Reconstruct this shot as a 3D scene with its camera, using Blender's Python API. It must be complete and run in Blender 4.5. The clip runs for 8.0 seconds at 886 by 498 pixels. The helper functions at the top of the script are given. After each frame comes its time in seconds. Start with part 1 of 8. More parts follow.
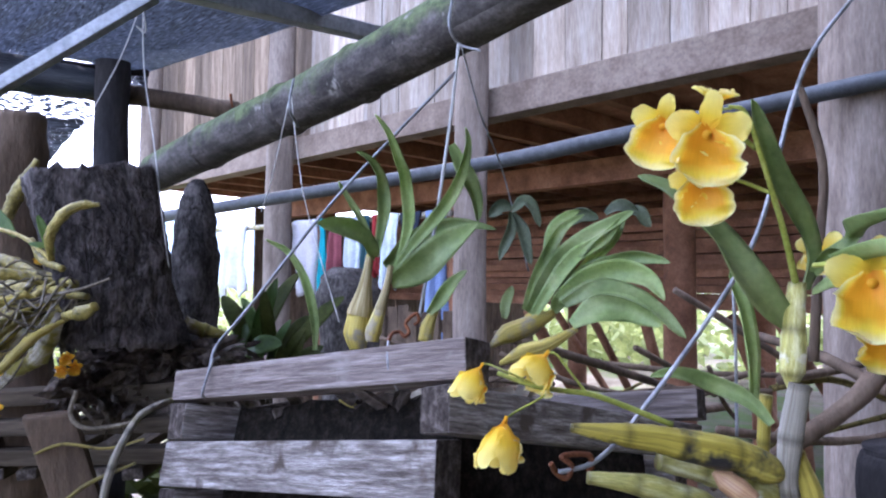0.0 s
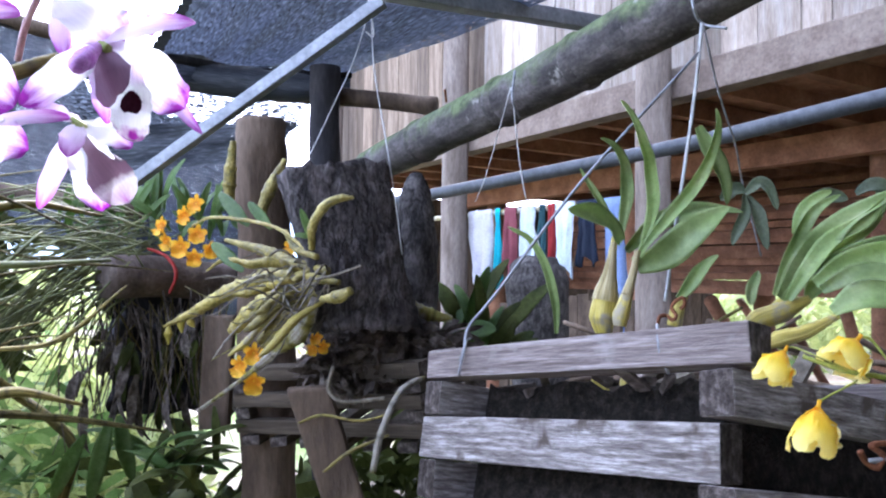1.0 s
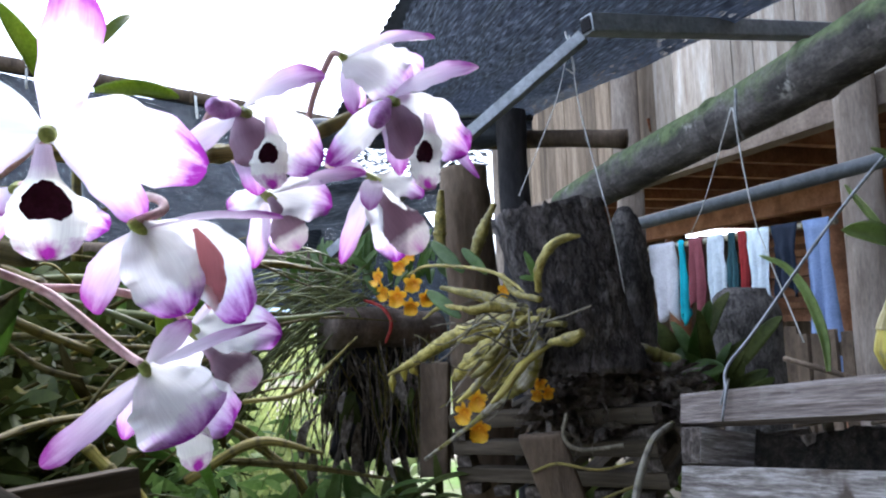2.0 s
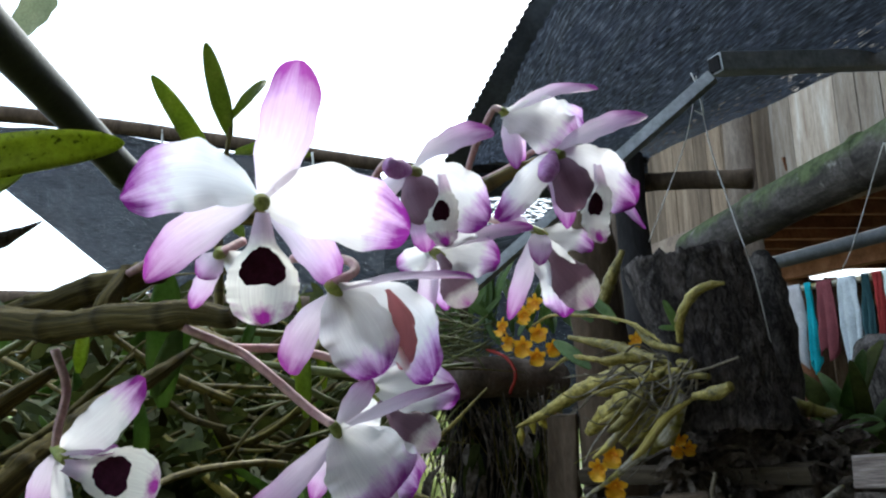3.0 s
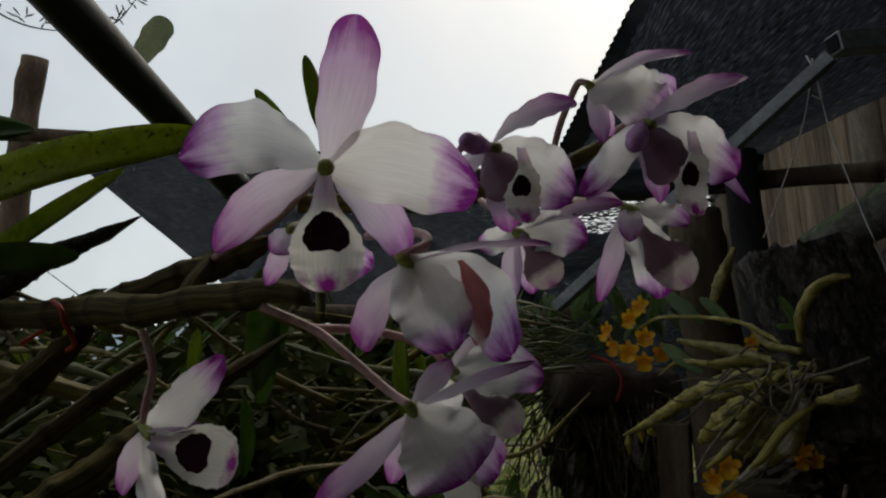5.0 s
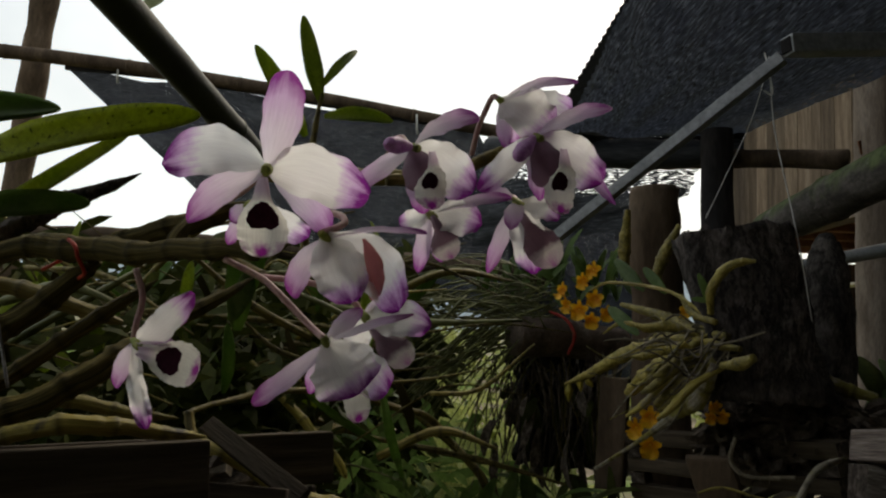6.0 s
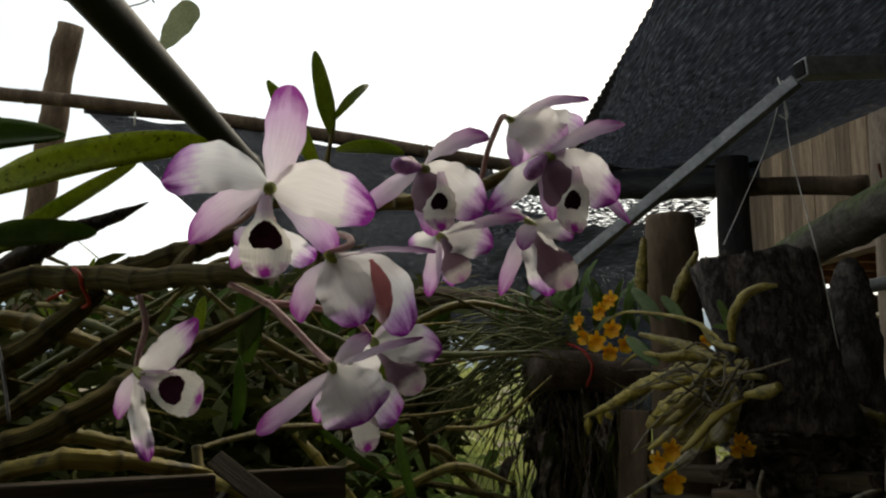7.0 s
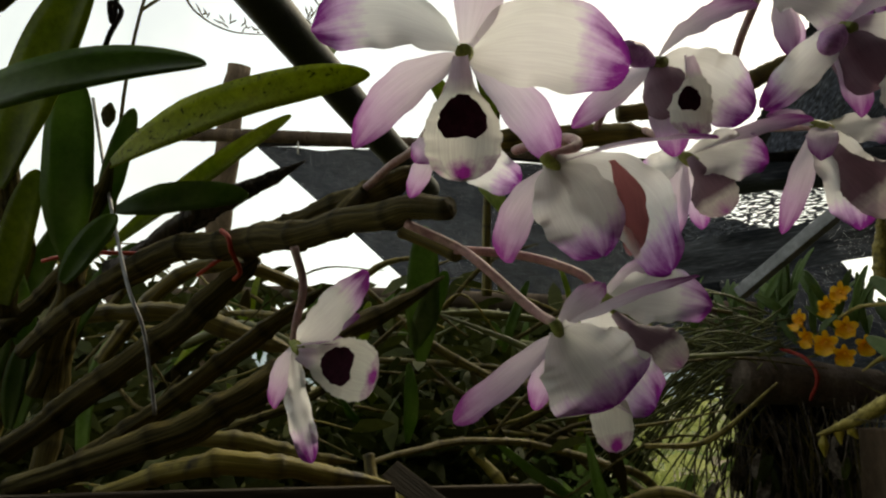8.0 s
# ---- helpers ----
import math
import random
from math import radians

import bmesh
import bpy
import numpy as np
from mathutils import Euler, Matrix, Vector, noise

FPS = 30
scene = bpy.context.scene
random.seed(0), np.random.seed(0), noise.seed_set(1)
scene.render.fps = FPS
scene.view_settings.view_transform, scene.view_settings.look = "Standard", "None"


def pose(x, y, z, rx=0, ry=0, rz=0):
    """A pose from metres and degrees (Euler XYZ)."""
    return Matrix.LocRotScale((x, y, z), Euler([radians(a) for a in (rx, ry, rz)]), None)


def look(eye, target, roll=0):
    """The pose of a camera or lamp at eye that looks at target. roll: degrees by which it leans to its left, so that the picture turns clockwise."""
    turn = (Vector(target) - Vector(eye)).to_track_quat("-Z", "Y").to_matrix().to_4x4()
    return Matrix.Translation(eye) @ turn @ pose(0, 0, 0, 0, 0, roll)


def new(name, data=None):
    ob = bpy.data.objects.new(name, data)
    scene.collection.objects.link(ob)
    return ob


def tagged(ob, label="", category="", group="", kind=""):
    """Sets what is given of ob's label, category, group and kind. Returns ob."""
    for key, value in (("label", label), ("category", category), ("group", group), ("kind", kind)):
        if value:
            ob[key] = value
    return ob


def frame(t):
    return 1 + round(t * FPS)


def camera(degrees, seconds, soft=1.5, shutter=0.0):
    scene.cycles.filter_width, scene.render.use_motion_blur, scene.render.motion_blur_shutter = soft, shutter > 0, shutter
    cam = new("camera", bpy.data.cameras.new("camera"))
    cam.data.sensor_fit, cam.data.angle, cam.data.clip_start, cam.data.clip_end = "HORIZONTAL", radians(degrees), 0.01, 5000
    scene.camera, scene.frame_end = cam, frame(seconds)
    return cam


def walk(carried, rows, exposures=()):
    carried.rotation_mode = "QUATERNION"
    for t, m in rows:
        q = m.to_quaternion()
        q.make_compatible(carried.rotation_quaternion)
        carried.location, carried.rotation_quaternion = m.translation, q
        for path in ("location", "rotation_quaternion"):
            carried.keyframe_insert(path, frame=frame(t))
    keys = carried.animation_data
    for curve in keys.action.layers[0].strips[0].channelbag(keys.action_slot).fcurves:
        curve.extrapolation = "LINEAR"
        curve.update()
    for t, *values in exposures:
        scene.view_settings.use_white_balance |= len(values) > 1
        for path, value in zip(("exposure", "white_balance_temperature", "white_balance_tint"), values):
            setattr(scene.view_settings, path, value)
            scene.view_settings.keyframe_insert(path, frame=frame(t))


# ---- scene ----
cam = camera(63.49, 8.0, soft=2.2)
PATH = [
    (0, (0.0000, 0.0000, 1.2500), (-0.0307, 1.9972, 1.3503), 0.68),
    (0.5, (-0.0179, -0.0128, 1.2516), (-0.2305, 1.9722, 1.3730), 0.41),
    (1, (-0.0626, -0.0225, 1.2457), (-0.5435, 1.9176, 1.3122), 0.54),
    (2.5, (-0.1367, -0.0281, 1.2472), (-1.1813, 1.6555, 1.5201), -2.77),
    (3, (-0.1485, -0.0361, 1.2518), (-1.2872, 1.5749, 1.5803), -2.11),
    (3.5, (-0.1544, -0.0389, 1.2519), (-1.3735, 1.4916, 1.6661), -2.02),
    (4, (-0.1552, -0.0285, 1.2482), (-1.4787, 1.3999, 1.7042), -2.04),
    (4.5, (-0.1554, -0.0169, 1.2376), (-1.5601, 1.2986, 1.7819), -2.48),
    (5, (-0.1497, -0.0191, 1.2395), (-1.5099, 1.3976, 1.6178), -1.82),
    (6.5, (-0.0334, -0.0641, 1.2403), (-1.4399, 1.3427, 1.4467), 3.60),
    (7, (-0.0658, -0.0439, 1.2344), (-1.4732, 1.3392, 1.5603), 1.91),
    (7.5, (-0.1188, -0.0268, 1.2271), (-1.5969, 1.2664, 1.6052), 1.33),
    (8, (-0.1594, 0.0007, 1.2140), (-1.8234, 1.0420, 1.5969), 1.70),
]
EXPOSE = [(0.0, 2.63, 5250, 29), (0.5, 2.77, 5250, 28), (1.0, 2.89, 5300, 24), (2.5, 1.6, 5700, 9), (3.0, 1.28, 5850, 5), (3.5, 0.55, 6200, 7), (4.0, -0.2, 6400, 7), (4.5, -0.6, 6600, 9), (5.0, -0.82, 6850, 8), (6.5, 0.0, 7500, 9), (7.0, 0.0, 7500, 9), (7.5, -0.12, 7600, 9), (8.0, 0.0, 8000, 4)]
walk(cam, [(t, look(eye, target, roll)) for t, eye, target, roll in PATH], EXPOSE)

# ---- world and sun ----
SUN_TO = Vector((-0.228, 0.616, 0.754))
world = bpy.data.worlds.new("hazy_sky")
scene.world = world
world.use_nodes = True
wn = world.node_tree
sky = wn.nodes.new("ShaderNodeTexSky")
sky.sky_type = "NISHITA"
sky.sun_disc = False
sky.sun_elevation = math.asin(SUN_TO.z)
sky.sun_rotation = math.atan2(SUN_TO.x, SUN_TO.y)
sky.dust_density, sky.air_density, sky.ozone_density = 5.0, 1.2, 1.0
wn.nodes["Background"].inputs["Strength"].default_value = 0.15
haze = wn.nodes.new("ShaderNodeMix")
haze.data_type = "RGBA"
haze.inputs["Factor"].default_value = 0.6
haze.inputs["B"].default_value = (8.7, 9.7, 10.6, 1)
cloud = wn.nodes.new("ShaderNodeTexNoise")
cloud.inputs["Scale"].default_value, cloud.inputs["Detail"].default_value = 3.5, 6
spread = wn.nodes.new("ShaderNodeMapRange")
spread.inputs["From Min"].default_value, spread.inputs["From Max"].default_value = 0.35, 0.65
spread.inputs["To Min"].default_value, spread.inputs["To Max"].default_value = 0.45, 0.78
wn.links.new(wn.nodes.new("ShaderNodeTexCoord").outputs["Generated"], cloud.inputs["Vector"])
wn.links.new(cloud.outputs["Fac"], spread.inputs["Value"])
wn.links.new(spread.outputs["Result"], haze.inputs["Factor"])
wn.links.new(sky.outputs["Color"], haze.inputs["A"])
wn.links.new(haze.outputs["Result"], wn.nodes["Background"].inputs["Color"])
sun = new("sun", bpy.data.lights.new("sun", "SUN"))
sun.data.energy, sun.data.angle, sun.data.color = 1.5, radians(12), (1.0, 0.95, 0.88)
sun.matrix_world = look(tuple(SUN_TO * 50), (0, 0, 0))


# ---- materials ----
def nodes_of(name):
    m = bpy.data.materials.new(name)
    m.use_nodes = True
    return m, m.node_tree, m.node_tree.nodes["Principled BSDF"]


def noise_tex(nt, scale, detail=5.0, stretch=None, uv=False):
    if uv:
        src = nt.nodes.new("ShaderNodeUVMap").outputs["UV"]
    else:
        src = nt.nodes.new("ShaderNodeTexCoord").outputs["Object"]
    if stretch:
        mp = nt.nodes.new("ShaderNodeMapping")
        mp.inputs["Scale"].default_value = stretch
        nt.links.new(src, mp.inputs["Vector"])
        own = nt.nodes.new("ShaderNodeObjectInfo")
        far = nt.nodes.new("ShaderNodeMath")
        far.operation = "MULTIPLY"
        far.inputs[1].default_value = 37.0
        nt.links.new(own.outputs["Random"], far.inputs[0])
        nt.links.new(far.outputs["Value"], mp.inputs["Location"])
        src = mp.outputs["Vector"]
    n = nt.nodes.new("ShaderNodeTexNoise")
    n.inputs["Scale"].default_value, n.inputs["Detail"].default_value = scale, detail
    n.inputs["Roughness"].default_value = 0.65
    nt.links.new(src, n.inputs["Vector"])
    return n


def ramp(nt, fac, stops):
    r = nt.nodes.new("ShaderNodeValToRGB")
    while len(r.color_ramp.elements) < len(stops):
        r.color_ramp.elements.new(0.5)
    for e, (p, c) in zip(r.color_ramp.elements, stops):
        e.position, e.color = p, (*c, 1)
    nt.links.new(fac, r.inputs["Fac"])
    return r.outputs["Color"]


def mix(nt, fac, a, b, how="MIX"):
    n = nt.nodes.new("ShaderNodeMix")
    n.data_type, n.blend_type = "RGBA", how
    for sock, v in ((n.inputs["Factor"], fac), (n.inputs["A"], a), (n.inputs["B"], b)):
        if hasattr(v, "links"):
            nt.links.new(v, sock)
        else:
            sock.default_value = v if isinstance(v, (int, float)) else (*v, 1)
    return n.outputs["Result"]


def bump(nt, bsdf, height, strength, distance):
    b = nt.nodes.new("ShaderNodeBump")
    b.inputs["Strength"].default_value, b.inputs["Distance"].default_value = strength, distance
    nt.links.new(height, b.inputs["Height"])
    nt.links.new(b.outputs["Normal"], bsdf.inputs["Normal"])


def surface(name, dark, mid, light, scale=40.0, fine=260.0, rough=0.8, metal=0.0, bumpy=0.4, depth=0.003, stretch=None, stain=None, thin=0.0, vary=0.25, uv=False, stain_scale=0.0, stain_at=0.5, ring=0.0, grit=0.6):
    """A surface with coarse and fine variation, relief, and now and then stains or light that shines through."""
    m, nt, bsdf = nodes_of(name)
    big, small = noise_tex(nt, scale, 6, stretch, uv), noise_tex(nt, fine, 4, stretch, uv)
    col = ramp(nt, big.outputs["Fac"], [(0.3, dark), (0.5, mid), (0.7, light)])
    grain = ramp(nt, small.outputs["Fac"], [(0.3, (0.55, 0.55, 0.55)), (0.65, (1.2, 1.2, 1.2))])
    col = mix(nt, grit, col, grain, "MULTIPLY")
    if stain:
        patch = noise_tex(nt, stain_scale or scale * 0.35, 4)
        where = ramp(nt, patch.outputs["Fac"], [(stain_at, (0, 0, 0)), (stain_at + 0.1, (1, 1, 1))])
        col = mix(nt, where, col, stain)
    if ring:
        sep = nt.nodes.new("ShaderNodeSeparateXYZ")
        nt.links.new(nt.nodes.new("ShaderNodeUVMap").outputs["UV"], sep.inputs["Vector"])
        saw = nt.nodes.new("ShaderNodeMath")
        saw.operation = "PINGPONG"
        saw.inputs[1].default_value = ring / 2
        nt.links.new(sep.outputs["X"], saw.inputs[0])
        band = ramp(nt, saw.outputs["Value"], [(0.0, (0.16, 0.14, 0.12)), (ring * 0.025, (0.35, 0.32, 0.28)), (ring * 0.06, (1, 1, 1)), (ring * 0.30, (1, 1, 1))])
        col = mix(nt, 0.6, col, band, "MULTIPLY")
    info = nt.nodes.new("ShaderNodeObjectInfo")
    hsv = nt.nodes.new("ShaderNodeHueSaturation")
    rng = nt.nodes.new("ShaderNodeMapRange")
    rng.inputs["To Min"].default_value, rng.inputs["To Max"].default_value = 1 - vary, 1 + vary
    nt.links.new(info.outputs["Random"], rng.inputs["Value"])
    nt.links.new(rng.outputs["Result"], hsv.inputs["Value"])
    nt.links.new(col, hsv.inputs["Color"])
    col = hsv.outputs["Color"]
    nt.links.new(col, bsdf.inputs["Base Color"])
    bsdf.inputs["Metallic"].default_value = metal
    bsdf.inputs["Specular IOR Level"].default_value = 0.12 if rough > 0.6 and not metal else 0.35
    rr = nt.nodes.new("ShaderNodeMapRange")
    rr.inputs["To Min"].default_value, rr.inputs["To Max"].default_value = rough - 0.12, min(1, rough + 0.12)
    nt.links.new(small.outputs["Fac"], rr.inputs["Value"])
    nt.links.new(rr.outputs["Result"], bsdf.inputs["Roughness"])
    mixh = nt.nodes.new("ShaderNodeMath")
    mixh.operation = "ADD"
    nt.links.new(big.outputs["Fac"], mixh.inputs[0])
    nt.links.new(small.outputs["Fac"], mixh.inputs[1])
    bump(nt, bsdf, mixh.outputs["Value"], bumpy, depth)
    if thin:
        t = nt.nodes.new("ShaderNodeBsdfTranslucent")
        nt.links.new(col, t.inputs["Color"])
        s = nt.nodes.new("ShaderNodeMixShader")
        s.inputs["Fac"].default_value = thin
        nt.links.new(bsdf.outputs["BSDF"], s.inputs[1])
        nt.links.new(t.outputs["BSDF"], s.inputs[2])
        nt.links.new(s.outputs["Shader"], nt.nodes["Material Output"].inputs["Surface"])
    return m


def petal_material(name, stops, thin=0.45, vein=0.12, rough=0.5, edge=False, feather=0.0, rim=0.0, relief=0.22):
    """Petal tissue: colour from base to tip by the length coordinate, with fine veins."""
    m, nt, bsdf = nodes_of(name)
    uv = nt.nodes.new("ShaderNodeUVMap")
    sep = nt.nodes.new("ShaderNodeSeparateXYZ")
    nt.links.new(uv.outputs["UV"], sep.inputs["Vector"])
    n = noise_tex(nt, 130, 4)
    add = nt.nodes.new("ShaderNodeMath")
    add.operation = "MULTIPLY_ADD"
    nt.links.new(n.outputs["Fac"], add.inputs[0])
    add.inputs[1].default_value = 0.22
    along = sep.outputs["X"]
    if edge or rim:
        fold = nt.nodes.new("ShaderNodeMath")
        fold.operation = "MULTIPLY_ADD"
        nt.links.new(sep.outputs["Y"], fold.inputs[0])
        fold.inputs[1].default_value, fold.inputs[2].default_value = 2.0, -1.0
        away = nt.nodes.new("ShaderNodeMath")
        away.operation = "ABSOLUTE"
        nt.links.new(fold.outputs["Value"], away.inputs[0])
        most = nt.nodes.new("ShaderNodeMath")
        most.operation = "MAXIMUM"
        if edge:
            nt.links.new(along, most.inputs[0])
            nt.links.new(away.outputs["Value"], most.inputs[1])
        if rim:
            steep = nt.nodes.new("ShaderNodeMath")
            steep.operation = "POWER"
            steep.inputs[1].default_value = 3.0
            nt.links.new(away.outputs["Value"], steep.inputs[0])
            most.operation = "MULTIPLY_ADD"
            nt.links.new(steep.outputs["Value"], most.inputs[0])
            most.inputs[1].default_value = rim
            nt.links.new(along, most.inputs[2])
        along = most.outputs["Value"]
    if feather:
        comb = nt.nodes.new("ShaderNodeTexNoise")
        comb.inputs["Scale"].default_value, comb.inputs["Detail"].default_value = 1.0, 4
        lines = nt.nodes.new("ShaderNodeMapping")
        lines.inputs["Scale"].default_value = (2.6, 8, 1)
        nt.links.new(uv.outputs["UV"], lines.inputs["Vector"])
        nt.links.new(lines.outputs["Vector"], comb.inputs["Vector"])
        drift = nt.nodes.new("ShaderNodeMapRange")
        drift.inputs["To Min"].default_value, drift.inputs["To Max"].default_value = -feather, feather
        nt.links.new(comb.outputs["Fac"], drift.inputs["Value"])
        join = nt.nodes.new("ShaderNodeMath")
        nt.links.new(along, join.inputs[0])
        nt.links.new(drift.outputs["Result"], join.inputs[1])
        along = join.outputs["Value"]
    nt.links.new(along, add.inputs[2])
    sub = nt.nodes.new("ShaderNodeMath")
    sub.operation = "SUBTRACT"
    nt.links.new(add.outputs["Value"], sub.inputs[0])
    sub.inputs[1].default_value = 0.11
    col = ramp(nt, sub.outputs["Value"], stops)
    wave = nt.nodes.new("ShaderNodeTexNoise")
    wave.inputs["Scale"].default_value, wave.inputs["Detail"].default_value = 1.0, 3
    mp = nt.nodes.new("ShaderNodeMapping")
    mp.inputs["Scale"].default_value = (3, 40, 1)
    nt.links.new(uv.outputs["UV"], mp.inputs["Vector"])
    nt.links.new(mp.outputs["Vector"], wave.inputs["Vector"])
    line = ramp(nt, wave.outputs["Fac"], [(0.35, (1 - vein * 1.5, 1 - vein * 1.7, 1 - vein * 1.5)), (0.6, (1, 1, 1))])
    col = mix(nt, 0.8, col, line, "MULTIPLY")
    nt.links.new(col, bsdf.inputs["Base Color"])
    bsdf.inputs["Roughness"].default_value = rough
    bsdf.inputs["Specular IOR Level"].default_value = 0.3
    bump(nt, bsdf, wave.outputs["Fac"], relief, 0.0005)
    t = nt.nodes.new("ShaderNodeBsdfTranslucent")
    nt.links.new(col, t.inputs["Color"])
    s = nt.nodes.new("ShaderNodeMixShader")
    s.inputs["Fac"].default_value = thin
    nt.links.new(bsdf.outputs["BSDF"], s.inputs[1])
    nt.links.new(t.outputs["BSDF"], s.inputs[2])
    nt.links.new(s.outputs["Shader"], nt.nodes["Material Output"].inputs["Surface"])
    return m


WHITE, BLUSH, PURPLE = (0.84, 0.84, 0.81), (0.58, 0.37, 0.63), (0.20, 0.022, 0.21)
M_SEPAL = petal_material("pink_sepal", [(0.0, (0.78, 0.73, 0.79)), (0.46, (0.74, 0.63, 0.75)), (0.75, (0.63, 0.42, 0.65)), (0.98, (0.30, 0.055, 0.29))], 0.66, 0.11, feather=0.14, rim=0.12)
M_PETAL = petal_material("white_petal", [(0.0, WHITE), (0.70, (0.84, 0.83, 0.83)), (0.83, BLUSH), (0.96, PURPLE)], 0.74, 0.07, feather=0.15, rim=0.03)
M_LIP = petal_material("lip_white", [(0.0, (0.62, 0.52, 0.62)), (0.18, (0.60, 0.48, 0.58)), (0.30, (0.8, 0.79, 0.72)), (0.80, (0.82, 0.81, 0.74)), (0.88, (0.36, 0.03, 0.32))], 0.52, relief=0.06)
M_LIPBACK = petal_material("lip_mauve", [(0.0, (0.40, 0.30, 0.38)), (0.3, (0.16, 0.09, 0.12)), (0.66, (0.17, 0.10, 0.13)), (0.78, (0.66, 0.62, 0.58)), (0.97, (0.45, 0.12, 0.40))], 0.35)
M_TUBE = petal_material("lip_tube_mauve", [(0.0, (0.34, 0.24, 0.32)), (0.5, (0.17, 0.10, 0.14)), (1.0, (0.20, 0.12, 0.16))], 0.4)
M_LIPRED = petal_material("lip_red_inside", [(0.0, (0.50, 0.19, 0.19)), (0.8, (0.45, 0.16, 0.17)), (1.0, (0.52, 0.25, 0.27))], 0.55)
M_SPOT = surface("lip_maroon", (0.030, 0.004, 0.014), (0.042, 0.006, 0.020), (0.06, 0.010, 0.028), 300, 900, 0.85, bumpy=0.2, depth=0.0005)
M_KNOB = surface("rolled_petal_purple", (0.44, 0.15, 0.47), (0.58, 0.27, 0.60), (0.70, 0.44, 0.72), 200, 700, 0.5, bumpy=0.1, depth=0.0005, thin=0.3)
M_COLUMN = surface("column_green", (0.20, 0.24, 0.05), (0.30, 0.34, 0.08), (0.42, 0.42, 0.14), 300, 900, 0.5, bumpy=0.1, depth=0.0005, thin=0.2)
M_STEM = surface("stem_yellow_green", (0.22, 0.26, 0.035), (0.32, 0.35, 0.06), (0.42, 0.43, 0.11), 120, 500, 0.5, bumpy=0.1, depth=0.0005, thin=0.15)
M_LITTER = surface("bark_litter", (0.035, 0.028, 0.022), (0.115, 0.092, 0.075), (0.24, 0.20, 0.165), 90, 420, 0.92, bumpy=0.9, depth=0.004)
M_GREYLEAF = surface("leaf_pale_green", (0.11, 0.135, 0.075), (0.145, 0.17, 0.10), (0.19, 0.21, 0.125), 30, 300, 0.5, bumpy=0.15, depth=0.0008, thin=0.4)
M_PEDICEL = surface("pedicel_pink", (0.42, 0.22, 0.24), (0.55, 0.34, 0.33), (0.62, 0.48, 0.40), 120, 500, 0.5, bumpy=0.15, depth=0.0006, thin=0.15)
M_YELLOW = petal_material("yellow_petal", [(0.0, (0.84, 0.48, 0.015)), (0.45, (0.87, 0.64, 0.04)), (1.0, (0.90, 0.79, 0.25))], 0.5, 0.07)
M_YLIP = petal_material("yellow_lip", [(0.0, (0.76, 0.33, 0.005)), (0.62, (0.84, 0.43, 0.01)), (0.80, (0.87, 0.66, 0.05)), (1.0, (0.90, 0.83, 0.42))], 0.45, 0.06, edge=True)
M_ORANGE = petal_material("orange_petal", [(0.0, (0.70, 0.24, 0.004)), (0.5, (0.80, 0.40, 0.01)), (1.0, (0.84, 0.52, 0.03))], 0.4, 0.1)
M_CANE = surface("cane_grey_brown", (0.034, 0.028, 0.007), (0.115, 0.090, 0.025), (0.24, 0.19, 0.066), 1.0, 4.0, 0.7, bumpy=1.0, depth=0.0016, stretch=(14, 16, 1), uv=True, ring=0.028, grit=0.9)
M_GREENCANE = surface("cane_olive", (0.055, 0.046, 0.008), (0.155, 0.12, 0.022), (0.29, 0.225, 0.055), 1.0, 4.0, 0.6, bumpy=0.6, depth=0.0009, stretch=(9, 10, 1), uv=True, ring=0.028)
M_YELLOWCANE = surface("cane_yellow", (0.19, 0.15, 0.018), (0.40, 0.32, 0.045), (0.52, 0.45, 0.11), 1.0, 4.0, 0.42, bumpy=0.5, depth=0.0008, stretch=(7, 8, 1), uv=True, stain=(0.022, 0.021, 0.026), stain_scale=28, stain_at=0.535, ring=0.028)
M_OLDYELLOW = surface("cane_ochre", (0.10, 0.082, 0.010), (0.24, 0.19, 0.028), (0.36, 0.30, 0.07), 1.0, 4.0, 0.55, bumpy=0.6, depth=0.0008, stretch=(9, 9, 1), uv=True, stain=(0.05, 0.04, 0.02), stain_scale=30, stain_at=0.60, ring=0.028)
M_BULB = surface("bulb_yellow_green", (0.20, 0.16, 0.03), (0.41, 0.32, 0.05), (0.55, 0.46, 0.14), 1.0, 4.0, 0.5, bumpy=0.7, depth=0.0009, stretch=(9, 16, 1), uv=True, stain=(0.24, 0.205, 0.13), stain_scale=40, stain_at=0.55)
M_SLABBULB = surface("bulb_ochre", (0.070, 0.060, 0.014), (0.22, 0.175, 0.035), (0.44, 0.36, 0.11), 1.0, 4.0, 0.5, bumpy=0.9, depth=0.001, stretch=(60, 4, 1), uv=True, stain=(0.32, 0.28, 0.20), stain_scale=45, stain_at=0.62)
M_NEWCANE = surface("cane_sheathed_green", (0.18, 0.165, 0.035), (0.34, 0.31, 0.08), (0.50, 0.48, 0.26), 1.0, 4.0, 0.45, bumpy=0.5, depth=0.0008, stretch=(40, 7, 1), uv=True, stain=(0.55, 0.53, 0.44), stain_scale=45, stain_at=0.60, ring=0.024)
M_SHOOT = surface("shoot_pink_brown", (0.26, 0.15, 0.07), (0.40, 0.23, 0.12), (0.50, 0.36, 0.17), 1.0, 4.0, 0.4, bumpy=0.3, depth=0.0006, stretch=(8, 12, 1), uv=True)
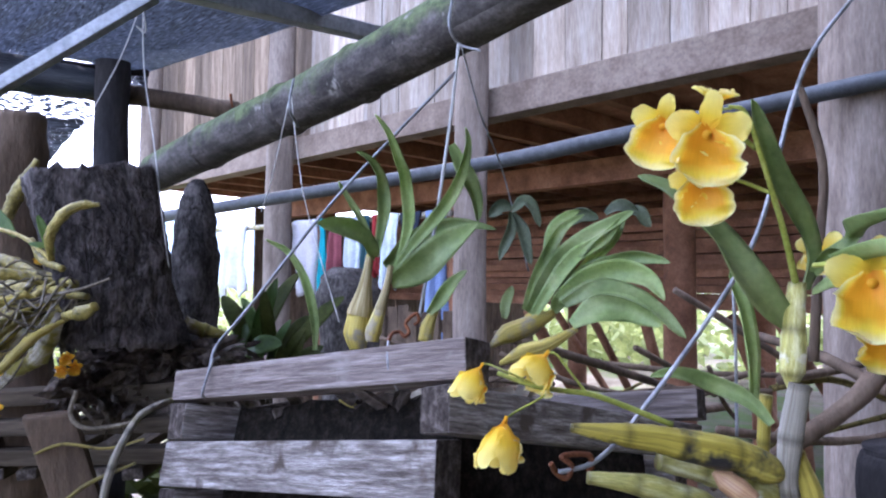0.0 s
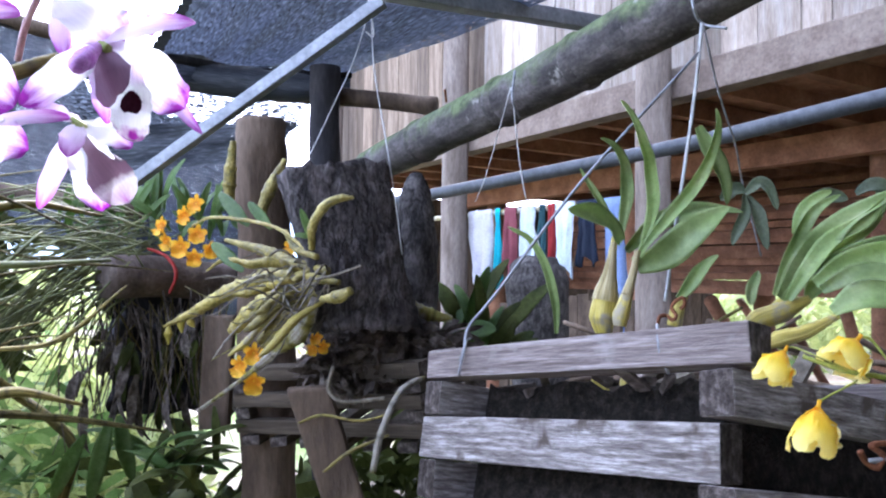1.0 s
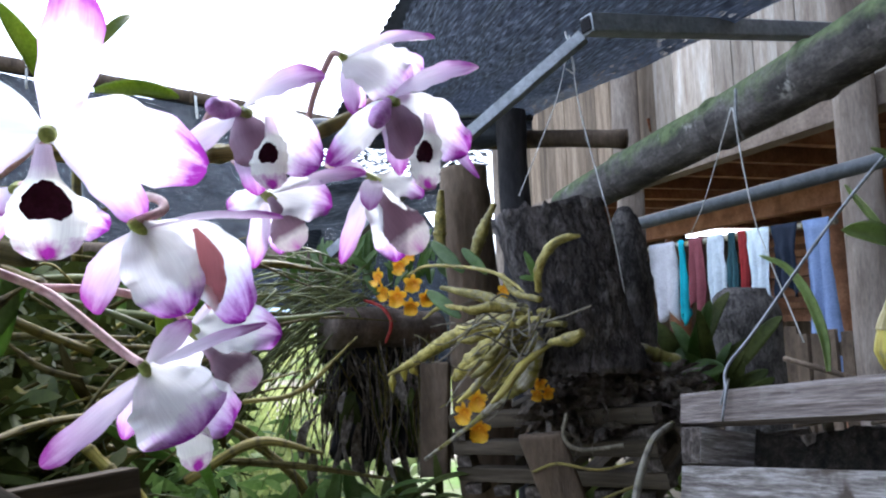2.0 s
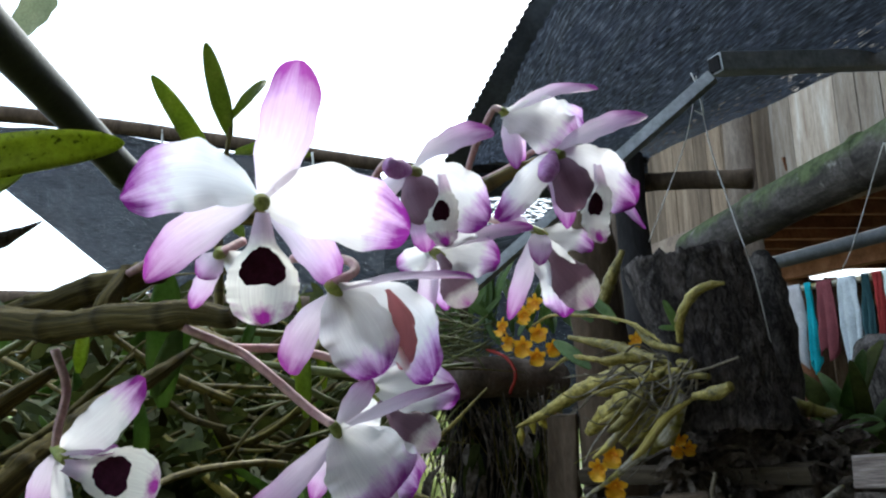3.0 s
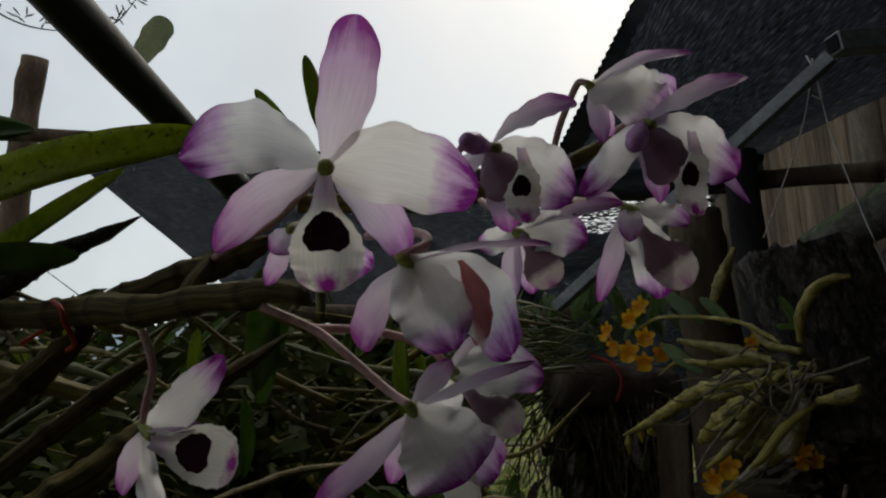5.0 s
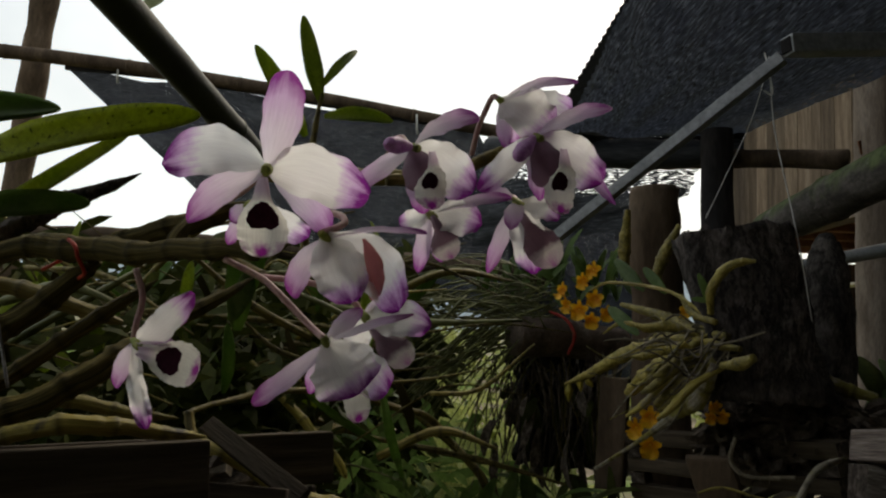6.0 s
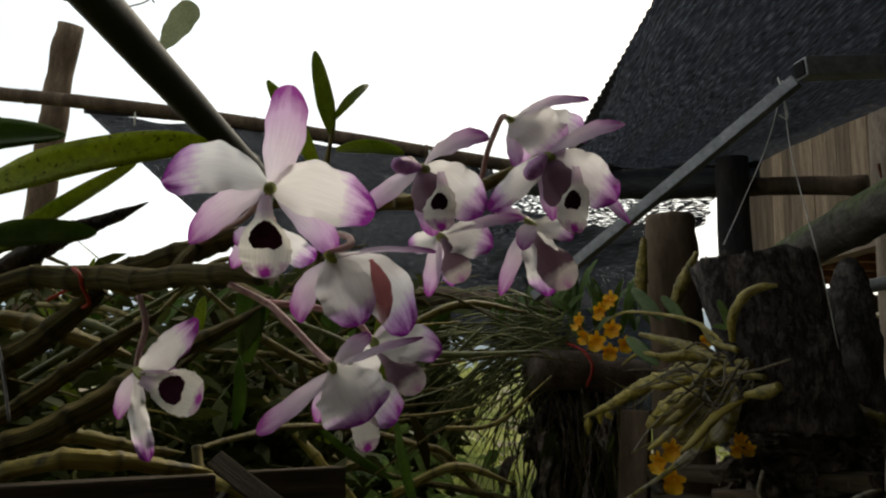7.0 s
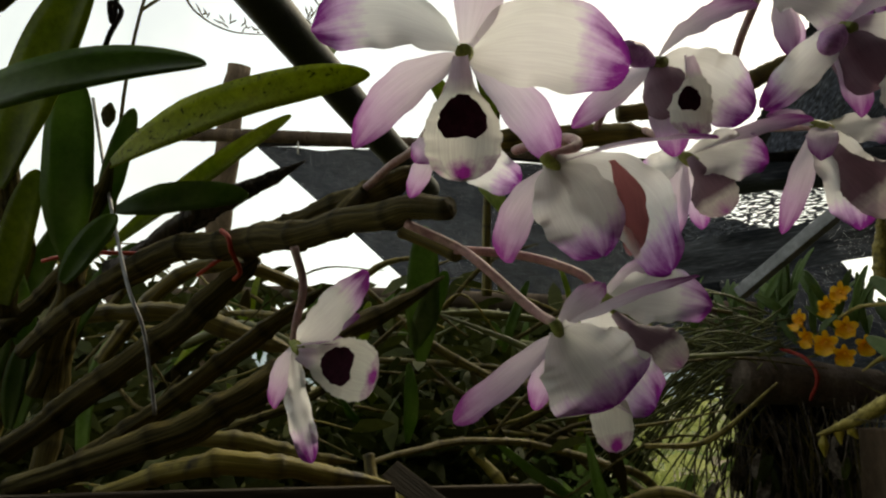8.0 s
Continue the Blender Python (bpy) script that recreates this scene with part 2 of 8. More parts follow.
M_PALECANE = surface("cane_pale_sheath", (0.16, 0.14, 0.10), (0.36, 0.32, 0.25), (0.54, 0.50, 0.43), 1.0, 4.0, 0.8, bumpy=0.9, depth=0.0012, stretch=(6, 22, 1), uv=True, stain=(0.22, 0.19, 0.05), stain_scale=26, ring=0.028)
M_SHEATH = surface("papery_sheath", (0.15, 0.12, 0.05), (0.31, 0.25, 0.12), (0.48, 0.43, 0.28), 1.0, 4.0, 0.75, bumpy=0.4, depth=0.0006, stretch=(12, 16, 1), uv=True, thin=0.2)
M_LEAF = surface("leaf_green", (0.075, 0.135, 0.028), (0.125, 0.205, 0.052), (0.19, 0.265, 0.085), 30, 300, 0.36, bumpy=0.12, depth=0.0006, thin=0.6, grit=0.35)
M_LEAFB = surface("leaf_grey_green", (0.17, 0.235, 0.07), (0.28, 0.36, 0.125), (0.42, 0.48, 0.21), 26, 260, 0.36, bumpy=0.12, depth=0.0006, thin=0.46, grit=0.3)
M_OLIVELEAF = surface("leaf_olive", (0.17, 0.235, 0.03), (0.25, 0.315, 0.048), (0.33, 0.37, 0.08), 30, 300, 0.42, bumpy=0.15, depth=0.0008, thin=0.58)
# leaf green with deep shade put into its base colour
M_DARKLEAF = surface("leaf_with_shade_colour", (0.022, 0.030, 0.006), (0.042, 0.052, 0.010), (0.070, 0.075, 0.018), 20, 200, 0.65, bumpy=0.1, depth=0.001, thin=0.15)
M_GRASS = surface("grass_green", (0.22, 0.265, 0.075), (0.35, 0.39, 0.13), (0.49, 0.50, 0.22), 8, 90, 0.6, bumpy=0.1, depth=0.001, thin=0.45)
M_NEEDLE = surface("needle_olive", (0.050, 0.055, 0.014), (0.105, 0.112, 0.030), (0.20, 0.20, 0.07), 30, 200, 0.6, bumpy=0.15, depth=0.001)
M_ROOT = surface("root_grey", (0.05, 0.042, 0.030), (0.12, 0.10, 0.072), (0.24, 0.21, 0.16), 60, 300, 0.85, bumpy=0.4, depth=0.001)
M_SLAT = surface("weathered_slat", (0.075, 0.060, 0.050), (0.23, 0.20, 0.18), (0.50, 0.46, 0.43), 330, 1300, 0.88, bumpy=1.0, depth=0.0014, stretch=(0.10, 1, 1), stain=(0.085, 0.066, 0.052), stain_scale=24, stain_at=0.57, vary=0.25, grit=0.95)
# slat wood, darker overall than the grey slats
M_DARKSLAT = surface("dark_slat", (0.022, 0.018, 0.013), (0.054, 0.042, 0.029), (0.106, 0.083, 0.061), 50, 260, 0.97, bumpy=0.8, depth=0.0018, stretch=(0.08, 1, 1), vary=0.3)
M_TOPSLAT = surface("brown_slat", (0.065, 0.050, 0.043), (0.16, 0.130, 0.115), (0.29, 0.25, 0.23), 300, 1300, 0.88, bumpy=1.0, depth=0.0012, stretch=(0.05, 1, 1), stain=(0.22, 0.195, 0.18), stain_scale=16, stain_at=0.57, vary=0.2, grit=0.9)
M_ENDGRAIN = surface("end_grain", (0.022, 0.017, 0.014), (0.080, 0.064, 0.054), (0.19, 0.16, 0.14), 160, 700, 0.95, bumpy=1.0, depth=0.003)
M_MULCH = surface("dark_mulch", (0.010, 0.008, 0.006), (0.035, 0.028, 0.021), (0.085, 0.068, 0.052), 130, 520, 0.95, bumpy=1.0, depth=0.006)
M_SPOTLEAF = surface("spotted_leaf", (0.25, 0.31, 0.03), (0.33, 0.385, 0.045), (0.40, 0.43, 0.075), 30, 300, 0.42, bumpy=0.15, depth=0.0008, thin=0.66, stain=(0.012, 0.014, 0.006), stain_scale=330, stain_at=0.585)
M_DARKPOLE = surface("dark_bamboo", (0.016, 0.018, 0.010), (0.030, 0.033, 0.018), (0.055, 0.058, 0.034), 14, 140, 0.55, bumpy=0.3, depth=0.002)
M_STEEL = surface("galvanised_steel", (0.15, 0.157, 0.168), (0.215, 0.223, 0.238), (0.29, 0.30, 0.315), 30, 160, 0.55, metal=0.5, bumpy=0.1, depth=0.0006)
M_PIPE = surface("dull_pipe", (0.053, 0.056, 0.061), (0.077, 0.081, 0.087), (0.108, 0.112, 0.118), 30, 160, 0.6, metal=0.4, bumpy=0.1, depth=0.0006)
M_WIRE = surface("wire_grey", (0.12, 0.12, 0.125), (0.22, 0.22, 0.225), (0.33, 0.33, 0.335), 60, 300, 0.5, metal=0.5, bumpy=0.1, depth=0.0004)
M_RUST = surface("rusty_wire", (0.07, 0.025, 0.012), (0.13, 0.05, 0.022), (0.20, 0.08, 0.035), 200, 700, 0.9, bumpy=0.5, depth=0.0006)
M_STRING = surface("pale_string", (0.35, 0.34, 0.32), (0.5, 0.49, 0.47), (0.6, 0.6, 0.58), 200, 900, 0.8, bumpy=0.3, depth=0.0004)
M_RED = surface("red_plastic_tie", (0.42, 0.03, 0.015), (0.55, 0.05, 0.02), (0.62, 0.09, 0.04), 80, 300, 0.5, bumpy=0.1, depth=0.0004, thin=0.2)
M_OLDRED = surface("faded_red_twine", (0.16, 0.02, 0.015), (0.24, 0.03, 0.025), (0.30, 0.06, 0.05), 80, 300, 0.8, bumpy=0.3, depth=0.0006)
M_LOG = surface("bark_log", (0.055, 0.041, 0.033), (0.12, 0.092, 0.075), (0.21, 0.165, 0.14), 22, 150, 0.9, bumpy=0.8, depth=0.004)
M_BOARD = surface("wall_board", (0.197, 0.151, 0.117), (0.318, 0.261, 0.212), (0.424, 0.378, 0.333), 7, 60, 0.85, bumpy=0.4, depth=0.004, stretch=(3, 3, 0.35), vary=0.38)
# tan wood, with the shade at the wall's far end put into its colour
M_SHADEDTANBOARD = surface("tan_board_shaded", (0.081, 0.057, 0.039), (0.140, 0.102, 0.071), (0.204, 0.157, 0.115), 7, 60, 0.85, bumpy=0.4, depth=0.004, stretch=(3, 3, 0.35), vary=0.38)
M_BEAM = surface("floor_beam", (0.102, 0.076, 0.061), (0.159, 0.121, 0.096), (0.217, 0.173, 0.140), 6, 70, 0.85, bumpy=0.4, depth=0.004)
M_JOIST = surface("red_joist", (0.13, 0.060, 0.034), (0.22, 0.105, 0.060), (0.31, 0.16, 0.095), 6, 70, 0.8, bumpy=0.3, depth=0.004)
M_PILLAR = surface("pillar_wood", (0.105, 0.081, 0.065), (0.176, 0.139, 0.113), (0.257, 0.212, 0.179), 9, 80, 0.85, bumpy=0.5, depth=0.005, stretch=(2, 2, 0.4))
M_POST = surface("old_post", (0.048, 0.034, 0.024), (0.10, 0.071, 0.049), (0.165, 0.12, 0.086), 16, 130, 0.9, bumpy=0.7, depth=0.004, stretch=(1, 1, 0.3))
M_BLACKPOST = surface("charred_post", (0.012, 0.011, 0.012), (0.022, 0.020, 0.021), (0.04, 0.036, 0.036), 16, 130, 0.9, bumpy=0.6, depth=0.004, stretch=(1, 1, 0.3))
M_ROOF = surface("dark_roof_sheet", (0.022, 0.024, 0.030), (0.039, 0.043, 0.054), (0.065, 0.072, 0.086), 4, 50, 0.8, bumpy=0.2, depth=0.003)
M_SOIL = surface("yard_soil", (0.10, 0.08, 0.055), (0.17, 0.14, 0.10), (0.25, 0.21, 0.16), 1.4, 22, 0.95, bumpy=0.6, depth=0.02, stain=(0.09, 0.14, 0.03))
# distance haze is mixed into the hill's base colour
M_HILL = surface("hill_with_haze_colour", (0.50, 0.58, 0.62), (0.54, 0.62, 0.66), (0.58, 0.66, 0.70), 0.01, 0.08, 0.95, bumpy=0.1, depth=0.5)


def bark_material(name, dark, mid, light, cell=48.0, tall=0.42, depth=0.006):
    """Old bark: upright plates between deep dark furrows, with flaky grain and pale worn patches."""
    m, nt, bsdf = nodes_of(name)
    co = nt.nodes.new("ShaderNodeTexCoord").outputs["Object"]
    warp = nt.nodes.new("ShaderNodeTexNoise")
    warp.inputs["Scale"].default_value, warp.inputs["Detail"].default_value = 30.0, 4
    nt.links.new(co, warp.inputs["Vector"])
    bent = nt.nodes.new("ShaderNodeVectorMath")
    bent.operation = "MULTIPLY_ADD"
    nt.links.new(warp.outputs["Color"], bent.inputs[0])
    bent.inputs[1].default_value = (0.03, 0.03, 0.05)
    nt.links.new(co, bent.inputs[2])
    mp = nt.nodes.new("ShaderNodeMapping")
    mp.inputs["Scale"].default_value = (1, 1, tall)
    nt.links.new(bent.outputs["Vector"], mp.inputs["Vector"])
    cells = nt.nodes.new("ShaderNodeTexNoise")
    cells.inputs["Scale"].default_value, cells.inputs["Detail"].default_value, cells.inputs["Roughness"].default_value = cell, 7, 0.6
    nt.links.new(mp.outputs["Vector"], cells.inputs["Vector"])
    off = nt.nodes.new("ShaderNodeMath")
    off.operation = "SUBTRACT"
    nt.links.new(cells.outputs["Fac"], off.inputs[0])
    off.inputs[1].default_value = 0.5
    fold = nt.nodes.new("ShaderNodeMath")
    fold.operation = "ABSOLUTE"
    nt.links.new(off.outputs["Value"], fold.inputs[0])
    furrow = ramp(nt, fold.outputs["Value"], [(0.0, (0.25, 0.25, 0.25)), (0.03, (0.7, 0.7, 0.7)), (0.10, (1, 1, 1))])
    big, small = noise_tex(nt, 26, 6), noise_tex(nt, 330, 5, (1, 1, 0.4))
    col = ramp(nt, big.outputs["Fac"], [(0.32, dark), (0.5, mid), (0.68, light)])
    grain = ramp(nt, small.outputs["Fac"], [(0.32, (0.35, 0.35, 0.35)), (0.62, (1.35, 1.35, 1.35))])
    col = mix(nt, 0.85, mix(nt, 0.9, col, furrow, "MULTIPLY"), grain, "MULTIPLY")
    nt.links.new(col, bsdf.inputs["Base Color"])
    bsdf.inputs["Roughness"].default_value, bsdf.inputs["Specular IOR Level"].default_value = 0.88, 0.2
    high = nt.nodes.new("ShaderNodeMath")
    high.operation = "MULTIPLY_ADD"
    nt.links.new(small.outputs["Fac"], high.inputs[0])
    high.inputs[1].default_value = 0.5
    nt.links.new(furrow, high.inputs[2])
    bump(nt, bsdf, high.outputs["Value"], 1.0, depth)
    return m


def mossy_material(name):
    """A weathered bamboo pole: brown-grey streaks along it, pale lichen, and green moss on its upper side."""
    m, nt, bsdf = nodes_of(name)
    streak, fine = noise_tex(nt, 1.0, 6, (16, 7, 1), True), noise_tex(nt, 240, 5)
    col = ramp(nt, streak.outputs["Fac"], [(0.30, (0.022, 0.019, 0.017)), (0.48, (0.066, 0.057, 0.051)), (0.66, (0.145, 0.128, 0.118))])
    grain = ramp(nt, fine.outputs["Fac"], [(0.32, (0.5, 0.5, 0.5)), (0.65, (1.25, 1.25, 1.25))])
    col = mix(nt, 0.8, col, grain, "MULTIPLY")
    sep = nt.nodes.new("ShaderNodeSeparateXYZ")
    nt.links.new(nt.nodes.new("ShaderNodeNewGeometry").outputs["Normal"], sep.inputs["Vector"])
    patch = noise_tex(nt, 16, 5)
    add = nt.nodes.new("ShaderNodeMath")
    add.operation = "MULTIPLY_ADD"
    nt.links.new(sep.outputs["Z"], add.inputs[0])
    add.inputs[1].default_value = 0.34
    nt.links.new(patch.outputs["Fac"], add.inputs[2])
    where = ramp(nt, add.outputs["Value"], [(0.47, (0, 0, 0)), (0.70, (0.85, 0.85, 0.85))])
    tuft = noise_tex(nt, 90, 5)
    moss = ramp(nt, tuft.outputs["Fac"], [(0.35, (0.048, 0.070, 0.026)), (0.6, (0.135, 0.170, 0.070))])
    col = mix(nt, where, col, moss)
    pale = noise_tex(nt, 34, 5)
    spots = ramp(nt, pale.outputs["Fac"], [(0.62, (0, 0, 0)), (0.70, (0.8, 0.8, 0.8))])
    col = mix(nt, spots, col, (0.30, 0.28, 0.25))
    nt.links.new(col, bsdf.inputs["Base Color"])
    bsdf.inputs["Roughness"].default_value, bsdf.inputs["Specular IOR Level"].default_value = 0.8, 0.25
    high = nt.nodes.new("ShaderNodeMath")
    nt.links.new(tuft.outputs["Fac"], high.inputs[0])
    nt.links.new(fine.outputs["Fac"], high.inputs[1])
    bump(nt, bsdf, high.outputs["Value"], 0.6, 0.002)
    return m


M_BARK = bark_material("dark_bark", (0.040, 0.033, 0.031), (0.095, 0.079, 0.074), (0.19, 0.165, 0.157), 46.0, 0.35)
M_STUMPBARK = bark_material("stump_bark", (0.039, 0.033, 0.030), (0.081, 0.070, 0.063), (0.137, 0.120, 0.112), 60.0, 0.2, 0.003)
M_BAMBOO = mossy_material("mossy_pole")


def net_material(name, hole, tone=1.0, weave_scale=60.0, hole_scale=90.0, stretch=(1, 7), turn=0.0, faded=0.105):
    """Woven shade net: dark threads with tiny gaps. faded: brightness of streaks painted as light coming through the
    weave.
    """
    m, nt, bsdf = nodes_of(name)
    co = nt.nodes.new("ShaderNodeUVMap")
    mp = nt.nodes.new("ShaderNodeMapping")
    mp.inputs["Scale"].default_value = (stretch[0], stretch[1], 1)
    mp.inputs["Rotation"].default_value = (0, 0, turn)
    nt.links.new(co.outputs["UV"], mp.inputs["Vector"])
    n = nt.nodes.new("ShaderNodeTexNoise")
    n.inputs["Scale"].default_value, n.inputs["Detail"].default_value = hole_scale, 2
    nt.links.new(mp.outputs["Vector"], n.inputs["Vector"])
    gap = ramp(nt, n.outputs["Fac"], [(hole, (0, 0, 0)), (hole + 0.04, (1, 1, 1))])
    bsdf.inputs["Roughness"].default_value = 0.6
    big = nt.nodes.new("ShaderNodeTexNoise")
    big.inputs["Scale"].default_value, big.inputs["Detail"].default_value = weave_scale, 6
    nt.links.new(mp.outputs["Vector"], big.inputs["Vector"])
    # the palest stop paints sky light through the weave as thread colour
    stops = [(0.36, (0.010, 0.013, 0.020)), (0.48, (0.026, 0.032, 0.046)), (0.58, (0.052, 0.061, 0.082)), (0.68, (faded, faded * 1.16, faded * 1.45))]
    col = ramp(nt, big.outputs["Fac"], [(p, tuple(tone * v for v in c)) for p, c in stops])
    nt.links.new(col, bsdf.inputs["Base Color"])
    clear = nt.nodes.new("ShaderNodeBsdfTransparent")
    thin = nt.nodes.new("ShaderNodeBsdfTranslucent")
    nt.links.new(col, thin.inputs["Color"])
    weave = nt.nodes.new("ShaderNodeMixShader")
    weave.inputs["Fac"].default_value = 0.4
    nt.links.new(bsdf.outputs["BSDF"], weave.inputs[1])
    nt.links.new(thin.outputs["BSDF"], weave.inputs[2])
    s = nt.nodes.new("ShaderNodeMixShader")
    nt.links.new(gap, s.inputs["Fac"])
    nt.links.new(weave.outputs["Shader"], s.inputs[1])
    nt.links.new(clear.outputs["BSDF"], s.inputs[2])
    nt.links.new(s.outputs["Shader"], nt.nodes["Material Output"].inputs["Surface"])
    return m


M_NET = net_material("shade_net", 0.605, 1.0, 34.0, 36.0, (8, 1), 0.0, 0.12)
M_OPENNET = net_material("open_shade_net", 0.525, 1.0, 40.0, 48.0, (1, 4), 0.6)
M_DARKNET = net_material("dense_shade_net", 0.662, 0.5, 24.0, 130.0)


# ---- building helpers ----
def thing(name, at, label, category, group="", kind=""):
    ob = new(name)
    ob.empty_display_size = 0.05
    ob.location = at
    return tagged(ob, label, category, group, kind)


def part(name, bm, material, parent=None, label="", smooth=True):
    """Links a bmesh, built in world metres, as one mesh object under a thing or a part."""
    me = bpy.data.meshes.new(name)
    for f in bm.faces:
        f.smooth = smooth
    bm.to_mesh(me)
    bm.free()
    me.materials.append(material)
    ob = new(name, me)
    if parent is not None:
        ob.parent = parent
        if parent.type == "EMPTY":
            ob.matrix_parent_inverse = Matrix.Translation(-Vector(parent.location))
    if label:
        ob["label"] = label
    return ob


def spline(pts, n):
    """Points on a smooth curve through pts, n to a span, each with its place along the list."""
    p = [Vector(q) for q in pts]
    if len(p) == 2:
        return [(p[0].lerp(p[1], i / n), i / n) for i in range(n + 1)]
    p = [2 * p[0] - p[1]] + p + [2 * p[-1] - p[-2]]
    out = []
    for k in range(1, len(p) - 2):
        a, b, c, d = p[k - 1 : k + 3]
        for i in range(n):
            t = i / n
            out.append((0.5 * (2 * b + (c - a) * t + (2 * a - 5 * b + 4 * c - d) * t * t + (3 * b - a - 3 * c + d) * t**3), k - 1 + t))
    out.append((p[-2], len(p) - 3))
    return out


def tube_into(bm, pts, radii, seg=8, n=6, node=0.0, swell=0.08, rough=0.0, seed=0.0, ridge=0.0):
    """A round stem through pts. radii: one, or one to a point. node: metres between joints, at which it swells; rough: uneven by that share; ridge: the depth of furrows along it."""
    uv = bm.loops.layers.uv.verify()
    line = spline(pts, n)
    rs = radii if isinstance(radii, (list, tuple)) else [radii] * len(pts)
    rings, run, prev, side = [], 0.0, None, None
    for k, (c, u) in enumerate(line):
        ahead = (line[min(k + 1, len(line) - 1)][0] - line[max(k - 1, 0)][0]).normalized()
        if side is None:
            side = ahead.orthogonal().normalized()
        side = (side - ahead * side.dot(ahead)).normalized()
        other = ahead.cross(side)
        if prev is not None:
            run += (c - prev).length
        prev = c
        i = min(int(u), len(rs) - 2)
        r = rs[i] + (rs[i + 1] - rs[i]) * (u - i)
        if node:
            w = abs(((run / node) % 1.0) - 0.5) * 2
            r *= 1 + swell * max(0.0, (w - 0.72) / 0.28)
        ring = []
        for j in range(seg):
            a = 2 * math.pi * j / seg
            d = math.cos(a) * side + math.sin(a) * other
            q = 1 + rough * noise.noise((c + d * r) * (0.35 / max(r, 1e-4)) + Vector((seed, 0, 0))) if rough else 1
            if ridge:
                q += ridge * (math.cos(7 * a + 3 * noise.noise((run * 14, seed, 0))) + 0.7 * math.cos(11 * a + seed + 4 * noise.noise((run * 22, seed, 5))))
            ring.append(bm.verts.new(c + d * r * q))
        rings.append((ring, run))
    for (a, ra), (b, rb) in zip(rings, rings[1:]):
        for j in range(seg):
            f = bm.faces.new((a[j], a[(j + 1) % seg], b[(j + 1) % seg], b[j]))
            for loop, q in zip(f.loops, ((ra, j), (ra, j + 1), (rb, j + 1), (rb, j))):
                loop[uv].uv = (q[0], q[1] / seg)
    bm.faces.new(rings[0][0][::-1])
    bm.faces.new(rings[-1][0])
    return bm


def tube(pts, radii, **kw):
    return tube_into(bmesh.new(), pts, radii, **kw)


def box_into(bm, o, x, y, z, jitter=0.0, bevel=0.0):
    """A box from the corner o along three edge vectors."""
    o, x, y, z = Vector(o), Vector(x), Vector(y), Vector(z)
    vs = [bm.verts.new(o + x * i + y * j + z * k + Vector((random.uniform(-1, 1), random.uniform(-1, 1), random.uniform(-1, 1))) * jitter) for i in (0, 1) for j in (0, 1) for k in (0, 1)]
    fs = [bm.faces.new([vs[i] for i in f]) for f in ((0, 1, 3, 2), (4, 6, 7, 5), (0, 4, 5, 1), (2, 3, 7, 6), (0, 2, 6, 4), (1, 5, 7, 3))]
    if bevel:
        es = {e for f in fs for e in f.edges}
        bmesh.ops.bevel(bm, geom=list(es), offset=bevel, segments=2, affect="EDGES", profile=0.6)
    bmesh.ops.recalc_face_normals(bm, faces=bm.faces)
    return bm


def box(o, x, y, z, jitter=0.0, bevel=0.0):
    return box_into(bmesh.new(), o, x, y, z, jitter, bevel)


def block(name, o, x, y, z, material, parent, jitter=0.0, bevel=0.0, label=""):
    """A box with axes of its own, so that the grain of its wood runs along x."""
    x, y, z = Vector(x), Vector(y), Vector(z)
    ob = part(name, box((0, 0, 0), (x.length, 0, 0), (0, y.length, 0), (0, 0, z.length), jitter, bevel), material, parent, label, False)
    ob.data.materials.append(M_ENDGRAIN)
    for p in ob.data.polygons:
        p.material_index = 1 if abs(p.normal.x) > 0.8 else 0
    ax = x.normalized()
    ay = (y - ax * y.dot(ax)).normalized()
    if ax.cross(ay).dot(z) < 0:
        o, ay = Vector(o) + y, -ay
    ob.matrix_basis = Matrix.Translation(o) @ Matrix((ax, ay, ax.cross(ay))).transposed().to_4x4()
    return ob


def leaf_into(bm, base, tip, width, up=(0, 0, 1), sag=0.1, fold=0.25, n=12, blunt=0.5, twist=0.0, thick=0.0008):
    """A strap leaf from base to tip: sag bends it, fold creases it along the midrib, blunt rounds its tip."""
    base, tip, up = Vector(base), Vector(tip), Vector(up)
    along = tip - base
    length = along.length
    side = along.cross(up).normalized()
    nrm = side.cross(along).normalized()
    top, under = [], []
    for i in range(n + 1):
        u = 1 - (1 - i / n) ** 1.8
        w = width * 0.5 * (0.25 + 0.75 * min(1, u / 0.35) ** 0.7) * (1 - u ** (2 + 4 * blunt)) ** 0.6 + 0.0003
        c = base + along * u + nrm * (sag * length * 4 * u * (1 - u))
        s = Matrix.Rotation(twist * u, 3, along.normalized()) @ side
        m = Matrix.Rotation(twist * u, 3, along.normalized()) @ nrm
        row = []
        for v in (-1, -0.55, 0, 0.55, 1):
            wave = 0.05 * w * math.sin(u * 9 + v * 2 + length * 90)
            row.append(bm.verts.new(c + s * w * v + m * (w * fold * abs(v) + wave)))
        top.append(row)
        under.append([bm.verts.new(q.co - m * thick) for q in row])
    for a, b in zip(top, top[1:]):
        for j in range(4):
            bm.faces.new((a[j], a[j + 1], b[j + 1], b[j]))
    for a, b in zip(under, under[1:]):
        for j in range(4):
            bm.faces.new((a[j + 1], a[j], b[j], b[j + 1]))
    for k in range(n):
        bm.faces.new((top[k][0], top[k + 1][0], under[k + 1][0], under[k][0]))
        bm.faces.new((top[k + 1][4], top[k][4], under[k][4], under[k + 1][4]))
    return bm


def leaf(*a, **kw):
    return leaf_into(bmesh.new(), *a, **kw)


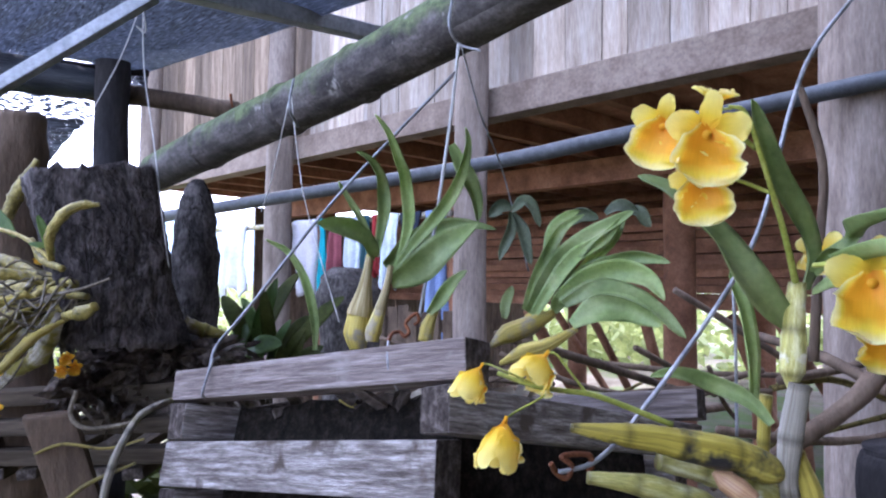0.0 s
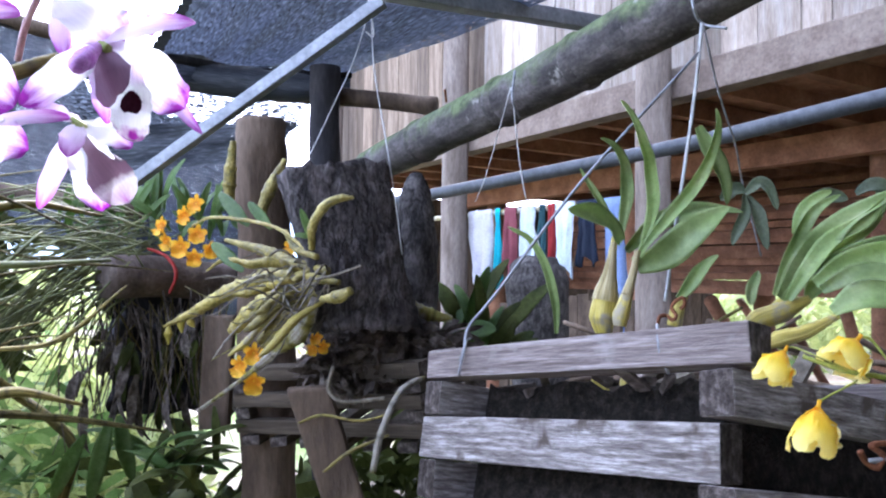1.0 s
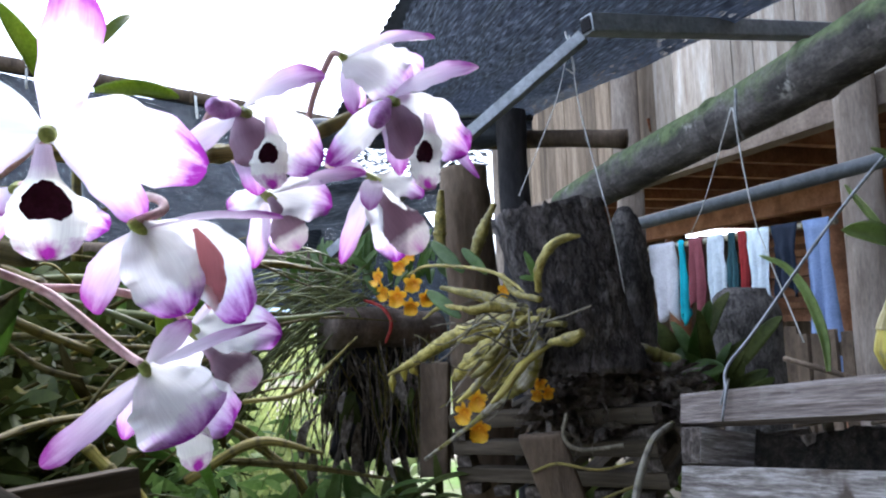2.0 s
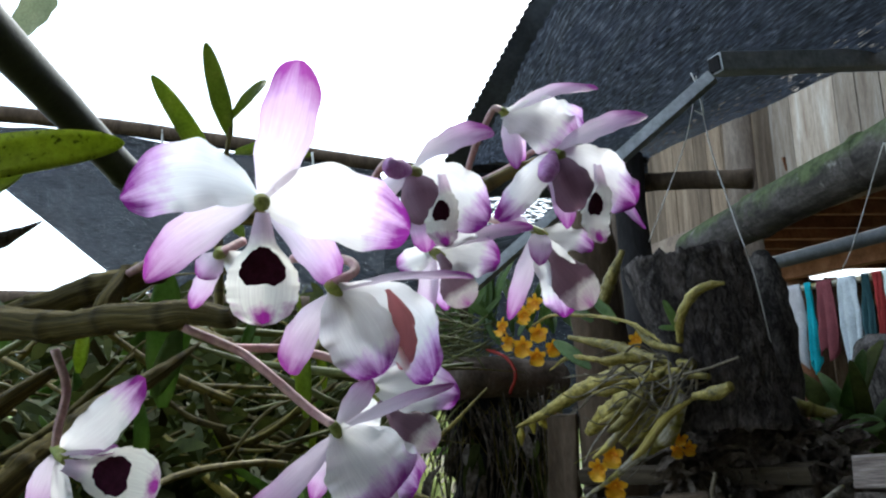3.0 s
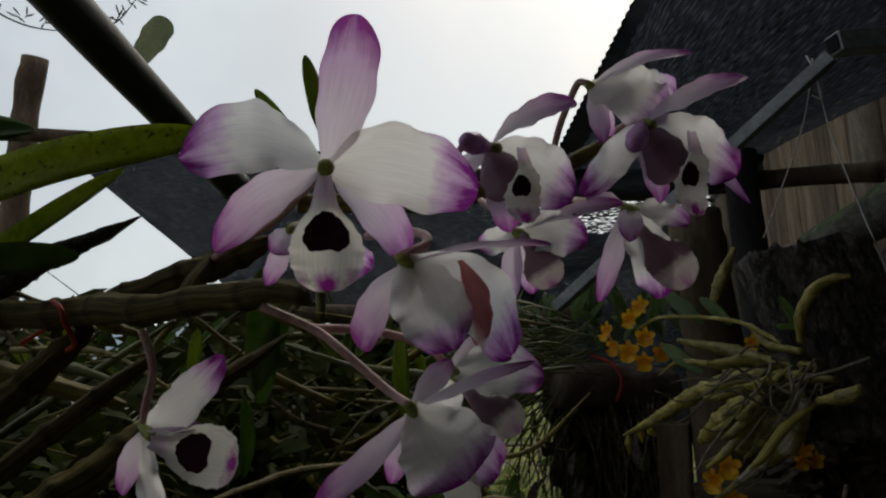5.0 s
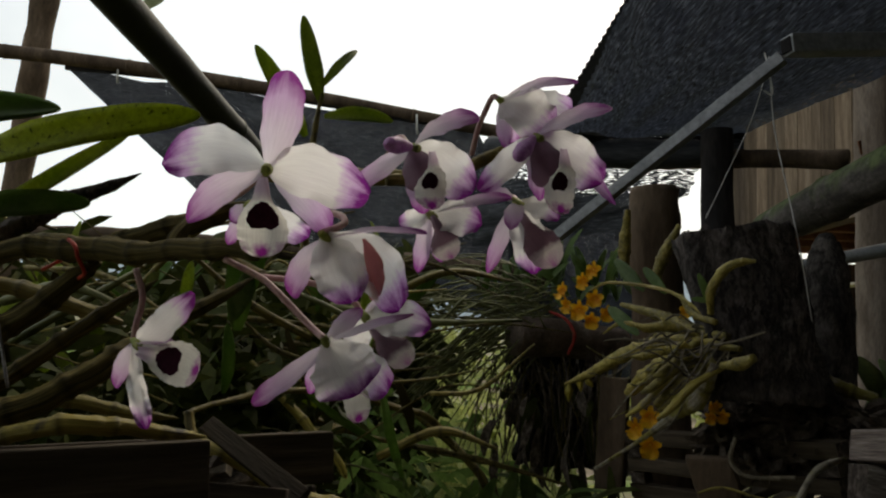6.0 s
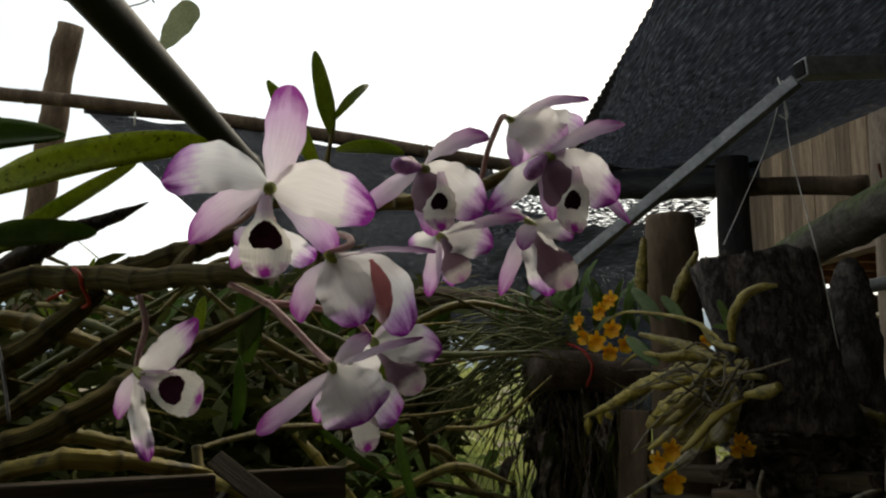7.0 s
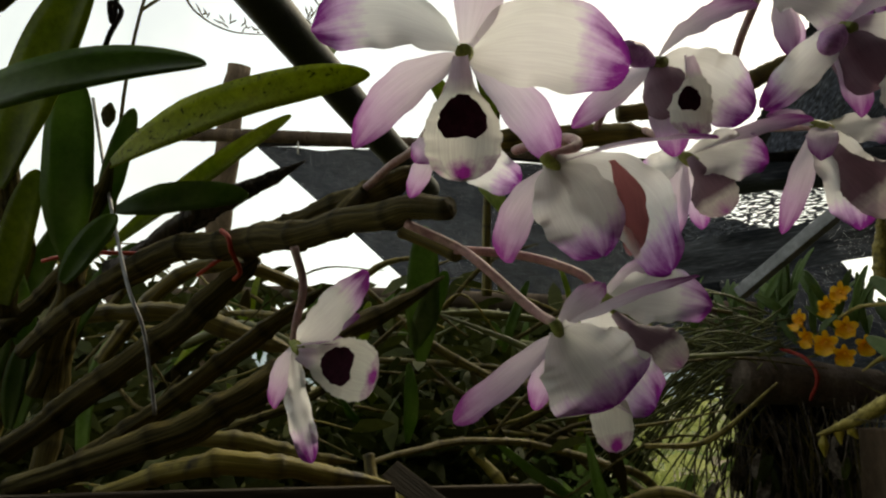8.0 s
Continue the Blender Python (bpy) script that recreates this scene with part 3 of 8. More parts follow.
def petal(base, tip, width, face, peak=0.55, bow=0.06, cup=0.2, ruffle=0.04, blunt=0.5, nu=30, nv=12, seed=0.0, claw=0.22, sway=0.0):
    """A petal from base to tip whose upper side looks along face. peak: where it is widest; bow: how far it arches; sway: how far it swings sideways; cup: how far its sides rise."""
    bm = bmesh.new()
    uv = bm.loops.layers.uv.new("UVMap")
    base, tip = Vector(base), Vector(tip)
    length = (tip - base).length
    y = (tip - base) / length
    x = y.cross(Vector(face)).normalized()
    z = x.cross(y)
    grid = []
    for i in range(nu + 1):
        u = 1 - (1 - i / nu) ** 1.6
        q = max(0.0, (u - peak) / (1 - peak))
        f = math.sin(min(1, u / peak) * math.pi / 2) ** 0.72 if u < peak else max(0.0, 1 - q ** (1.6 + 1.6 * blunt)) ** (0.68 - 0.20 * min(1, blunt))
        half = width / 2 * max(f, claw if u < peak else 0.12 * blunt)
        row = []
        for j in range(nv + 1):
            v = 2 * j / nv - 1
            edge = ruffle * width * abs(v) ** 2.4 * (math.sin(u * 13 + v * 3 + seed) + 0.5 * math.sin(u * 29 + seed * 3 - v) + 0.25 * math.sin(u * 57 + seed * 5)) * min(1, u * 3) + 0.02 * width * noise.noise((u * 4 + seed, v * 2, seed))
            up = bow * length * 4 * u * (1 - u) + cup * half * v * v + edge + 0.04 * width * math.sin(u * 5 + seed) * v
            grow = 1 + 0.045 * math.sin(u * 21 + seed * 2 + (2 if v > 0 else 0)) * abs(v) ** 3
            out = length * u - 0.03 * length * v * v * u * (1 - u)
            row.append((bm.verts.new(base + x * (half * v * grow + sway * length * 4 * u * (1 - u)) + y * out + z * up), u, j / nv))
        grid.append(row)
    for i in range(nu):
        for j in range(nv):
            quad = (grid[i][j], grid[i][j + 1], grid[i + 1][j + 1], grid[i + 1][j])
            f = bm.faces.new([q[0] for q in quad])
            for loop, q in zip(f.loops, quad):
                loop[uv].uv = (q[1], q[2])
    return bm


def lip(base, tip, width, face, seed=0.0, neck=0.28, roll=1.0, spot=1.0):
    """The lip: a narrow half-tube that opens into a round, frilled, dished blade. Returns the blade and the dark eye that lies in it."""
    bm, eye = bmesh.new(), bmesh.new()
    uv = bm.loops.layers.uv.new("UVMap")
    base, tip = Vector(base), Vector(tip)
    length = (tip - base).length
    y = (tip - base) / length
    x = y.cross(Vector(face)).normalized()
    z = x.cross(y)
    nu, nv = 48, 22

    def place(u, v, lift=0.0):
        if u < neck:
            k = u / neck
            half, curl = width * (0.09 + 0.10 * k), (1.15 - 0.25 * k) * roll
        else:
            k = (u - neck) / (1 - neck)
            half = width * 0.5 * (0.38 + 0.62 * math.sin(min(1, k / 0.5) * math.pi / 2)) * max(0.0, 1 - (max(0, k - 0.5) / 0.5) ** 2.6) ** 0.5
            curl = 0.9 * roll * (1 - k) ** 2 + 0.12
        a = v * curl * 1.35
        reach = half * math.sin(a) / math.sin(max(curl * 1.35, 0.05)) if curl * 1.35 < 1.5 else half * math.sin(a)
        rise = half * (1 - math.cos(a)) * 1.1
        frill = 0.022 * width * abs(v) ** 4 * (math.sin(u * 40 + v * 3 + seed) + 0.5 * math.sin(u * 83 + seed * 2)) * (1 if u > neck + 0.05 else 0)
        grow = 1 + (0.022 * math.sin(u * 50 + seed + (1 if v > 0 else 0)) + 0.018 * math.sin(u * 112 + seed * 3 + v)) * abs(v) ** 4
        notch = 0.02 * width * math.sin(v * 13 + seed) * max(0, (u - 0.8) / 0.2)
        dish = 0.10 * width * math.sin(max(0, u - neck) / (1 - neck) * math.pi)
        return base + x * reach * grow + y * (length * u + notch) + z * (rise + frill + lift - dish + 0.12 * width)

    g = [[(bm.verts.new(place(i / nu, 2 * j / nv - 1)), i / nu, 2 * j / nv - 1) for j in range(nv + 1)] for i in range(nu + 1)]
    for r0, r1 in zip(g, g[1:]):
        for j in range(nv):
            q = (r0[j], r0[j + 1], r1[j + 1], r1[j])
            f = bm.faces.new([k[0] for k in q])
            for loop, k in zip(f.loops, q):
                spread = min(1, abs(k[2]) * 1.8)
                loop[uv].uv = (k[1] if k[1] < 0.8 else 0.8 + (k[1] - 0.8) * (1 - 0.8 * spread), 0.5 + 0.5 * k[2])
    mid, tall, wide = neck + 0.205 + 0.10 * (1 - spot), 0.185 * spot, 0.66 * spot
    rings = []
    for i in range(1, 9):
        ring = []
        for j in range(40):
            a = 2 * math.pi * j / 40
            low = math.exp(-((math.remainder(a, 2 * math.pi) / 0.42) ** 2))
            r = (i / 8) * (1 - 0.30 * low + 0.10 * max(0.0, math.cos(a)) + 0.035 * math.sin(11 * a + seed) + 0.02 * math.sin(23 * a + seed))
            ring.append(eye.verts.new(place(mid + tall * r * math.cos(a), wide * r * math.sin(a), width * 0.012)))
        rings.append(ring)
    hub = eye.verts.new(place(mid, 0, width * 0.012))
    for j in range(40):
        eye.faces.new((hub, rings[0][j], rings[0][(j + 1) % 40]))
        for r0, r1 in zip(rings, rings[1:]):
            eye.faces.new((r0[j], r1[j], r1[(j + 1) % 40], r0[(j + 1) % 40]))
    return bm, eye


def facing(center, face, up):
    """The pose of a flower at center that looks along face, with its dorsal sepal along up."""
    z = Vector(face).normalized()
    x = Vector(up).cross(z).normalized()
    y = z.cross(x)
    return Matrix.Translation(center) @ Matrix((x, y, z)).transposed().to_4x4()


def orchid_flower(plant, center, face, blades, lip_to=None, stem=(), seed=0.0, lip_width=0.019, lip_face=None, eye=True, lip_mat=None, lip_from=None, spot=1.0):
    """A white flower with purple tips. blades: (part name, tip, width[, face[, bow]]) for its sepals and petals; lip_to: the lip's tip; stem: the way of its stalk."""
    c, f = Vector(center), Vector(face).normalized()
    body = tube([c - f * 0.004, c + f * 0.001, c + f * 0.0055], [0.0016, 0.0025, 0.0021], seg=10, n=5)
    fl = part("flower", body, M_COLUMN, plant, "white orchid flower with purple tips and a dark-eyed lip")
    for k, (name, tip, width, *more) in enumerate(blades):
        look_to = more[0] if more and more[0] else face
        bow = more[1] if len(more) > 1 else 0.05
        sway = more[2] if len(more) > 2 else 0.0
        sepal = "sepal" in name
        if name == "rolled_petal":
            q, w = Vector(tip), width / 2
            part("petal", tube([c, c.lerp(q, 0.35), c.lerp(q, 0.62), c.lerp(q, 0.88), q], [w * 0.35, w * 0.75, w, w * 0.8, w * 0.15], seg=14, n=5, rough=0.12, seed=seed), M_KNOB, fl, "purple petal rolled into a knob")
            continue
        if name == "lip_tube":
            part(name, petal(c, tip, width, look_to, 0.6, bow, -0.5, 0.02, 1.0, seed=seed), M_TUBE, fl, "mauve outside of the lip's tube")
            continue
        shape = more[3] if len(more) > 3 else None
        peak = more[4] if len(more) > 4 else 0.56 if sepal else 0.48
        blunt = (shape or (0.95 if name == "dorsal_sepal" else 0.42)) if sepal else 1.0 if peak > 0.7 else 0.85
        bm = petal(c - f * 0.0008 * (k % 3), tip, width, look_to, peak, bow, 0.22, 0.03 if sepal else shape or 0.075, blunt, seed=seed + k * 1.7, sway=sway)
        part(name, bm, M_SEPAL if sepal else M_PETAL, fl)
    if lip_to:
        blade, dark = lip(lip_from or c - f * 0.001, lip_to, lip_width, lip_face or face, seed, spot=spot)
        part("lip", blade, lip_mat or M_LIP, fl)
        if eye:
            part("lip_eye", dark, M_SPOT, fl, "dark maroon eye of the lip")
        else:
            dark.free()
    if stem:
        part("flower_stem", tube([c - f * 0.003, *stem], 0.0016, seg=8, n=8), M_PEDICEL, fl)
    return fl


def yellow_flower(plant, center, face, up, size=0.022, stem=(), seed=0.0, open_by=0.35, lip_size=1.0, tissue=None, wide=1.0):
    """A golden flower: five blunt petals round a broad frilled lip with an orange throat. open_by: how far the petals lean forward."""
    m = facing(center, face, up)
    f = Vector(face).normalized()
    fl = part("flower", tube([m @ Vector((0, 0, -0.003)), m @ Vector((0, 0, 0.004))], [size * 0.09, size * 0.11], seg=8, n=3), M_YELLOW, plant, "golden yellow orchid flower with an orange throat")
    for k, (a, w, l) in enumerate(((0, 0.5, 1.0), (70, 0.72, 0.98), (-70, 0.72, 0.98), (140, 0.5, 0.9), (-140, 0.5, 0.9))):
        d = Vector((math.sin(radians(a)), math.cos(radians(a)), open_by)) * size * l
        part("petal", petal(m @ Vector((0, 0, 0)), m @ d, size * w * wide, f if wide == 1.0 else -(m.to_3x3() @ Vector((d.x, d.y, -0.2 * d.length))), 0.55, 0.06 if wide == 1.0 else -0.14, 0.3, 0.09, 0.8, nu=14, nv=8, seed=seed + k), tissue or M_YELLOW, fl)
    s = size * 1.1 * lip_size
    part("lip", petal(m @ Vector((0, 0.18 * s, 0.002)), m @ Vector((0, -0.8 * s, 0.45 * s + open_by * size * 0.4)), s * 1.15, f, 0.55, -0.10, 0.40, 0.13, 1.0, nu=20, nv=16, seed=seed), tissue or M_YLIP, fl)
    if stem:
        part("flower_stem", tube([m @ Vector((0, 0, -0.002)), *stem], size * 0.06, seg=6, n=6), M_STEM, fl)
    return fl


def sheet(o, x, y, nx, ny, sag=0.0, rough=0.0, seed=0.0):
    """A cloth-like grid from the corner o along x and y that sags along z and is uneven."""
    bm = bmesh.new()
    uv = bm.loops.layers.uv.new("UVMap")
    o, x, y = Vector(o), Vector(x), Vector(y)
    nrm = x.cross(y).normalized()
    g = []
    for i in range(nx + 1):
        row = []
        for j in range(ny + 1):
            a, b = i / nx, j / ny
            p = o + x * a + y * b
            p.z -= sag * 16 * a * (1 - a) * b * (1 - b)
            p += nrm * rough * noise.noise(Vector((a * 5 + seed, b * 5, seed)))
            row.append((bm.verts.new(p), a * x.length, b * y.length))
        g.append(row)
    for i in range(nx):
        for j in range(ny):
            q = (g[i][j], g[i + 1][j], g[i + 1][j + 1], g[i][j + 1])
            f = bm.faces.new([k[0] for k in q])
            for loop, k in zip(f.loops, q):
                loop[uv].uv = (k[1], k[2])
    return bm


def sheet4(a, b, c, d, nx, ny, sag=0.0, rough=0.0, seed=0.0, teeth=0.0):
    """A cloth between four corners (a to b along the top, d to c along the foot), uneven and sagging; teeth: how far its first edge is scalloped."""
    bm = bmesh.new()
    uv = bm.loops.layers.uv.new("UVMap")
    a, b, c, d = (Vector(q) for q in (a, b, c, d))
    nrm = (b - a).cross(d - a).normalized()
    side, g = (b - a).normalized(), []
    for j in range(ny + 1):
        v = j / ny
        l, r = a.lerp(d, v), b.lerp(c, v)
        row = []
        for i in range(nx + 1):
            u = i / nx
            p = l.lerp(r, u)
            p.z -= sag * 16 * u * (1 - u) * v * (1 - v)
            p += nrm * rough * (noise.noise(Vector((u * 4 + seed, v * 4, seed))) + 0.4 * noise.noise(Vector((u * 14 + seed, v * 9, seed))))
            if i == 0 and j % 2:
                p += side * teeth
            row.append((bm.verts.new(p), u * (b - a).length, v * (d - a).length))
        g.append(row)
    for r0, r1 in zip(g, g[1:]):
        for i in range(nx):
            q = (r0[i], r0[i + 1], r1[i + 1], r1[i])
            f = bm.faces.new([k[0] for k in q])
            for loop, k in zip(f.loops, q):
                loop[uv].uv = (k[1], k[2])
    return bm


# ---- ground and distance ----
gb = bmesh.new()
R0 = [0.0, 0.6, 1.2, 2, 3, 4.5, 7, 11, 18, 30, 60, 140, 400, 900, 2000]
rows = []
for r in R0:
    rows.append([gb.verts.new((r * math.cos(a * math.pi / 24), r * math.sin(a * math.pi / 24), 0.03 * noise.noise((r * math.cos(a * math.pi / 24), r * math.sin(a * math.pi / 24), 0)) if 0 < r < 60 else 0)) for a in range(48)] if r else [gb.verts.new((0, 0, 0))])
for k in range(48):
    gb.faces.new((rows[0][0], rows[1][k], rows[1][(k + 1) % 48]))
for a, b in zip(rows[1:], rows[2:]):
    for k in range(48):
        gb.faces.new((a[k], b[k], b[(k + 1) % 48], a[(k + 1) % 48]))
tagged(part("ground", gb, M_SOIL), "bare brown yard soil with patches of grass", "ground", kind="structure")

hb = bmesh.new()
ridge = []
for k in range(121):
    a = radians(-20 + k * 1.6)
    e = 0.085 + 0.03 * noise.noise((k * 0.09, 3.0, 0)) + 0.012 * noise.noise((k * 0.4, 7.0, 0))
    ridge.append((hb.verts.new((900 * math.cos(a), 900 * math.sin(a), -2)), hb.verts.new((900 * math.cos(a), 900 * math.sin(a), 900 * e)), hb.verts.new((1300 * math.cos(a), 1300 * math.sin(a), 900 * e * 0.6))))
for a, b in zip(ridge, ridge[1:]):
    hb.faces.new((a[0], b[0], b[1], a[1]))
    hb.faces.new((a[1], b[1], b[2], a[2]))
tagged(part("backdrop", hb, M_HILL), "far hill ridge, coloured pale blue for distance haze", "hill", kind="structure")

# unseen: these walls and the sheet overhead are added to keep skylight out
bw = box((-0.5, -1.6, 0), (3.6, 0, 0), (0, 0.06, 0), (0, 0, 2.9))
tagged(part("wall_back", bw, M_POST, smooth=False), "unseen dark wall added to block light from outside the yard", "wall", kind="structure")
bw = box((3.1, -1.54, 0), (0.06, 0, 0), (0, 2.2, 0), (0, 0, 2.9))
tagged(part("wall_side", bw, M_POST, smooth=False), "unseen dark wall added to block light from outside the yard", "wall", kind="structure")
tagged(part("ceiling", box((-0.6, -1.6, 2.75), (3.7, 0, 0), (0, 2.3, 0), (0, 0, 0.04)), M_ROOF, smooth=False), "unseen dark sheet added overhead to block skylight", "ceiling", kind="structure")

# ---- stilt house ----
HO, HU, HN = Vector((1.14, 2.12, 0)), Vector((-0.705, 0.709, 0)), Vector((0.709, 0.705, 0))
Z0, Z1 = 1.975, 2.105


def hp(s, d, z):
    """A place on the house: s along its front, d behind it, z up."""
    return HO + HU * s + HN * d + Vector((0, 0, z))


house = thing("stilt_house", hp(2, 0, 0), "wooden house on stilts with plank walls and reddish joists", "house")
part("floor_beam", box(hp(-3, -0.03, Z0), HU * 8.4, HN * 0.10, (0, 0, Z1 - Z0), 0.004, 0.006), M_BEAM, house, smooth=False)
wall = part("wall", box(hp(-3, 0.08, Z1 - 0.02), HU * 8.35, HN * 0.03, (0, 0, 2.4)), M_BEAM, house, smooth=False)
floor = part("floor", box(hp(-3, 0.09, Z1), HU * 8.3, HN * 8.6, (0, 0, 0.03)), M_JOIST, house, smooth=False)
random.seed(5)
s = -3.0
while s < 5.3:
    w = random.uniform(0.11, 0.19)
    part("board", box(hp(s, 0.045 - random.uniform(0, 0.006), Z1 - 0.01), HU * (w - 0.004), HN * 0.03, (0, 0, 2.38), 0.001), M_BOARD if s < 2.75 else M_SHADEDTANBOARD, wall, smooth=False)
    s += w
for k in range(22):
    part("joist", box(hp(-2.9 + k * 0.38, 0.09, Z1 - 0.10), HU * 0.05, HN * 8.4, (0, 0, 0.095), 0.002), M_JOIST, floor, smooth=False)
for k in range(6):
    part("cross_beam", box(hp(-3, 1.2 + k * 1.4, Z0 - 0.12), HU * 8.3, HN * 0.1, (0, 0, 0.14), 0.003), M_JOIST, house, smooth=False)
for s, d, r, top in ((-0.095, -0.12, 0.10, 3.0), (1.41, -0.10, 0.072, 3.0), (2.97, -0.10, 0.08, 3.2), (4.9, -0.10, 0.08, 3.2), (-1.6, -0.1, 0.09, 3.0)):
    part("pillar", tube([hp(s, d, -0.1), hp(s + 0.01, d, 1.2), hp(s, d, top)], [r * 1.05, r, r * 0.97], seg=14, n=8, rough=0.08, seed=s), M_PILLAR, house)
for k in range(9):
    s, d = -2.2 + (k % 5) * 1.75 + 0.3 * (k // 5), 1.5 + 1.9 * (k // 5)
    part("inner_pillar", tube([hp(s, d, -0.1), hp(s, d, 1.0), hp(s, d, Z0)], 0.09, seg=12, n=6, rough=0.08, seed=s), M_JOIST, house)

for k in range(15):
    part("under_plank", box(hp(-2.6, 2.4 + 0.03 * (k * 3 % 5), 1.10 + k * 0.056), HU * (7.6 + 0.1 * (k % 3)), HN * (0.5 - 0.03 * (k % 4)), (0, 0, 0.052 if k % 4 else 0.056), 0.006), M_JOIST, house, smooth=False)
random.seed(8)
for k in range(26):
    s0 = random.uniform(-2.4, 3.6)
    part("under_post", tube([hp(s0, 2.3 + random.uniform(0, 2.5), -0.05), hp(s0 + random.uniform(-0.1, 0.1), 2.5, 1.05)], random.uniform(0.03, 0.055), seg=8, n=4, rough=0.1, seed=s0), M_JOIST, house)

random.seed(12)
d = 1.0
while d < 5.0:
    w = random.uniform(0.13, 0.22)
    part("end_plank", box(hp(5.2, d, 0), HN * (w - random.uniform(0.004, 0.02)), HU * 0.025, (0, 0, 1.96 + random.uniform(-0.06, 0)), 0.003), M_POST, house, smooth=False)
    d += w
fence = thing("plank_fence", (-0.318, 2.994, 0.965), "low fence of upright brown boards under the washing", "fence")
random.seed(9)
FA, FB = Vector((-0.586, 3.154, 1.152)), Vector((0.047, 3.069, 1.168))
for k in range(13):
    p = FA.lerp(FB, k / 13)
    part("board", box((p.x, p.y, 0), (FB - FA) / 13 * random.uniform(0.78, 0.95), (0.012, 0.018, 0), (random.uniform(-0.01, 0.01), 0, p.z + random.uniform(-0.05, 0.03)), 0.002), M_POST, fence, smooth=False)
part("fence_rail", box(FA + Vector((0.02, 0.03, -0.12)), FB - FA, (0.018, 0.026, 0), (0, 0, 0.05), 0.002), M_POST, fence, smooth=False)

# ---- washing line ----
line_a, line_b = (-1.870, 4.861, 1.583), (-0.012, 3.487, 1.600)
tagged(part("washing_pole", tube([line_a, line_b], 0.016, seg=10, n=6, rough=0.08), M_PALECANE), "pale bamboo pole used as a washing line", "pole")


def cloth(u0, u1, drop, colour, label, seed):
    """A garment folded over the washing pole, hanging in soft folds."""
    m = surface("cloth_" + str(seed), tuple(0.8 * v for v in colour), colour, tuple(min(1, 1.1 * v) for v in colour), 9, 160, 0.9, bumpy=0.2, depth=0.003, thin=0.15, vary=0.0)
    a, b = Vector(line_a), Vector(line_b)
    p, q = a.lerp(b, u0), a.lerp(b, u1)
    nrm = (q - p).cross(Vector((0, 0, 1))).normalized()
    bm = bmesh.new()
    g = []
    for j in range(15):
        v = j / 14
        row = []
        for i in range(13):
            u = i / 12
            w = 0.5 + (u - 0.5) * (0.86 + 0.14 * math.cos(v * 5 + seed))
            c = p.lerp(q, w)
            fold = 0.022 * math.sin(u * 13 + seed * 2 + v) * v + 0.012 * noise.noise(Vector((u * 6, v * 6, seed)))
            row.append(bm.verts.new(c + Vector((0, 0, 0.02 - drop * v * (0.92 + 0.08 * math.sin(u * 9 + seed)))) + nrm * (0.02 + fold)))
        g.append(row)
    for r0, r1 in zip(g, g[1:]):
        for i in range(12):
            bm.faces.new((r0[i], r0[i + 1], r1[i + 1], r1[i]))
    ob = part("garment", bm, m)
    md = ob.modifiers.new("thickness", "SOLIDIFY")
    md.thickness = 0.006
    return tagged(ob, label, "clothing", "washing on the line")


cloth(0.21, 0.33, 0.46, (0.55, 0.55, 0.56), "white sheet hung on the washing line", 1)
cloth(0.505, 0.60, 0.44, (0.42, 0.40, 0.42), "pale grey shirt hung on the washing line", 11)
cloth(0.605, 0.627, 0.46, (0.03, 0.32, 0.38), "turquoise cloth hung on the washing line", 2)
cloth(0.635, 0.687, 0.40, (0.17, 0.05, 0.06), "maroon cloth hung on the washing line", 3)
cloth(0.692, 0.745, 0.48, (0.48, 0.52, 0.56), "pale blue shirt hung on the washing line", 4)
cloth(0.750, 0.775, 0.36, (0.03, 0.07, 0.08), "dark green cloth hung on the washing line", 9)
cloth(0.780, 0.800, 0.34, (0.26, 0.03, 0.03), "narrow dark red cloth hung on the washing line", 5)
cloth(0.803, 0.858, 0.40, (0.55, 0.60, 0.64), "white T-shirt hung on the washing line", 6)
cloth(0.862, 0.925, 0.34, (0.02, 0.025, 0.04), "dark navy trousers hung on the washing line", 7)
cloth(0.930, 0.998, 0.80, (0.17, 0.22, 0.36), "faded blue jeans hung on the washing line", 8)

# ---- shade net frame ----
CORNER = Vector((-0.3656, 0.8618, 1.6231))
frame_thing = thing("steel_stand", CORNER, "galvanised square steel tubes carrying the shade net", "frame")


def square_tube(a, b, w, up=(0, 0, 1)):
    a, b = Vector(a), Vector(b)
    x = b - a
    s = x.cross(Vector(up)).normalized() * w
    n = s.cross(x).normalized() * w
    return box(a - s / 2 - n / 2, x, s, n, 0, w * 0.1)


CROSS_A, CROSS_B = Vector((-0.3391, 0.7955, 1.5890)), Vector((-0.0242, 1.2310, 1.6595))
part("cross_tube", square_tube(CROSS_A, CROSS_B, 0.023), M_STEEL, frame_thing, smooth=False)
ALONG = (CROSS_B - CROSS_A).normalized()
# solid black plug paints the shade of an open tube end
part("end_cap", square_tube(CROSS_A - ALONG * 0.002, CROSS_A + ALONG * 0.001, 0.018), M_BLACKPOST, frame_thing, "black plug in place of the shade inside the tube's open end", smooth=False)
part("brace_tube", square_tube((-0.3400, 0.7849, 1.5717), (-0.7000, 0.7668, 1.3380), 0.0145), M_STEEL, frame_thing, smooth=False)

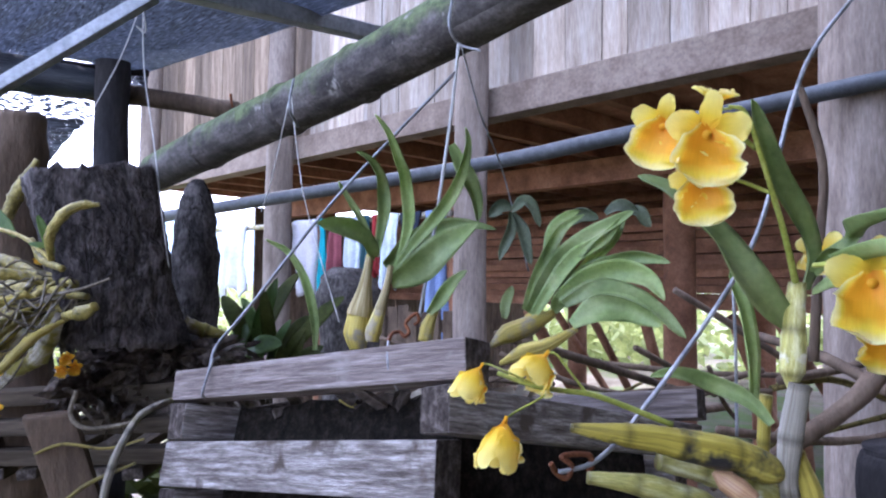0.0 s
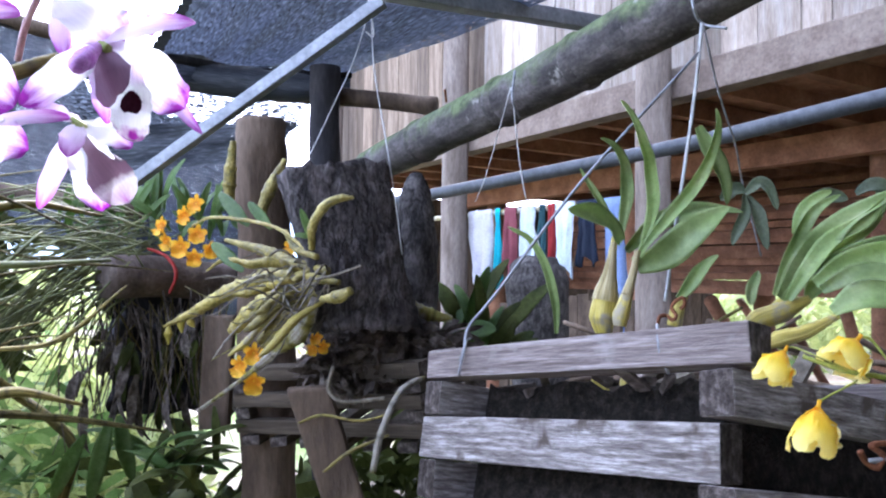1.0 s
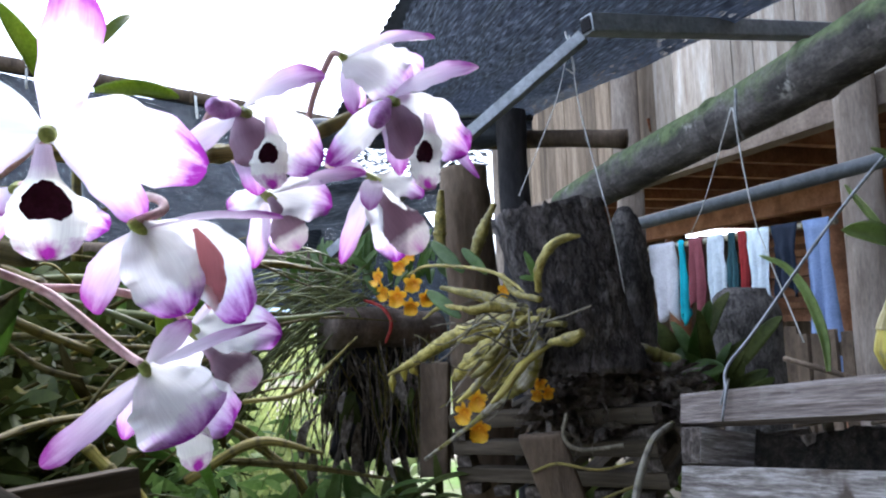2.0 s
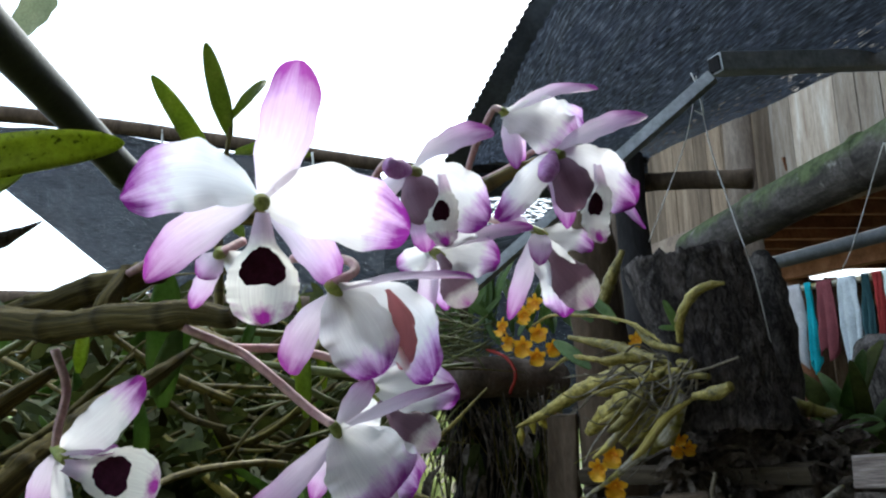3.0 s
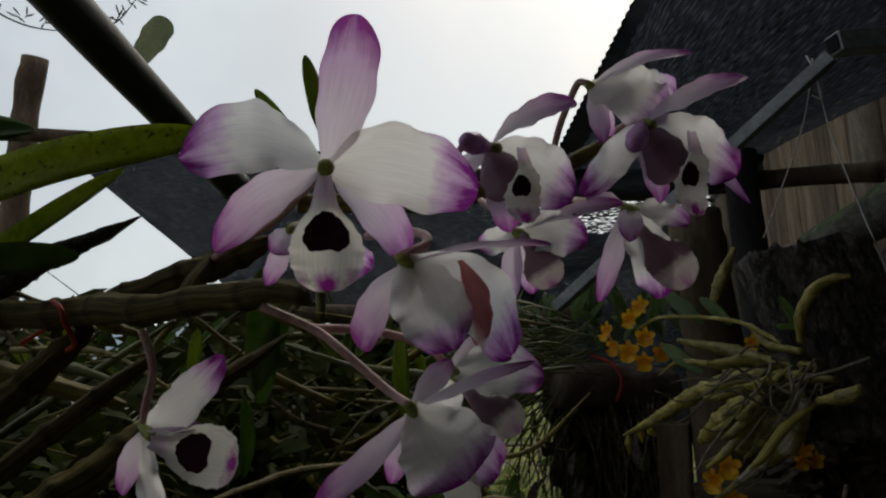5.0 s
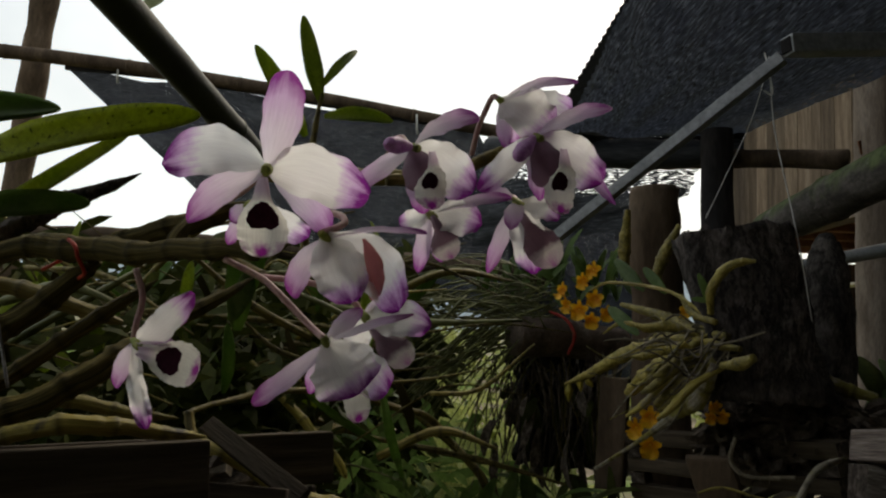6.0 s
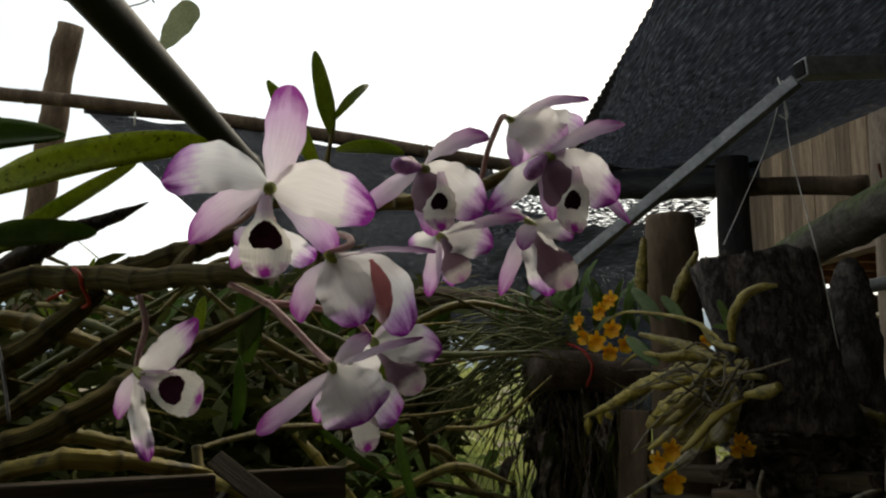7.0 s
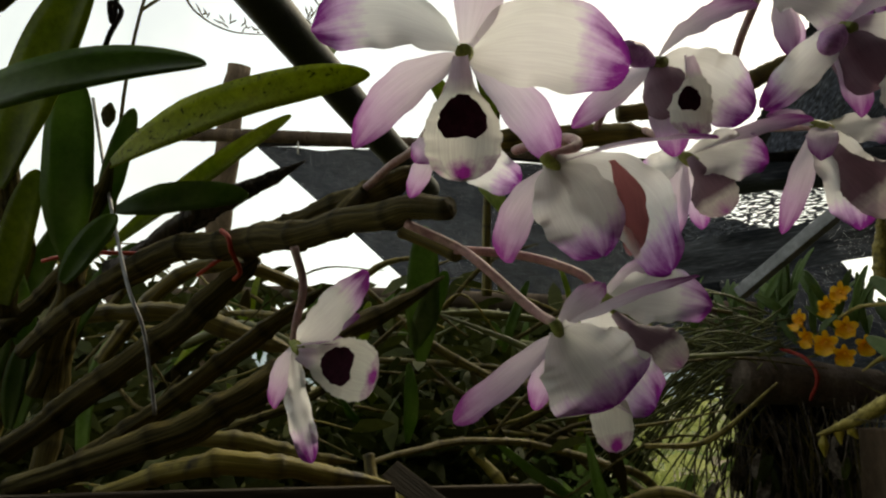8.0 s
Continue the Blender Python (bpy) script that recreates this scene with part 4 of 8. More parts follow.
far_roof = thing("far_roof", (-1.398, 3.163, 2.736), "dark corrugated roof sheets over the yard", "roof")
EDGE_A, EDGE_B = Vector((-1.353, 2.319, 2.668)), Vector((-1.806, 2.491, 2.303))
FAR_L, NEAR_L = EDGE_A.lerp(EDGE_B, 1.42), EDGE_A.lerp(EDGE_B, -2.2)
FAR_R, NEAR_R = Vector((-1.698, 3.871, 2.403)), Vector((-1.698, 3.871, 2.403)).lerp(Vector((-0.365, 2.694, 2.329)), 2.6)
part("roof_sheet", sheet4(NEAR_L, NEAR_R, FAR_R, FAR_L, 60, 130, 0.0, 0.0, 1.0, 0.015), M_ROOF, far_roof, smooth=False)
net = thing("shade_net", (-0.4807, 1.1734, 1.6651), "dark blue woven shade net stretched overhead", "net")
NA, NB = Vector((-0.5592, 0.8601, 1.7790)), Vector((-0.893, 1.182, 1.721))
NC, ND = Vector((-0.688, 1.568, 1.717)), Vector((-0.1222, 0.9014, 1.6088))
part("net_cloth", sheet4(NA.lerp(NB, -1.6), NC.lerp(ND, 1.6), NC, NA.lerp(NB, 1.35), 40, 90, 0.03, 0.03, 1.0, 0.004), M_NET, net)
DROP = Vector((0, 0, -0.05))
part("net_flap", sheet4(NA.lerp(NB, 1.35), NC, NC + DROP, NA.lerp(NB, 1.35) + DROP, 30, 4, 0.0, 0.01, 5.0), M_DARKNET, net, "loose lower edge of the net")
part("hem_cord", tube([NA.lerp(NB, 1.35), NA.lerp(NB, 1.35).lerp(NC, 0.5) - Vector((0, 0, 0.015)), NC], 0.010, seg=8, n=10, rough=0.1), M_BLACKPOST, net, "rolled dark hem of the net")
part("net_roll", tube([(-1.30, 1.395, 1.737), (-1.02, 1.380, 1.684), (-0.8366, 1.366, 1.650), (-0.665, 1.356, 1.626)], [0.034, 0.036, 0.034, 0.026], seg=14, n=12, rough=0.25, seed=2.0), M_DARKNET, net, "dark net rolled round the rail")
curtain = thing("net_curtain", (-0.996, 1.490, 1.652), "thin torn shade net hanging with sky behind", "net")
part("net_cloth", sheet4((-1.458, 1.514, 1.778), (-0.767, 1.515, 1.653), (-0.799, 1.516, 1.574), (-1.458, 1.525, 1.600), 24, 10, 0.0, 0.03, 2.0), M_OPENNET, curtain)
part("net_fold", sheet4((-1.40, 1.462, 1.598), (-0.790, 1.496, 1.592), (-0.858, 1.496, 1.503), (-1.42, 1.466, 1.482), 14, 8, 0.0, 0.03, 3.0), M_DARKNET, curtain)

# ---- poles and posts ----
def culm(name, pts, radii, material, label, rings, rough, seg, n):
    """A bamboo pole: the culm and, at shares of its length, the ridged rings of its nodes."""
    top = thing(name, pts[-1], label, "pole")
    part("culm", tube(pts, radii, seg=seg, n=n, rough=rough, seed=3.0), material, top)
    line = spline(pts, 24)
    for u in rings:
        k = min(len(line) - 2, int(u * (len(line) - 1)))
        p, ax = line[k][0], (line[k + 1][0] - line[k][0]).normalized()
        r = radii if isinstance(radii, float) else radii[min(len(radii) - 1, int(line[k][1]))]
        part("node_ring", tube([p - ax * r * 0.28, p - ax * r * 0.08, p + ax * r * 0.08, p + ax * r * 0.30], [r * 0.98, r * 1.09, r * 1.07, r * 0.98], seg=seg, n=3, rough=rough * 0.5), material, top)
    return top


def pole(name, pts, radii, material, label, category, node=0.0, rough=0.1, seg=14, n=10, swell=0.1):
    ob = part(name, tube(pts, radii, seg=seg, n=n, node=node, swell=swell, rough=rough, seed=random.random() * 9), material)
    return tagged(ob, label, category)


culm("bamboo_pole", [(0.1055, 0.5687, 1.5223), (-0.1305, 0.7879, 1.4722), (-0.3169, 0.9765, 1.4490), (-0.4906, 1.1650, 1.4301)], 0.0305, M_BAMBOO, "thick mossy bamboo pole hung across the orchids", (0.30, 0.47, 0.74), 0.05, 20, 20)
pole("steel_pipe", [(1.268, 1.793, 1.822), (0.488, 2.088, 1.694), (0.028, 2.384, 1.644), (-1.241, 2.972, 1.519)], 0.024, M_PIPE, "long galvanised steel pipe along the house", "pipe", rough=0.02)
culm("dark_bamboo", [(-0.6268, 0.0279, 1.5757), (-0.7747, 0.1661, 1.5775), (-0.9282, 0.3490, 1.5499), (-1.0667, 0.5358, 1.5090)], [0.0215, 0.0215, 0.021, 0.021], M_DARKPOLE, "dark weathered bamboo pole slanting against the sky", (0.12, 0.9), 0.03, 16, 12)
culm("rail", [(-3.147, 0.358, 2.176), (-2.478, 1.056, 2.106), (-1.616, 2.111, 1.965)], 0.025, M_POST, "thin bamboo rail holding the shade net", (0.2, 0.42, 0.6, 0.83), 0.10, 14, 12)
pole("fence_post", [(-2.929, 0.725, 2.483), (-3.006, 0.726, 2.149), (-3.103, 0.738, 1.676), (-3.162, 0.749, 1.375), (-3.342, 0.939, -0.210)], [0.046, 0.05, 0.05, 0.05, 0.05], M_POST, "rough brown wooden post with a cut top", "post", 0.0, 0.25)
pole("black_post", [(-0.6467, 1.3212, 1.6625), (-0.6498, 1.3313, 1.4603), (-0.6480, 1.3634, 0.8219)], 0.031, M_BLACKPOST, "dark old wooden post", "post", 0, 0.15)
pole("cross_rail", [(-1.2180, 1.4200, 1.7130), (-0.8366, 1.3895, 1.6395), (-0.6036, 1.3746, 1.6090), (-0.4266, 1.3786, 1.5836)], 0.018, M_POST, "thin bamboo rail tied to the post", "rail", 0.2, 0.1)

hung = thing("hanging_net", (-1.943, 0.747, 1.742), "dark shade net hanging in folds from the rail", "net")
part("net_cloth", sheet4((-2.786, 0.768, 2.120), (-1.820, 1.919, 1.991), (-1.600, 2.246, 1.210), (-2.378, 1.287, 1.557), 40, 18, 0.0, 0.07, 4.0), M_DARKNET, hung)
part("net_skirt", sheet4((-1.80, 1.93, 1.84), (-1.465, 2.342, 1.762), (-1.130, 2.60, 0.96), (-1.63, 2.21, 1.10), 26, 18, 0.0, 0.07, 6.0), M_DARKNET, hung, "slack end of the hanging net")
part("hem_cord", tube([(-2.765, 0.763, 2.109), (-2.479, 1.059, 2.088), (-2.013, 1.608, 2.014), (-1.455, 2.325, 1.935)], 0.009, seg=8, n=10, rough=0.3), M_BLACKPOST, hung, "rolled top hem of the net")
for a, b in (((-2.614, 0.884, 2.126), (-2.623, 0.891, 2.058)), ((-2.236, 1.309, 2.077), (-2.246, 1.317, 2.002)), ((-1.911, 1.683, 2.016), (-1.915, 1.696, 1.943))):
    part("net_tie", tube([a, b], 0.004, seg=6, n=3), M_STRING, hung, "pale string tie")
pole("brown_post", [(-0.5514, 0.8799, 1.4571), (-0.5498, 0.8832, 1.3720), (-0.5435, 0.8891, 1.2459), (-0.5393, 0.9015, 0.9147)], [0.034, 0.038, 0.04, 0.04], M_POST, "cut brown wooden post behind the bark slab", "post", 0, 0.2)
pole("far_rail", [(-2.150, 0.251, 1.419), (-1.952, 0.451, 1.421), (-1.782, 0.623, 1.427), (-1.276, 1.001, 1.393), (-0.953, 1.192, 1.366)], 0.020, M_POST, "weathered bamboo rail behind the orchids", "rail", 0.25, 0.1)

# ---- bark slab ----
def bark_block(name, corners, depth, material, label, category):
    """A rough block of old wood whose front runs through four corners (top left, top right, bottom right, bottom left)."""
    a, b, c, d = (Vector(q) for q in corners)
    nrm = (b - a).cross(d - a).normalized()
    bm = bmesh.new()
    nu, nv, loops = 44, 50, []
    for j in range(nv + 1):
        v = j / nv
        l, r = a.lerp(d, v), b.lerp(c, v)
        ring = []
        for i in range(2 * nu):
            t = i / nu
            u = t if t <= 1 else 2 - t
            ang = math.pi * t
            cs, sn = math.cos(ang), math.sin(ang)
            p = l.lerp(r, 0.5 - 0.5 * math.copysign(abs(cs) ** 0.8, cs)) - nrm * depth * 0.5 * math.copysign(abs(sn) ** 0.45, sn) * (1 if t <= 1 else 1.6)
            k = 0.006 * noise.noise(p * 18) - 0.005 * abs(noise.noise(Vector((p.x * 90, p.y * 90, p.z * 22)))) - 0.003 * abs(noise.noise(Vector((p.x * 200, p.y * 200, p.z * 70)))) + 0.0015 * noise.noise(p * 240)
            ring.append(bm.verts.new(p + (p - l.lerp(r, 0.5)).normalized() * k + (d - a).normalized() * (0.012 * noise.noise(Vector((i * 0.5, v * 3, 1))) if j in (0, nv) else 0)))
        loops.append(ring)
    for p, q in zip(loops, loops[1:]):
        for i in range(2 * nu):
            bm.faces.new((p[i], p[(i + 1) % (2 * nu)], q[(i + 1) % (2 * nu)], q[i]))
    bm.faces.new(loops[0][::-1])
    bm.faces.new(loops[-1])
    bmesh.ops.recalc_face_normals(bm, faces=bm.faces)
    return tagged(part(name, bm, material), label, category)


bark_block("bark_slab", [(-0.4197, 0.6892, 1.3553), (-0.3292, 0.7700, 1.3690), (-0.2977, 0.8000, 1.1802), (-0.3819, 0.6985, 1.1820)], 0.06, M_BARK, "thick slab of black furrowed bark hung as an orchid mount", "bark slab")
pole("old_trunk", [(-0.3409, 0.9394, 1.3829), (-0.3385, 0.9309, 1.3533), (-0.3356, 0.9243, 1.2862), (-0.3376, 0.9283, 1.2056), (-0.3380, 0.9335, 1.1030)], [0.010, 0.022, 0.030, 0.033, 0.035], M_STUMPBARK, "weathered dark trunk stump behind the bark slab", "trunk", 0, 0.14)
pole("mount_log", [(-0.7478, 0.8181, 1.2361), (-0.7141, 0.8883, 1.2362), (-0.6773, 1.0112, 1.2271)], 0.03, M_LOG, "short brown log with a sawn end and a red tie", "log", 0, 0.08)

# ---- slatted basket ----
def basket(name, o, a, b, la, lb, heights, w, label, wood=None, filled=True, inset=0.002):
    """A hanging basket of crossed slats from its top front corner o: a along the front, b along the side, both unit."""
    o, a, b = Vector(o), Vector(a).normalized(), Vector(b).normalized()
    c = b.cross(a).normalized()
    if c.z < 0:
        c = -c
    deep = sum(heights)
    top = thing(name, o - c * deep, label, "basket")
    random.seed(3)
    for k, h in enumerate(heights):
        z = o - c * (sum(heights[: k + 1]) + 0.001 * k)
        h -= 0.0008
        if k % 2 == 0:
            for off in (0, lb - w):
                block("slat", z + b * off + a * (inset if k == 2 else -random.uniform(0, 0.004)), a * (la - (inset + 0.004 if k == 2 else 0) + random.uniform(0, 0.008)), b * w, c * h, wood or (M_TOPSLAT if k == 0 else M_SLAT), top, 0.0009, 0.0016)
        else:
            for off in (0.004, la - w):
                block("slat", z + a * off - b * random.uniform(0, 0.004), b * (lb + random.uniform(0, 0.008)), a * w, c * h, wood or M_SLAT, top, 0.0009, 0.0016)
    for k in range(6):
        block("bottom_slat", o - c * (deep + 0.020) + a * (0.02 + k * (la - 0.05) / 5), b * lb, a * 0.025, c * 0.012, wood or M_SLAT, top, 0.001, 0.0016)
    if not filled:
        return top
    inner = w + 0.002
    fill = bmesh.new()
    fu, fv, g = 26, 20, []
    for i in range(fu + 1):
        row = []
        for j in range(fv + 1):
            p = o + a * (inner + (la - 2 * inner) * i / fu) + b * (inner + (lb - 2 * inner) * j / fv)
            rim = i in (0, fu) or j in (0, fv)
            row.append(fill.verts.new(p - c * (deep - 0.004 if rim else 0.030 + 0.010 * noise.noise(p * 30) + 0.008 * noise.noise(p * 90))))
        g.append(row)
    for r0, r1 in zip(g, g[1:]):
        for j in range(fv):
            fill.faces.new((r0[j], r0[j + 1], r1[j + 1], r1[j]))
    part("bark_filling", fill, M_MULCH, top)
    for k in range(46):
        p = o + a * random.uniform(inner, la - inner - 0.03) + b * random.uniform(inner, min(lb - inner, inner + 0.12)) - c * random.uniform(0.022, 0.034)
        d = (a * random.uniform(-1, 1) + b * random.uniform(-1, 1) + c * random.uniform(-0.3, 0.4)).normalized() * random.uniform(0.012, 0.034)
        side = d.cross(c + a * random.uniform(-0.5, 0.5)).normalized() * random.uniform(0.005, 0.012)
        part("bark_chip", box(p, d, side, d.cross(side).normalized() * random.uniform(0.003, 0.006), 0.0012), M_ROOT if k % 4 == 0 else M_LITTER, top, smooth=False)
    return top


B_O = Vector((0.0040, 0.4120, 1.2213))
B_A = Vector((-0.2233, 0.5780, 1.1799)) - B_O
basket("slat_basket", B_O, B_A, (0.707, 0.68, -0.196), B_A.length, 0.29, (0.0255, 0.0285, 0.034, 0.030, 0.030), 0.024, "hanging basket of weathered grey wooden slats", inset=0.018)

# ---- the purple and white orchid ----
dendrobium = thing("purple_orchid", (-0.5414, 0.0928, 1.1776), "orchid with grey canes, strap leaves and purple-tipped white flowers", "orchid")


def cane(plant, pts, rad, m, seed=0.0, crook=0.45):
    """A jointed, slightly crooked cane under a plant."""
    line = spline(pts, 3)
    rs = rad if isinstance(rad, list) else [rad] * len(pts)
    way, wide = [], []
    for c, u in line:
        i = min(int(u), len(rs) - 2)
        r = rs[i] + (rs[i + 1] - rs[i]) * (u - i)
        way.append(c + r * crook * noise.noise_vector(c * 45 + Vector((seed, 0, 0))))
        wide.append(r * (1 + 0.10 * noise.noise(c * 60)))
    wide[-1] *= 0.3
    part("cane", tube(way, wide, seg=26, n=7, node=0.028, swell=0.16 if crook > 0.3 else 0.035, rough=0.35 * crook, seed=seed * 1.3, ridge=0.045 if crook > 0.3 else 0.012), m, plant)


def strap(plant, face, m, blunt, base, tip, w, sag=0.06, fold=0.25):
    """A strap leaf under a plant, its upper side along face."""
    part("leaf", leaf(base, tip, w, face, sag, fold, n=18, blunt=blunt, twist=0.25 * math.sin(90 * base[0] + 140 * tip[2])), m, plant)


def blade(plant, face, m, blunt, pts, w, fold=0.25):
    """A long leaf under a plant along a curve, its upper side about along face, twisting a little towards its tip."""
    bm, line = bmesh.new(), spline(pts, 7)
    up, last, total = Vector(face).normalized(), len(line) - 1, sum((a[0] - b[0]).length for a, b in zip(line, line[1:]))
    run, top, under = 0.0, [], []
    for k, (c, _) in enumerate(line):
        if k:
            run += (c - line[k - 1][0]).length
        u = run / total
        ahead = (line[min(k + 1, last)][0] - line[max(k - 1, 0)][0]).normalized()
        side = ahead.cross(up).normalized()
        side = Matrix.Rotation(0.5 * math.sin(u * 4 + total * 300), 3, ahead) @ side
        nrm = side.cross(ahead)
        half = w * 0.5 * (0.38 + 0.62 * math.sin(min(1, u / 0.45) * math.pi / 2)) * max(0.0, 1 - u ** (2.2 + 5 * blunt)) ** 0.62 + 0.0003
        row = []
        for v in (-1, -0.7, -0.35, 0, 0.35, 0.7, 1):
            wave = 0.07 * half * math.sin(u * 11 + v * 2 + total * 90) * abs(v)
            row.append(bm.verts.new(c + side * half * v + nrm * (half * fold * abs(v) ** 1.3 * 2 + wave)))
        top.append(row)
        under.append([bm.verts.new(q.co - nrm * 0.0007) for q in row])
    for k in range(last):
        for j in range(6):
            bm.faces.new((top[k][j], top[k][j + 1], top[k + 1][j + 1], top[k + 1][j]))
            bm.faces.new((under[k][j + 1], under[k][j], under[k + 1][j], under[k + 1][j + 1]))
        bm.faces.new((top[k][0], top[k + 1][0], under[k + 1][0], under[k][0]))
        bm.faces.new((top[k + 1][6], top[k][6], under[k][6], under[k + 1][6]))
    part("leaf", bm, m, plant)


def bulb_part(pts, r, m):
    part("bulb", tube(pts, [v * 0.96 for v in r], seg=12, n=20, node=0.023, swell=0.20, rough=0.12), M_SLABBULB if m in (M_BULB, M_GREENCANE, M_YELLOWCANE) else m, mounted)


cane(dendrobium, [(-0.6261, 0.0178, 1.2283), (-0.5681, 0.0424, 1.2569), (-0.5171, 0.0692, 1.2752), (-0.4838, 0.0874, 1.2760), (-0.4321, 0.0999, 1.2736), (-0.3810, 0.1143, 1.2739), (-0.3520, 0.1210, 1.2719), (-0.3477, 0.1221, 1.2717)], [0.0042, 0.0052, 0.0057, 0.0064, 0.0057, 0.0050, 0.0036, 0.0018], M_CANE, 0)
cane(dendrobium, [(-0.4834, 0.0948, 1.2735), (-0.4522, 0.1120, 1.2838), (-0.4241, 0.1253, 1.2916), (-0.3987, 0.1428, 1.3021)], [0.005, 0.006, 0.006, 0.0035], M_CANE, 1)
cane(dendrobium, [(-0.5555, 0.0141, 1.1796), (-0.5292, 0.0521, 1.2169), (-0.5073, 0.0781, 1.2412), (-0.4803, 0.1006, 1.2711)], [0.0058, 0.0066, 0.0066, 0.0055], M_CANE, 2)
cane(dendrobium, [(-0.4965, 0.0159, 1.1701), (-0.4668, 0.0731, 1.1956), (-0.4604, 0.1047, 1.2162), (-0.4641, 0.1393, 1.2365), (-0.4608, 0.1901, 1.2693)], [0.0045, 0.0066, 0.0068, 0.0056, 0.002], M_CANE, 3)
cane(dendrobium, [(-0.5706, 0.0493, 1.1748), (-0.5383, 0.0882, 1.2098), (-0.5107, 0.1200, 1.2431), (-0.4926, 0.1415, 1.2634)], [0.005, 0.005, 0.0045, 0.0015], M_CANE, 4)
cane(dendrobium, [(-0.6979, 0.0471, 1.2545), (-0.6545, 0.0959, 1.2583), (-0.6242, 0.1290, 1.2478), (-0.6032, 0.1677, 1.2338)], [0.005, 0.006, 0.006, 0.005], M_GREENCANE, 5)
cane(dendrobium, [(-0.5246, 0.0502, 1.1632), (-0.5028, 0.0808, 1.1750), (-0.4874, 0.1039, 1.1793), (-0.4803, 0.1363, 1.1741), (-0.4721, 0.1705, 1.1689)], [0.003, 0.0048, 0.0054, 0.0046, 0.002], M_OLDYELLOW, 6)
cane(dendrobium, [(-0.6159, 0.0543, 1.1736), (-0.5759, 0.1146, 1.1834), (-0.5567, 0.1476, 1.1768), (-0.5357, 0.1830, 1.1718)], [0.003, 0.0045, 0.0044, 0.002], M_OLDYELLOW, 7)
cane(dendrobium, [(-0.7232, 0.2890, 1.1515), (-0.7381, 0.3475, 1.1603), (-0.7503, 0.4049, 1.1651), (-0.7528, 0.4710, 1.1622), (-0.7528, 0.5344, 1.1514), (-0.7450, 0.5871, 1.1379), (-0.7391, 0.6349, 1.1250), (-0.7247, 0.6701, 1.0871)], [0.0024, 0.003, 0.0034, 0.0036, 0.004, 0.0044, 0.0044, 0.005], M_GREENCANE, 8)
cane(dendrobium, [(-0.8625, 0.4369, 1.1908), (-0.8084, 0.4431, 1.1569), (-0.7622, 0.4658, 1.1130), (-0.7339, 0.4796, 1.0862), (-0.7234, 0.4869, 1.0662)], [0.0022, 0.0044, 0.0058, 0.0050, 0.0034], M_OLDYELLOW, 9)
cane(dendrobium, [(-0.5359, 0.1926, 1.1592), (-0.5077, 0.2173, 1.1433), (-0.4797, 0.2368, 1.1273), (-0.4603, 0.2607, 1.1189), (-0.4407, 0.2822, 1.1109)], [0.0045, 0.005, 0.005, 0.0048, 0.004], M_OLDYELLOW, 31)
cane(dendrobium, [(-0.5472, 0.197, 1.175), (-0.5326, 0.1952, 1.1482), (-0.5173, 0.194, 1.1269), (-0.5129, 0.1915, 1.1047)], [0.003, 0.004, 0.004, 0.004], M_GREENCANE, 32)
cane(dendrobium, [(-0.5926, 0.0548, 1.2731), (-0.5572, 0.0760, 1.2912), (-0.5315, 0.0976, 1.3073), (-0.5032, 0.1291, 1.3293)], [0.006, 0.006, 0.0062, 0.0012], M_BARK, 10)
cane(dendrobium, [(-0.6493, 0.0272, 1.2065), (-0.6115, 0.0341, 1.2475), (-0.5788, 0.0354, 1.2814), (-0.5467, 0.0432, 1.3217)], [0.006, 0.0065, 0.006, 0.004], M_CANE, 11)
cane(dendrobium, [(-0.5815, 0.0067, 1.2434), (-0.5749, 0.0029, 1.2824), (-0.5695, -0.0007, 1.3159), (-0.5628, -0.0075, 1.3633)], [0.005, 0.006, 0.005, 0.004], M_CANE, 12)
cane(dendrobium, [(-0.4987, -0.0205, 1.3635), (-0.4878, -0.0083, 1.3780), (-0.4812, -0.0047, 1.3968)], 0.006, M_CANE, 13)
cane(dendrobium, [(-0.4221, 0.1267, 1.2963), (-0.4149, 0.1144, 1.2827), (-0.4128, 0.1110, 1.2753)], [0.0028, 0.004, 0.004], M_CANE, 14)
cane(dendrobium, [(-0.4244, 0.1697, 1.3261), (-0.3984, 0.2189, 1.3315), (-0.3739, 0.2485, 1.3314)], [0.004, 0.006, 0.004], M_GREENCANE, 15)
cane(dendrobium, [(-0.4044, 0.1341, 1.2749), (-0.3876, 0.1451, 1.2658), (-0.3809, 0.1472, 1.2630)], [0.0024, 0.0026, 0.0024], M_GREENCANE, 16)
cane(dendrobium, [(-0.3413, 0.1913, 1.3172), (-0.3273, 0.2185, 1.3234), (-0.3082, 0.2418, 1.3375), (-0.2886, 0.2657, 1.3520)], [0.003, 0.0035, 0.003, 0.002], M_GREENCANE, 17)
cane(dendrobium, [(-0.6347, 0.0335, 1.1480), (-0.6418, 0.0402, 1.2037), (-0.6314, 0.0377, 1.2558), (-0.6057, 0.0434, 1.2997)], [0.006, 0.0065, 0.006, 0.004], M_CANE, 18)
cane(dendrobium, [(-0.6681, -0.0085, 1.2216), (-0.6581, 0.0165, 1.2494), (-0.6373, 0.0384, 1.2802), (-0.6073, 0.0602, 1.2991)], [0.006, 0.006, 0.0055, 0.003], M_CANE, 19)
cane(dendrobium, [(-0.7180, 0.0014, 1.1869), (-0.6887, 0.0282, 1.2415), (-0.6675, 0.0525, 1.2674), (-0.6272, 0.0911, 1.2851)], [0.006, 0.006, 0.0055, 0.004], M_GREENCANE, 20)
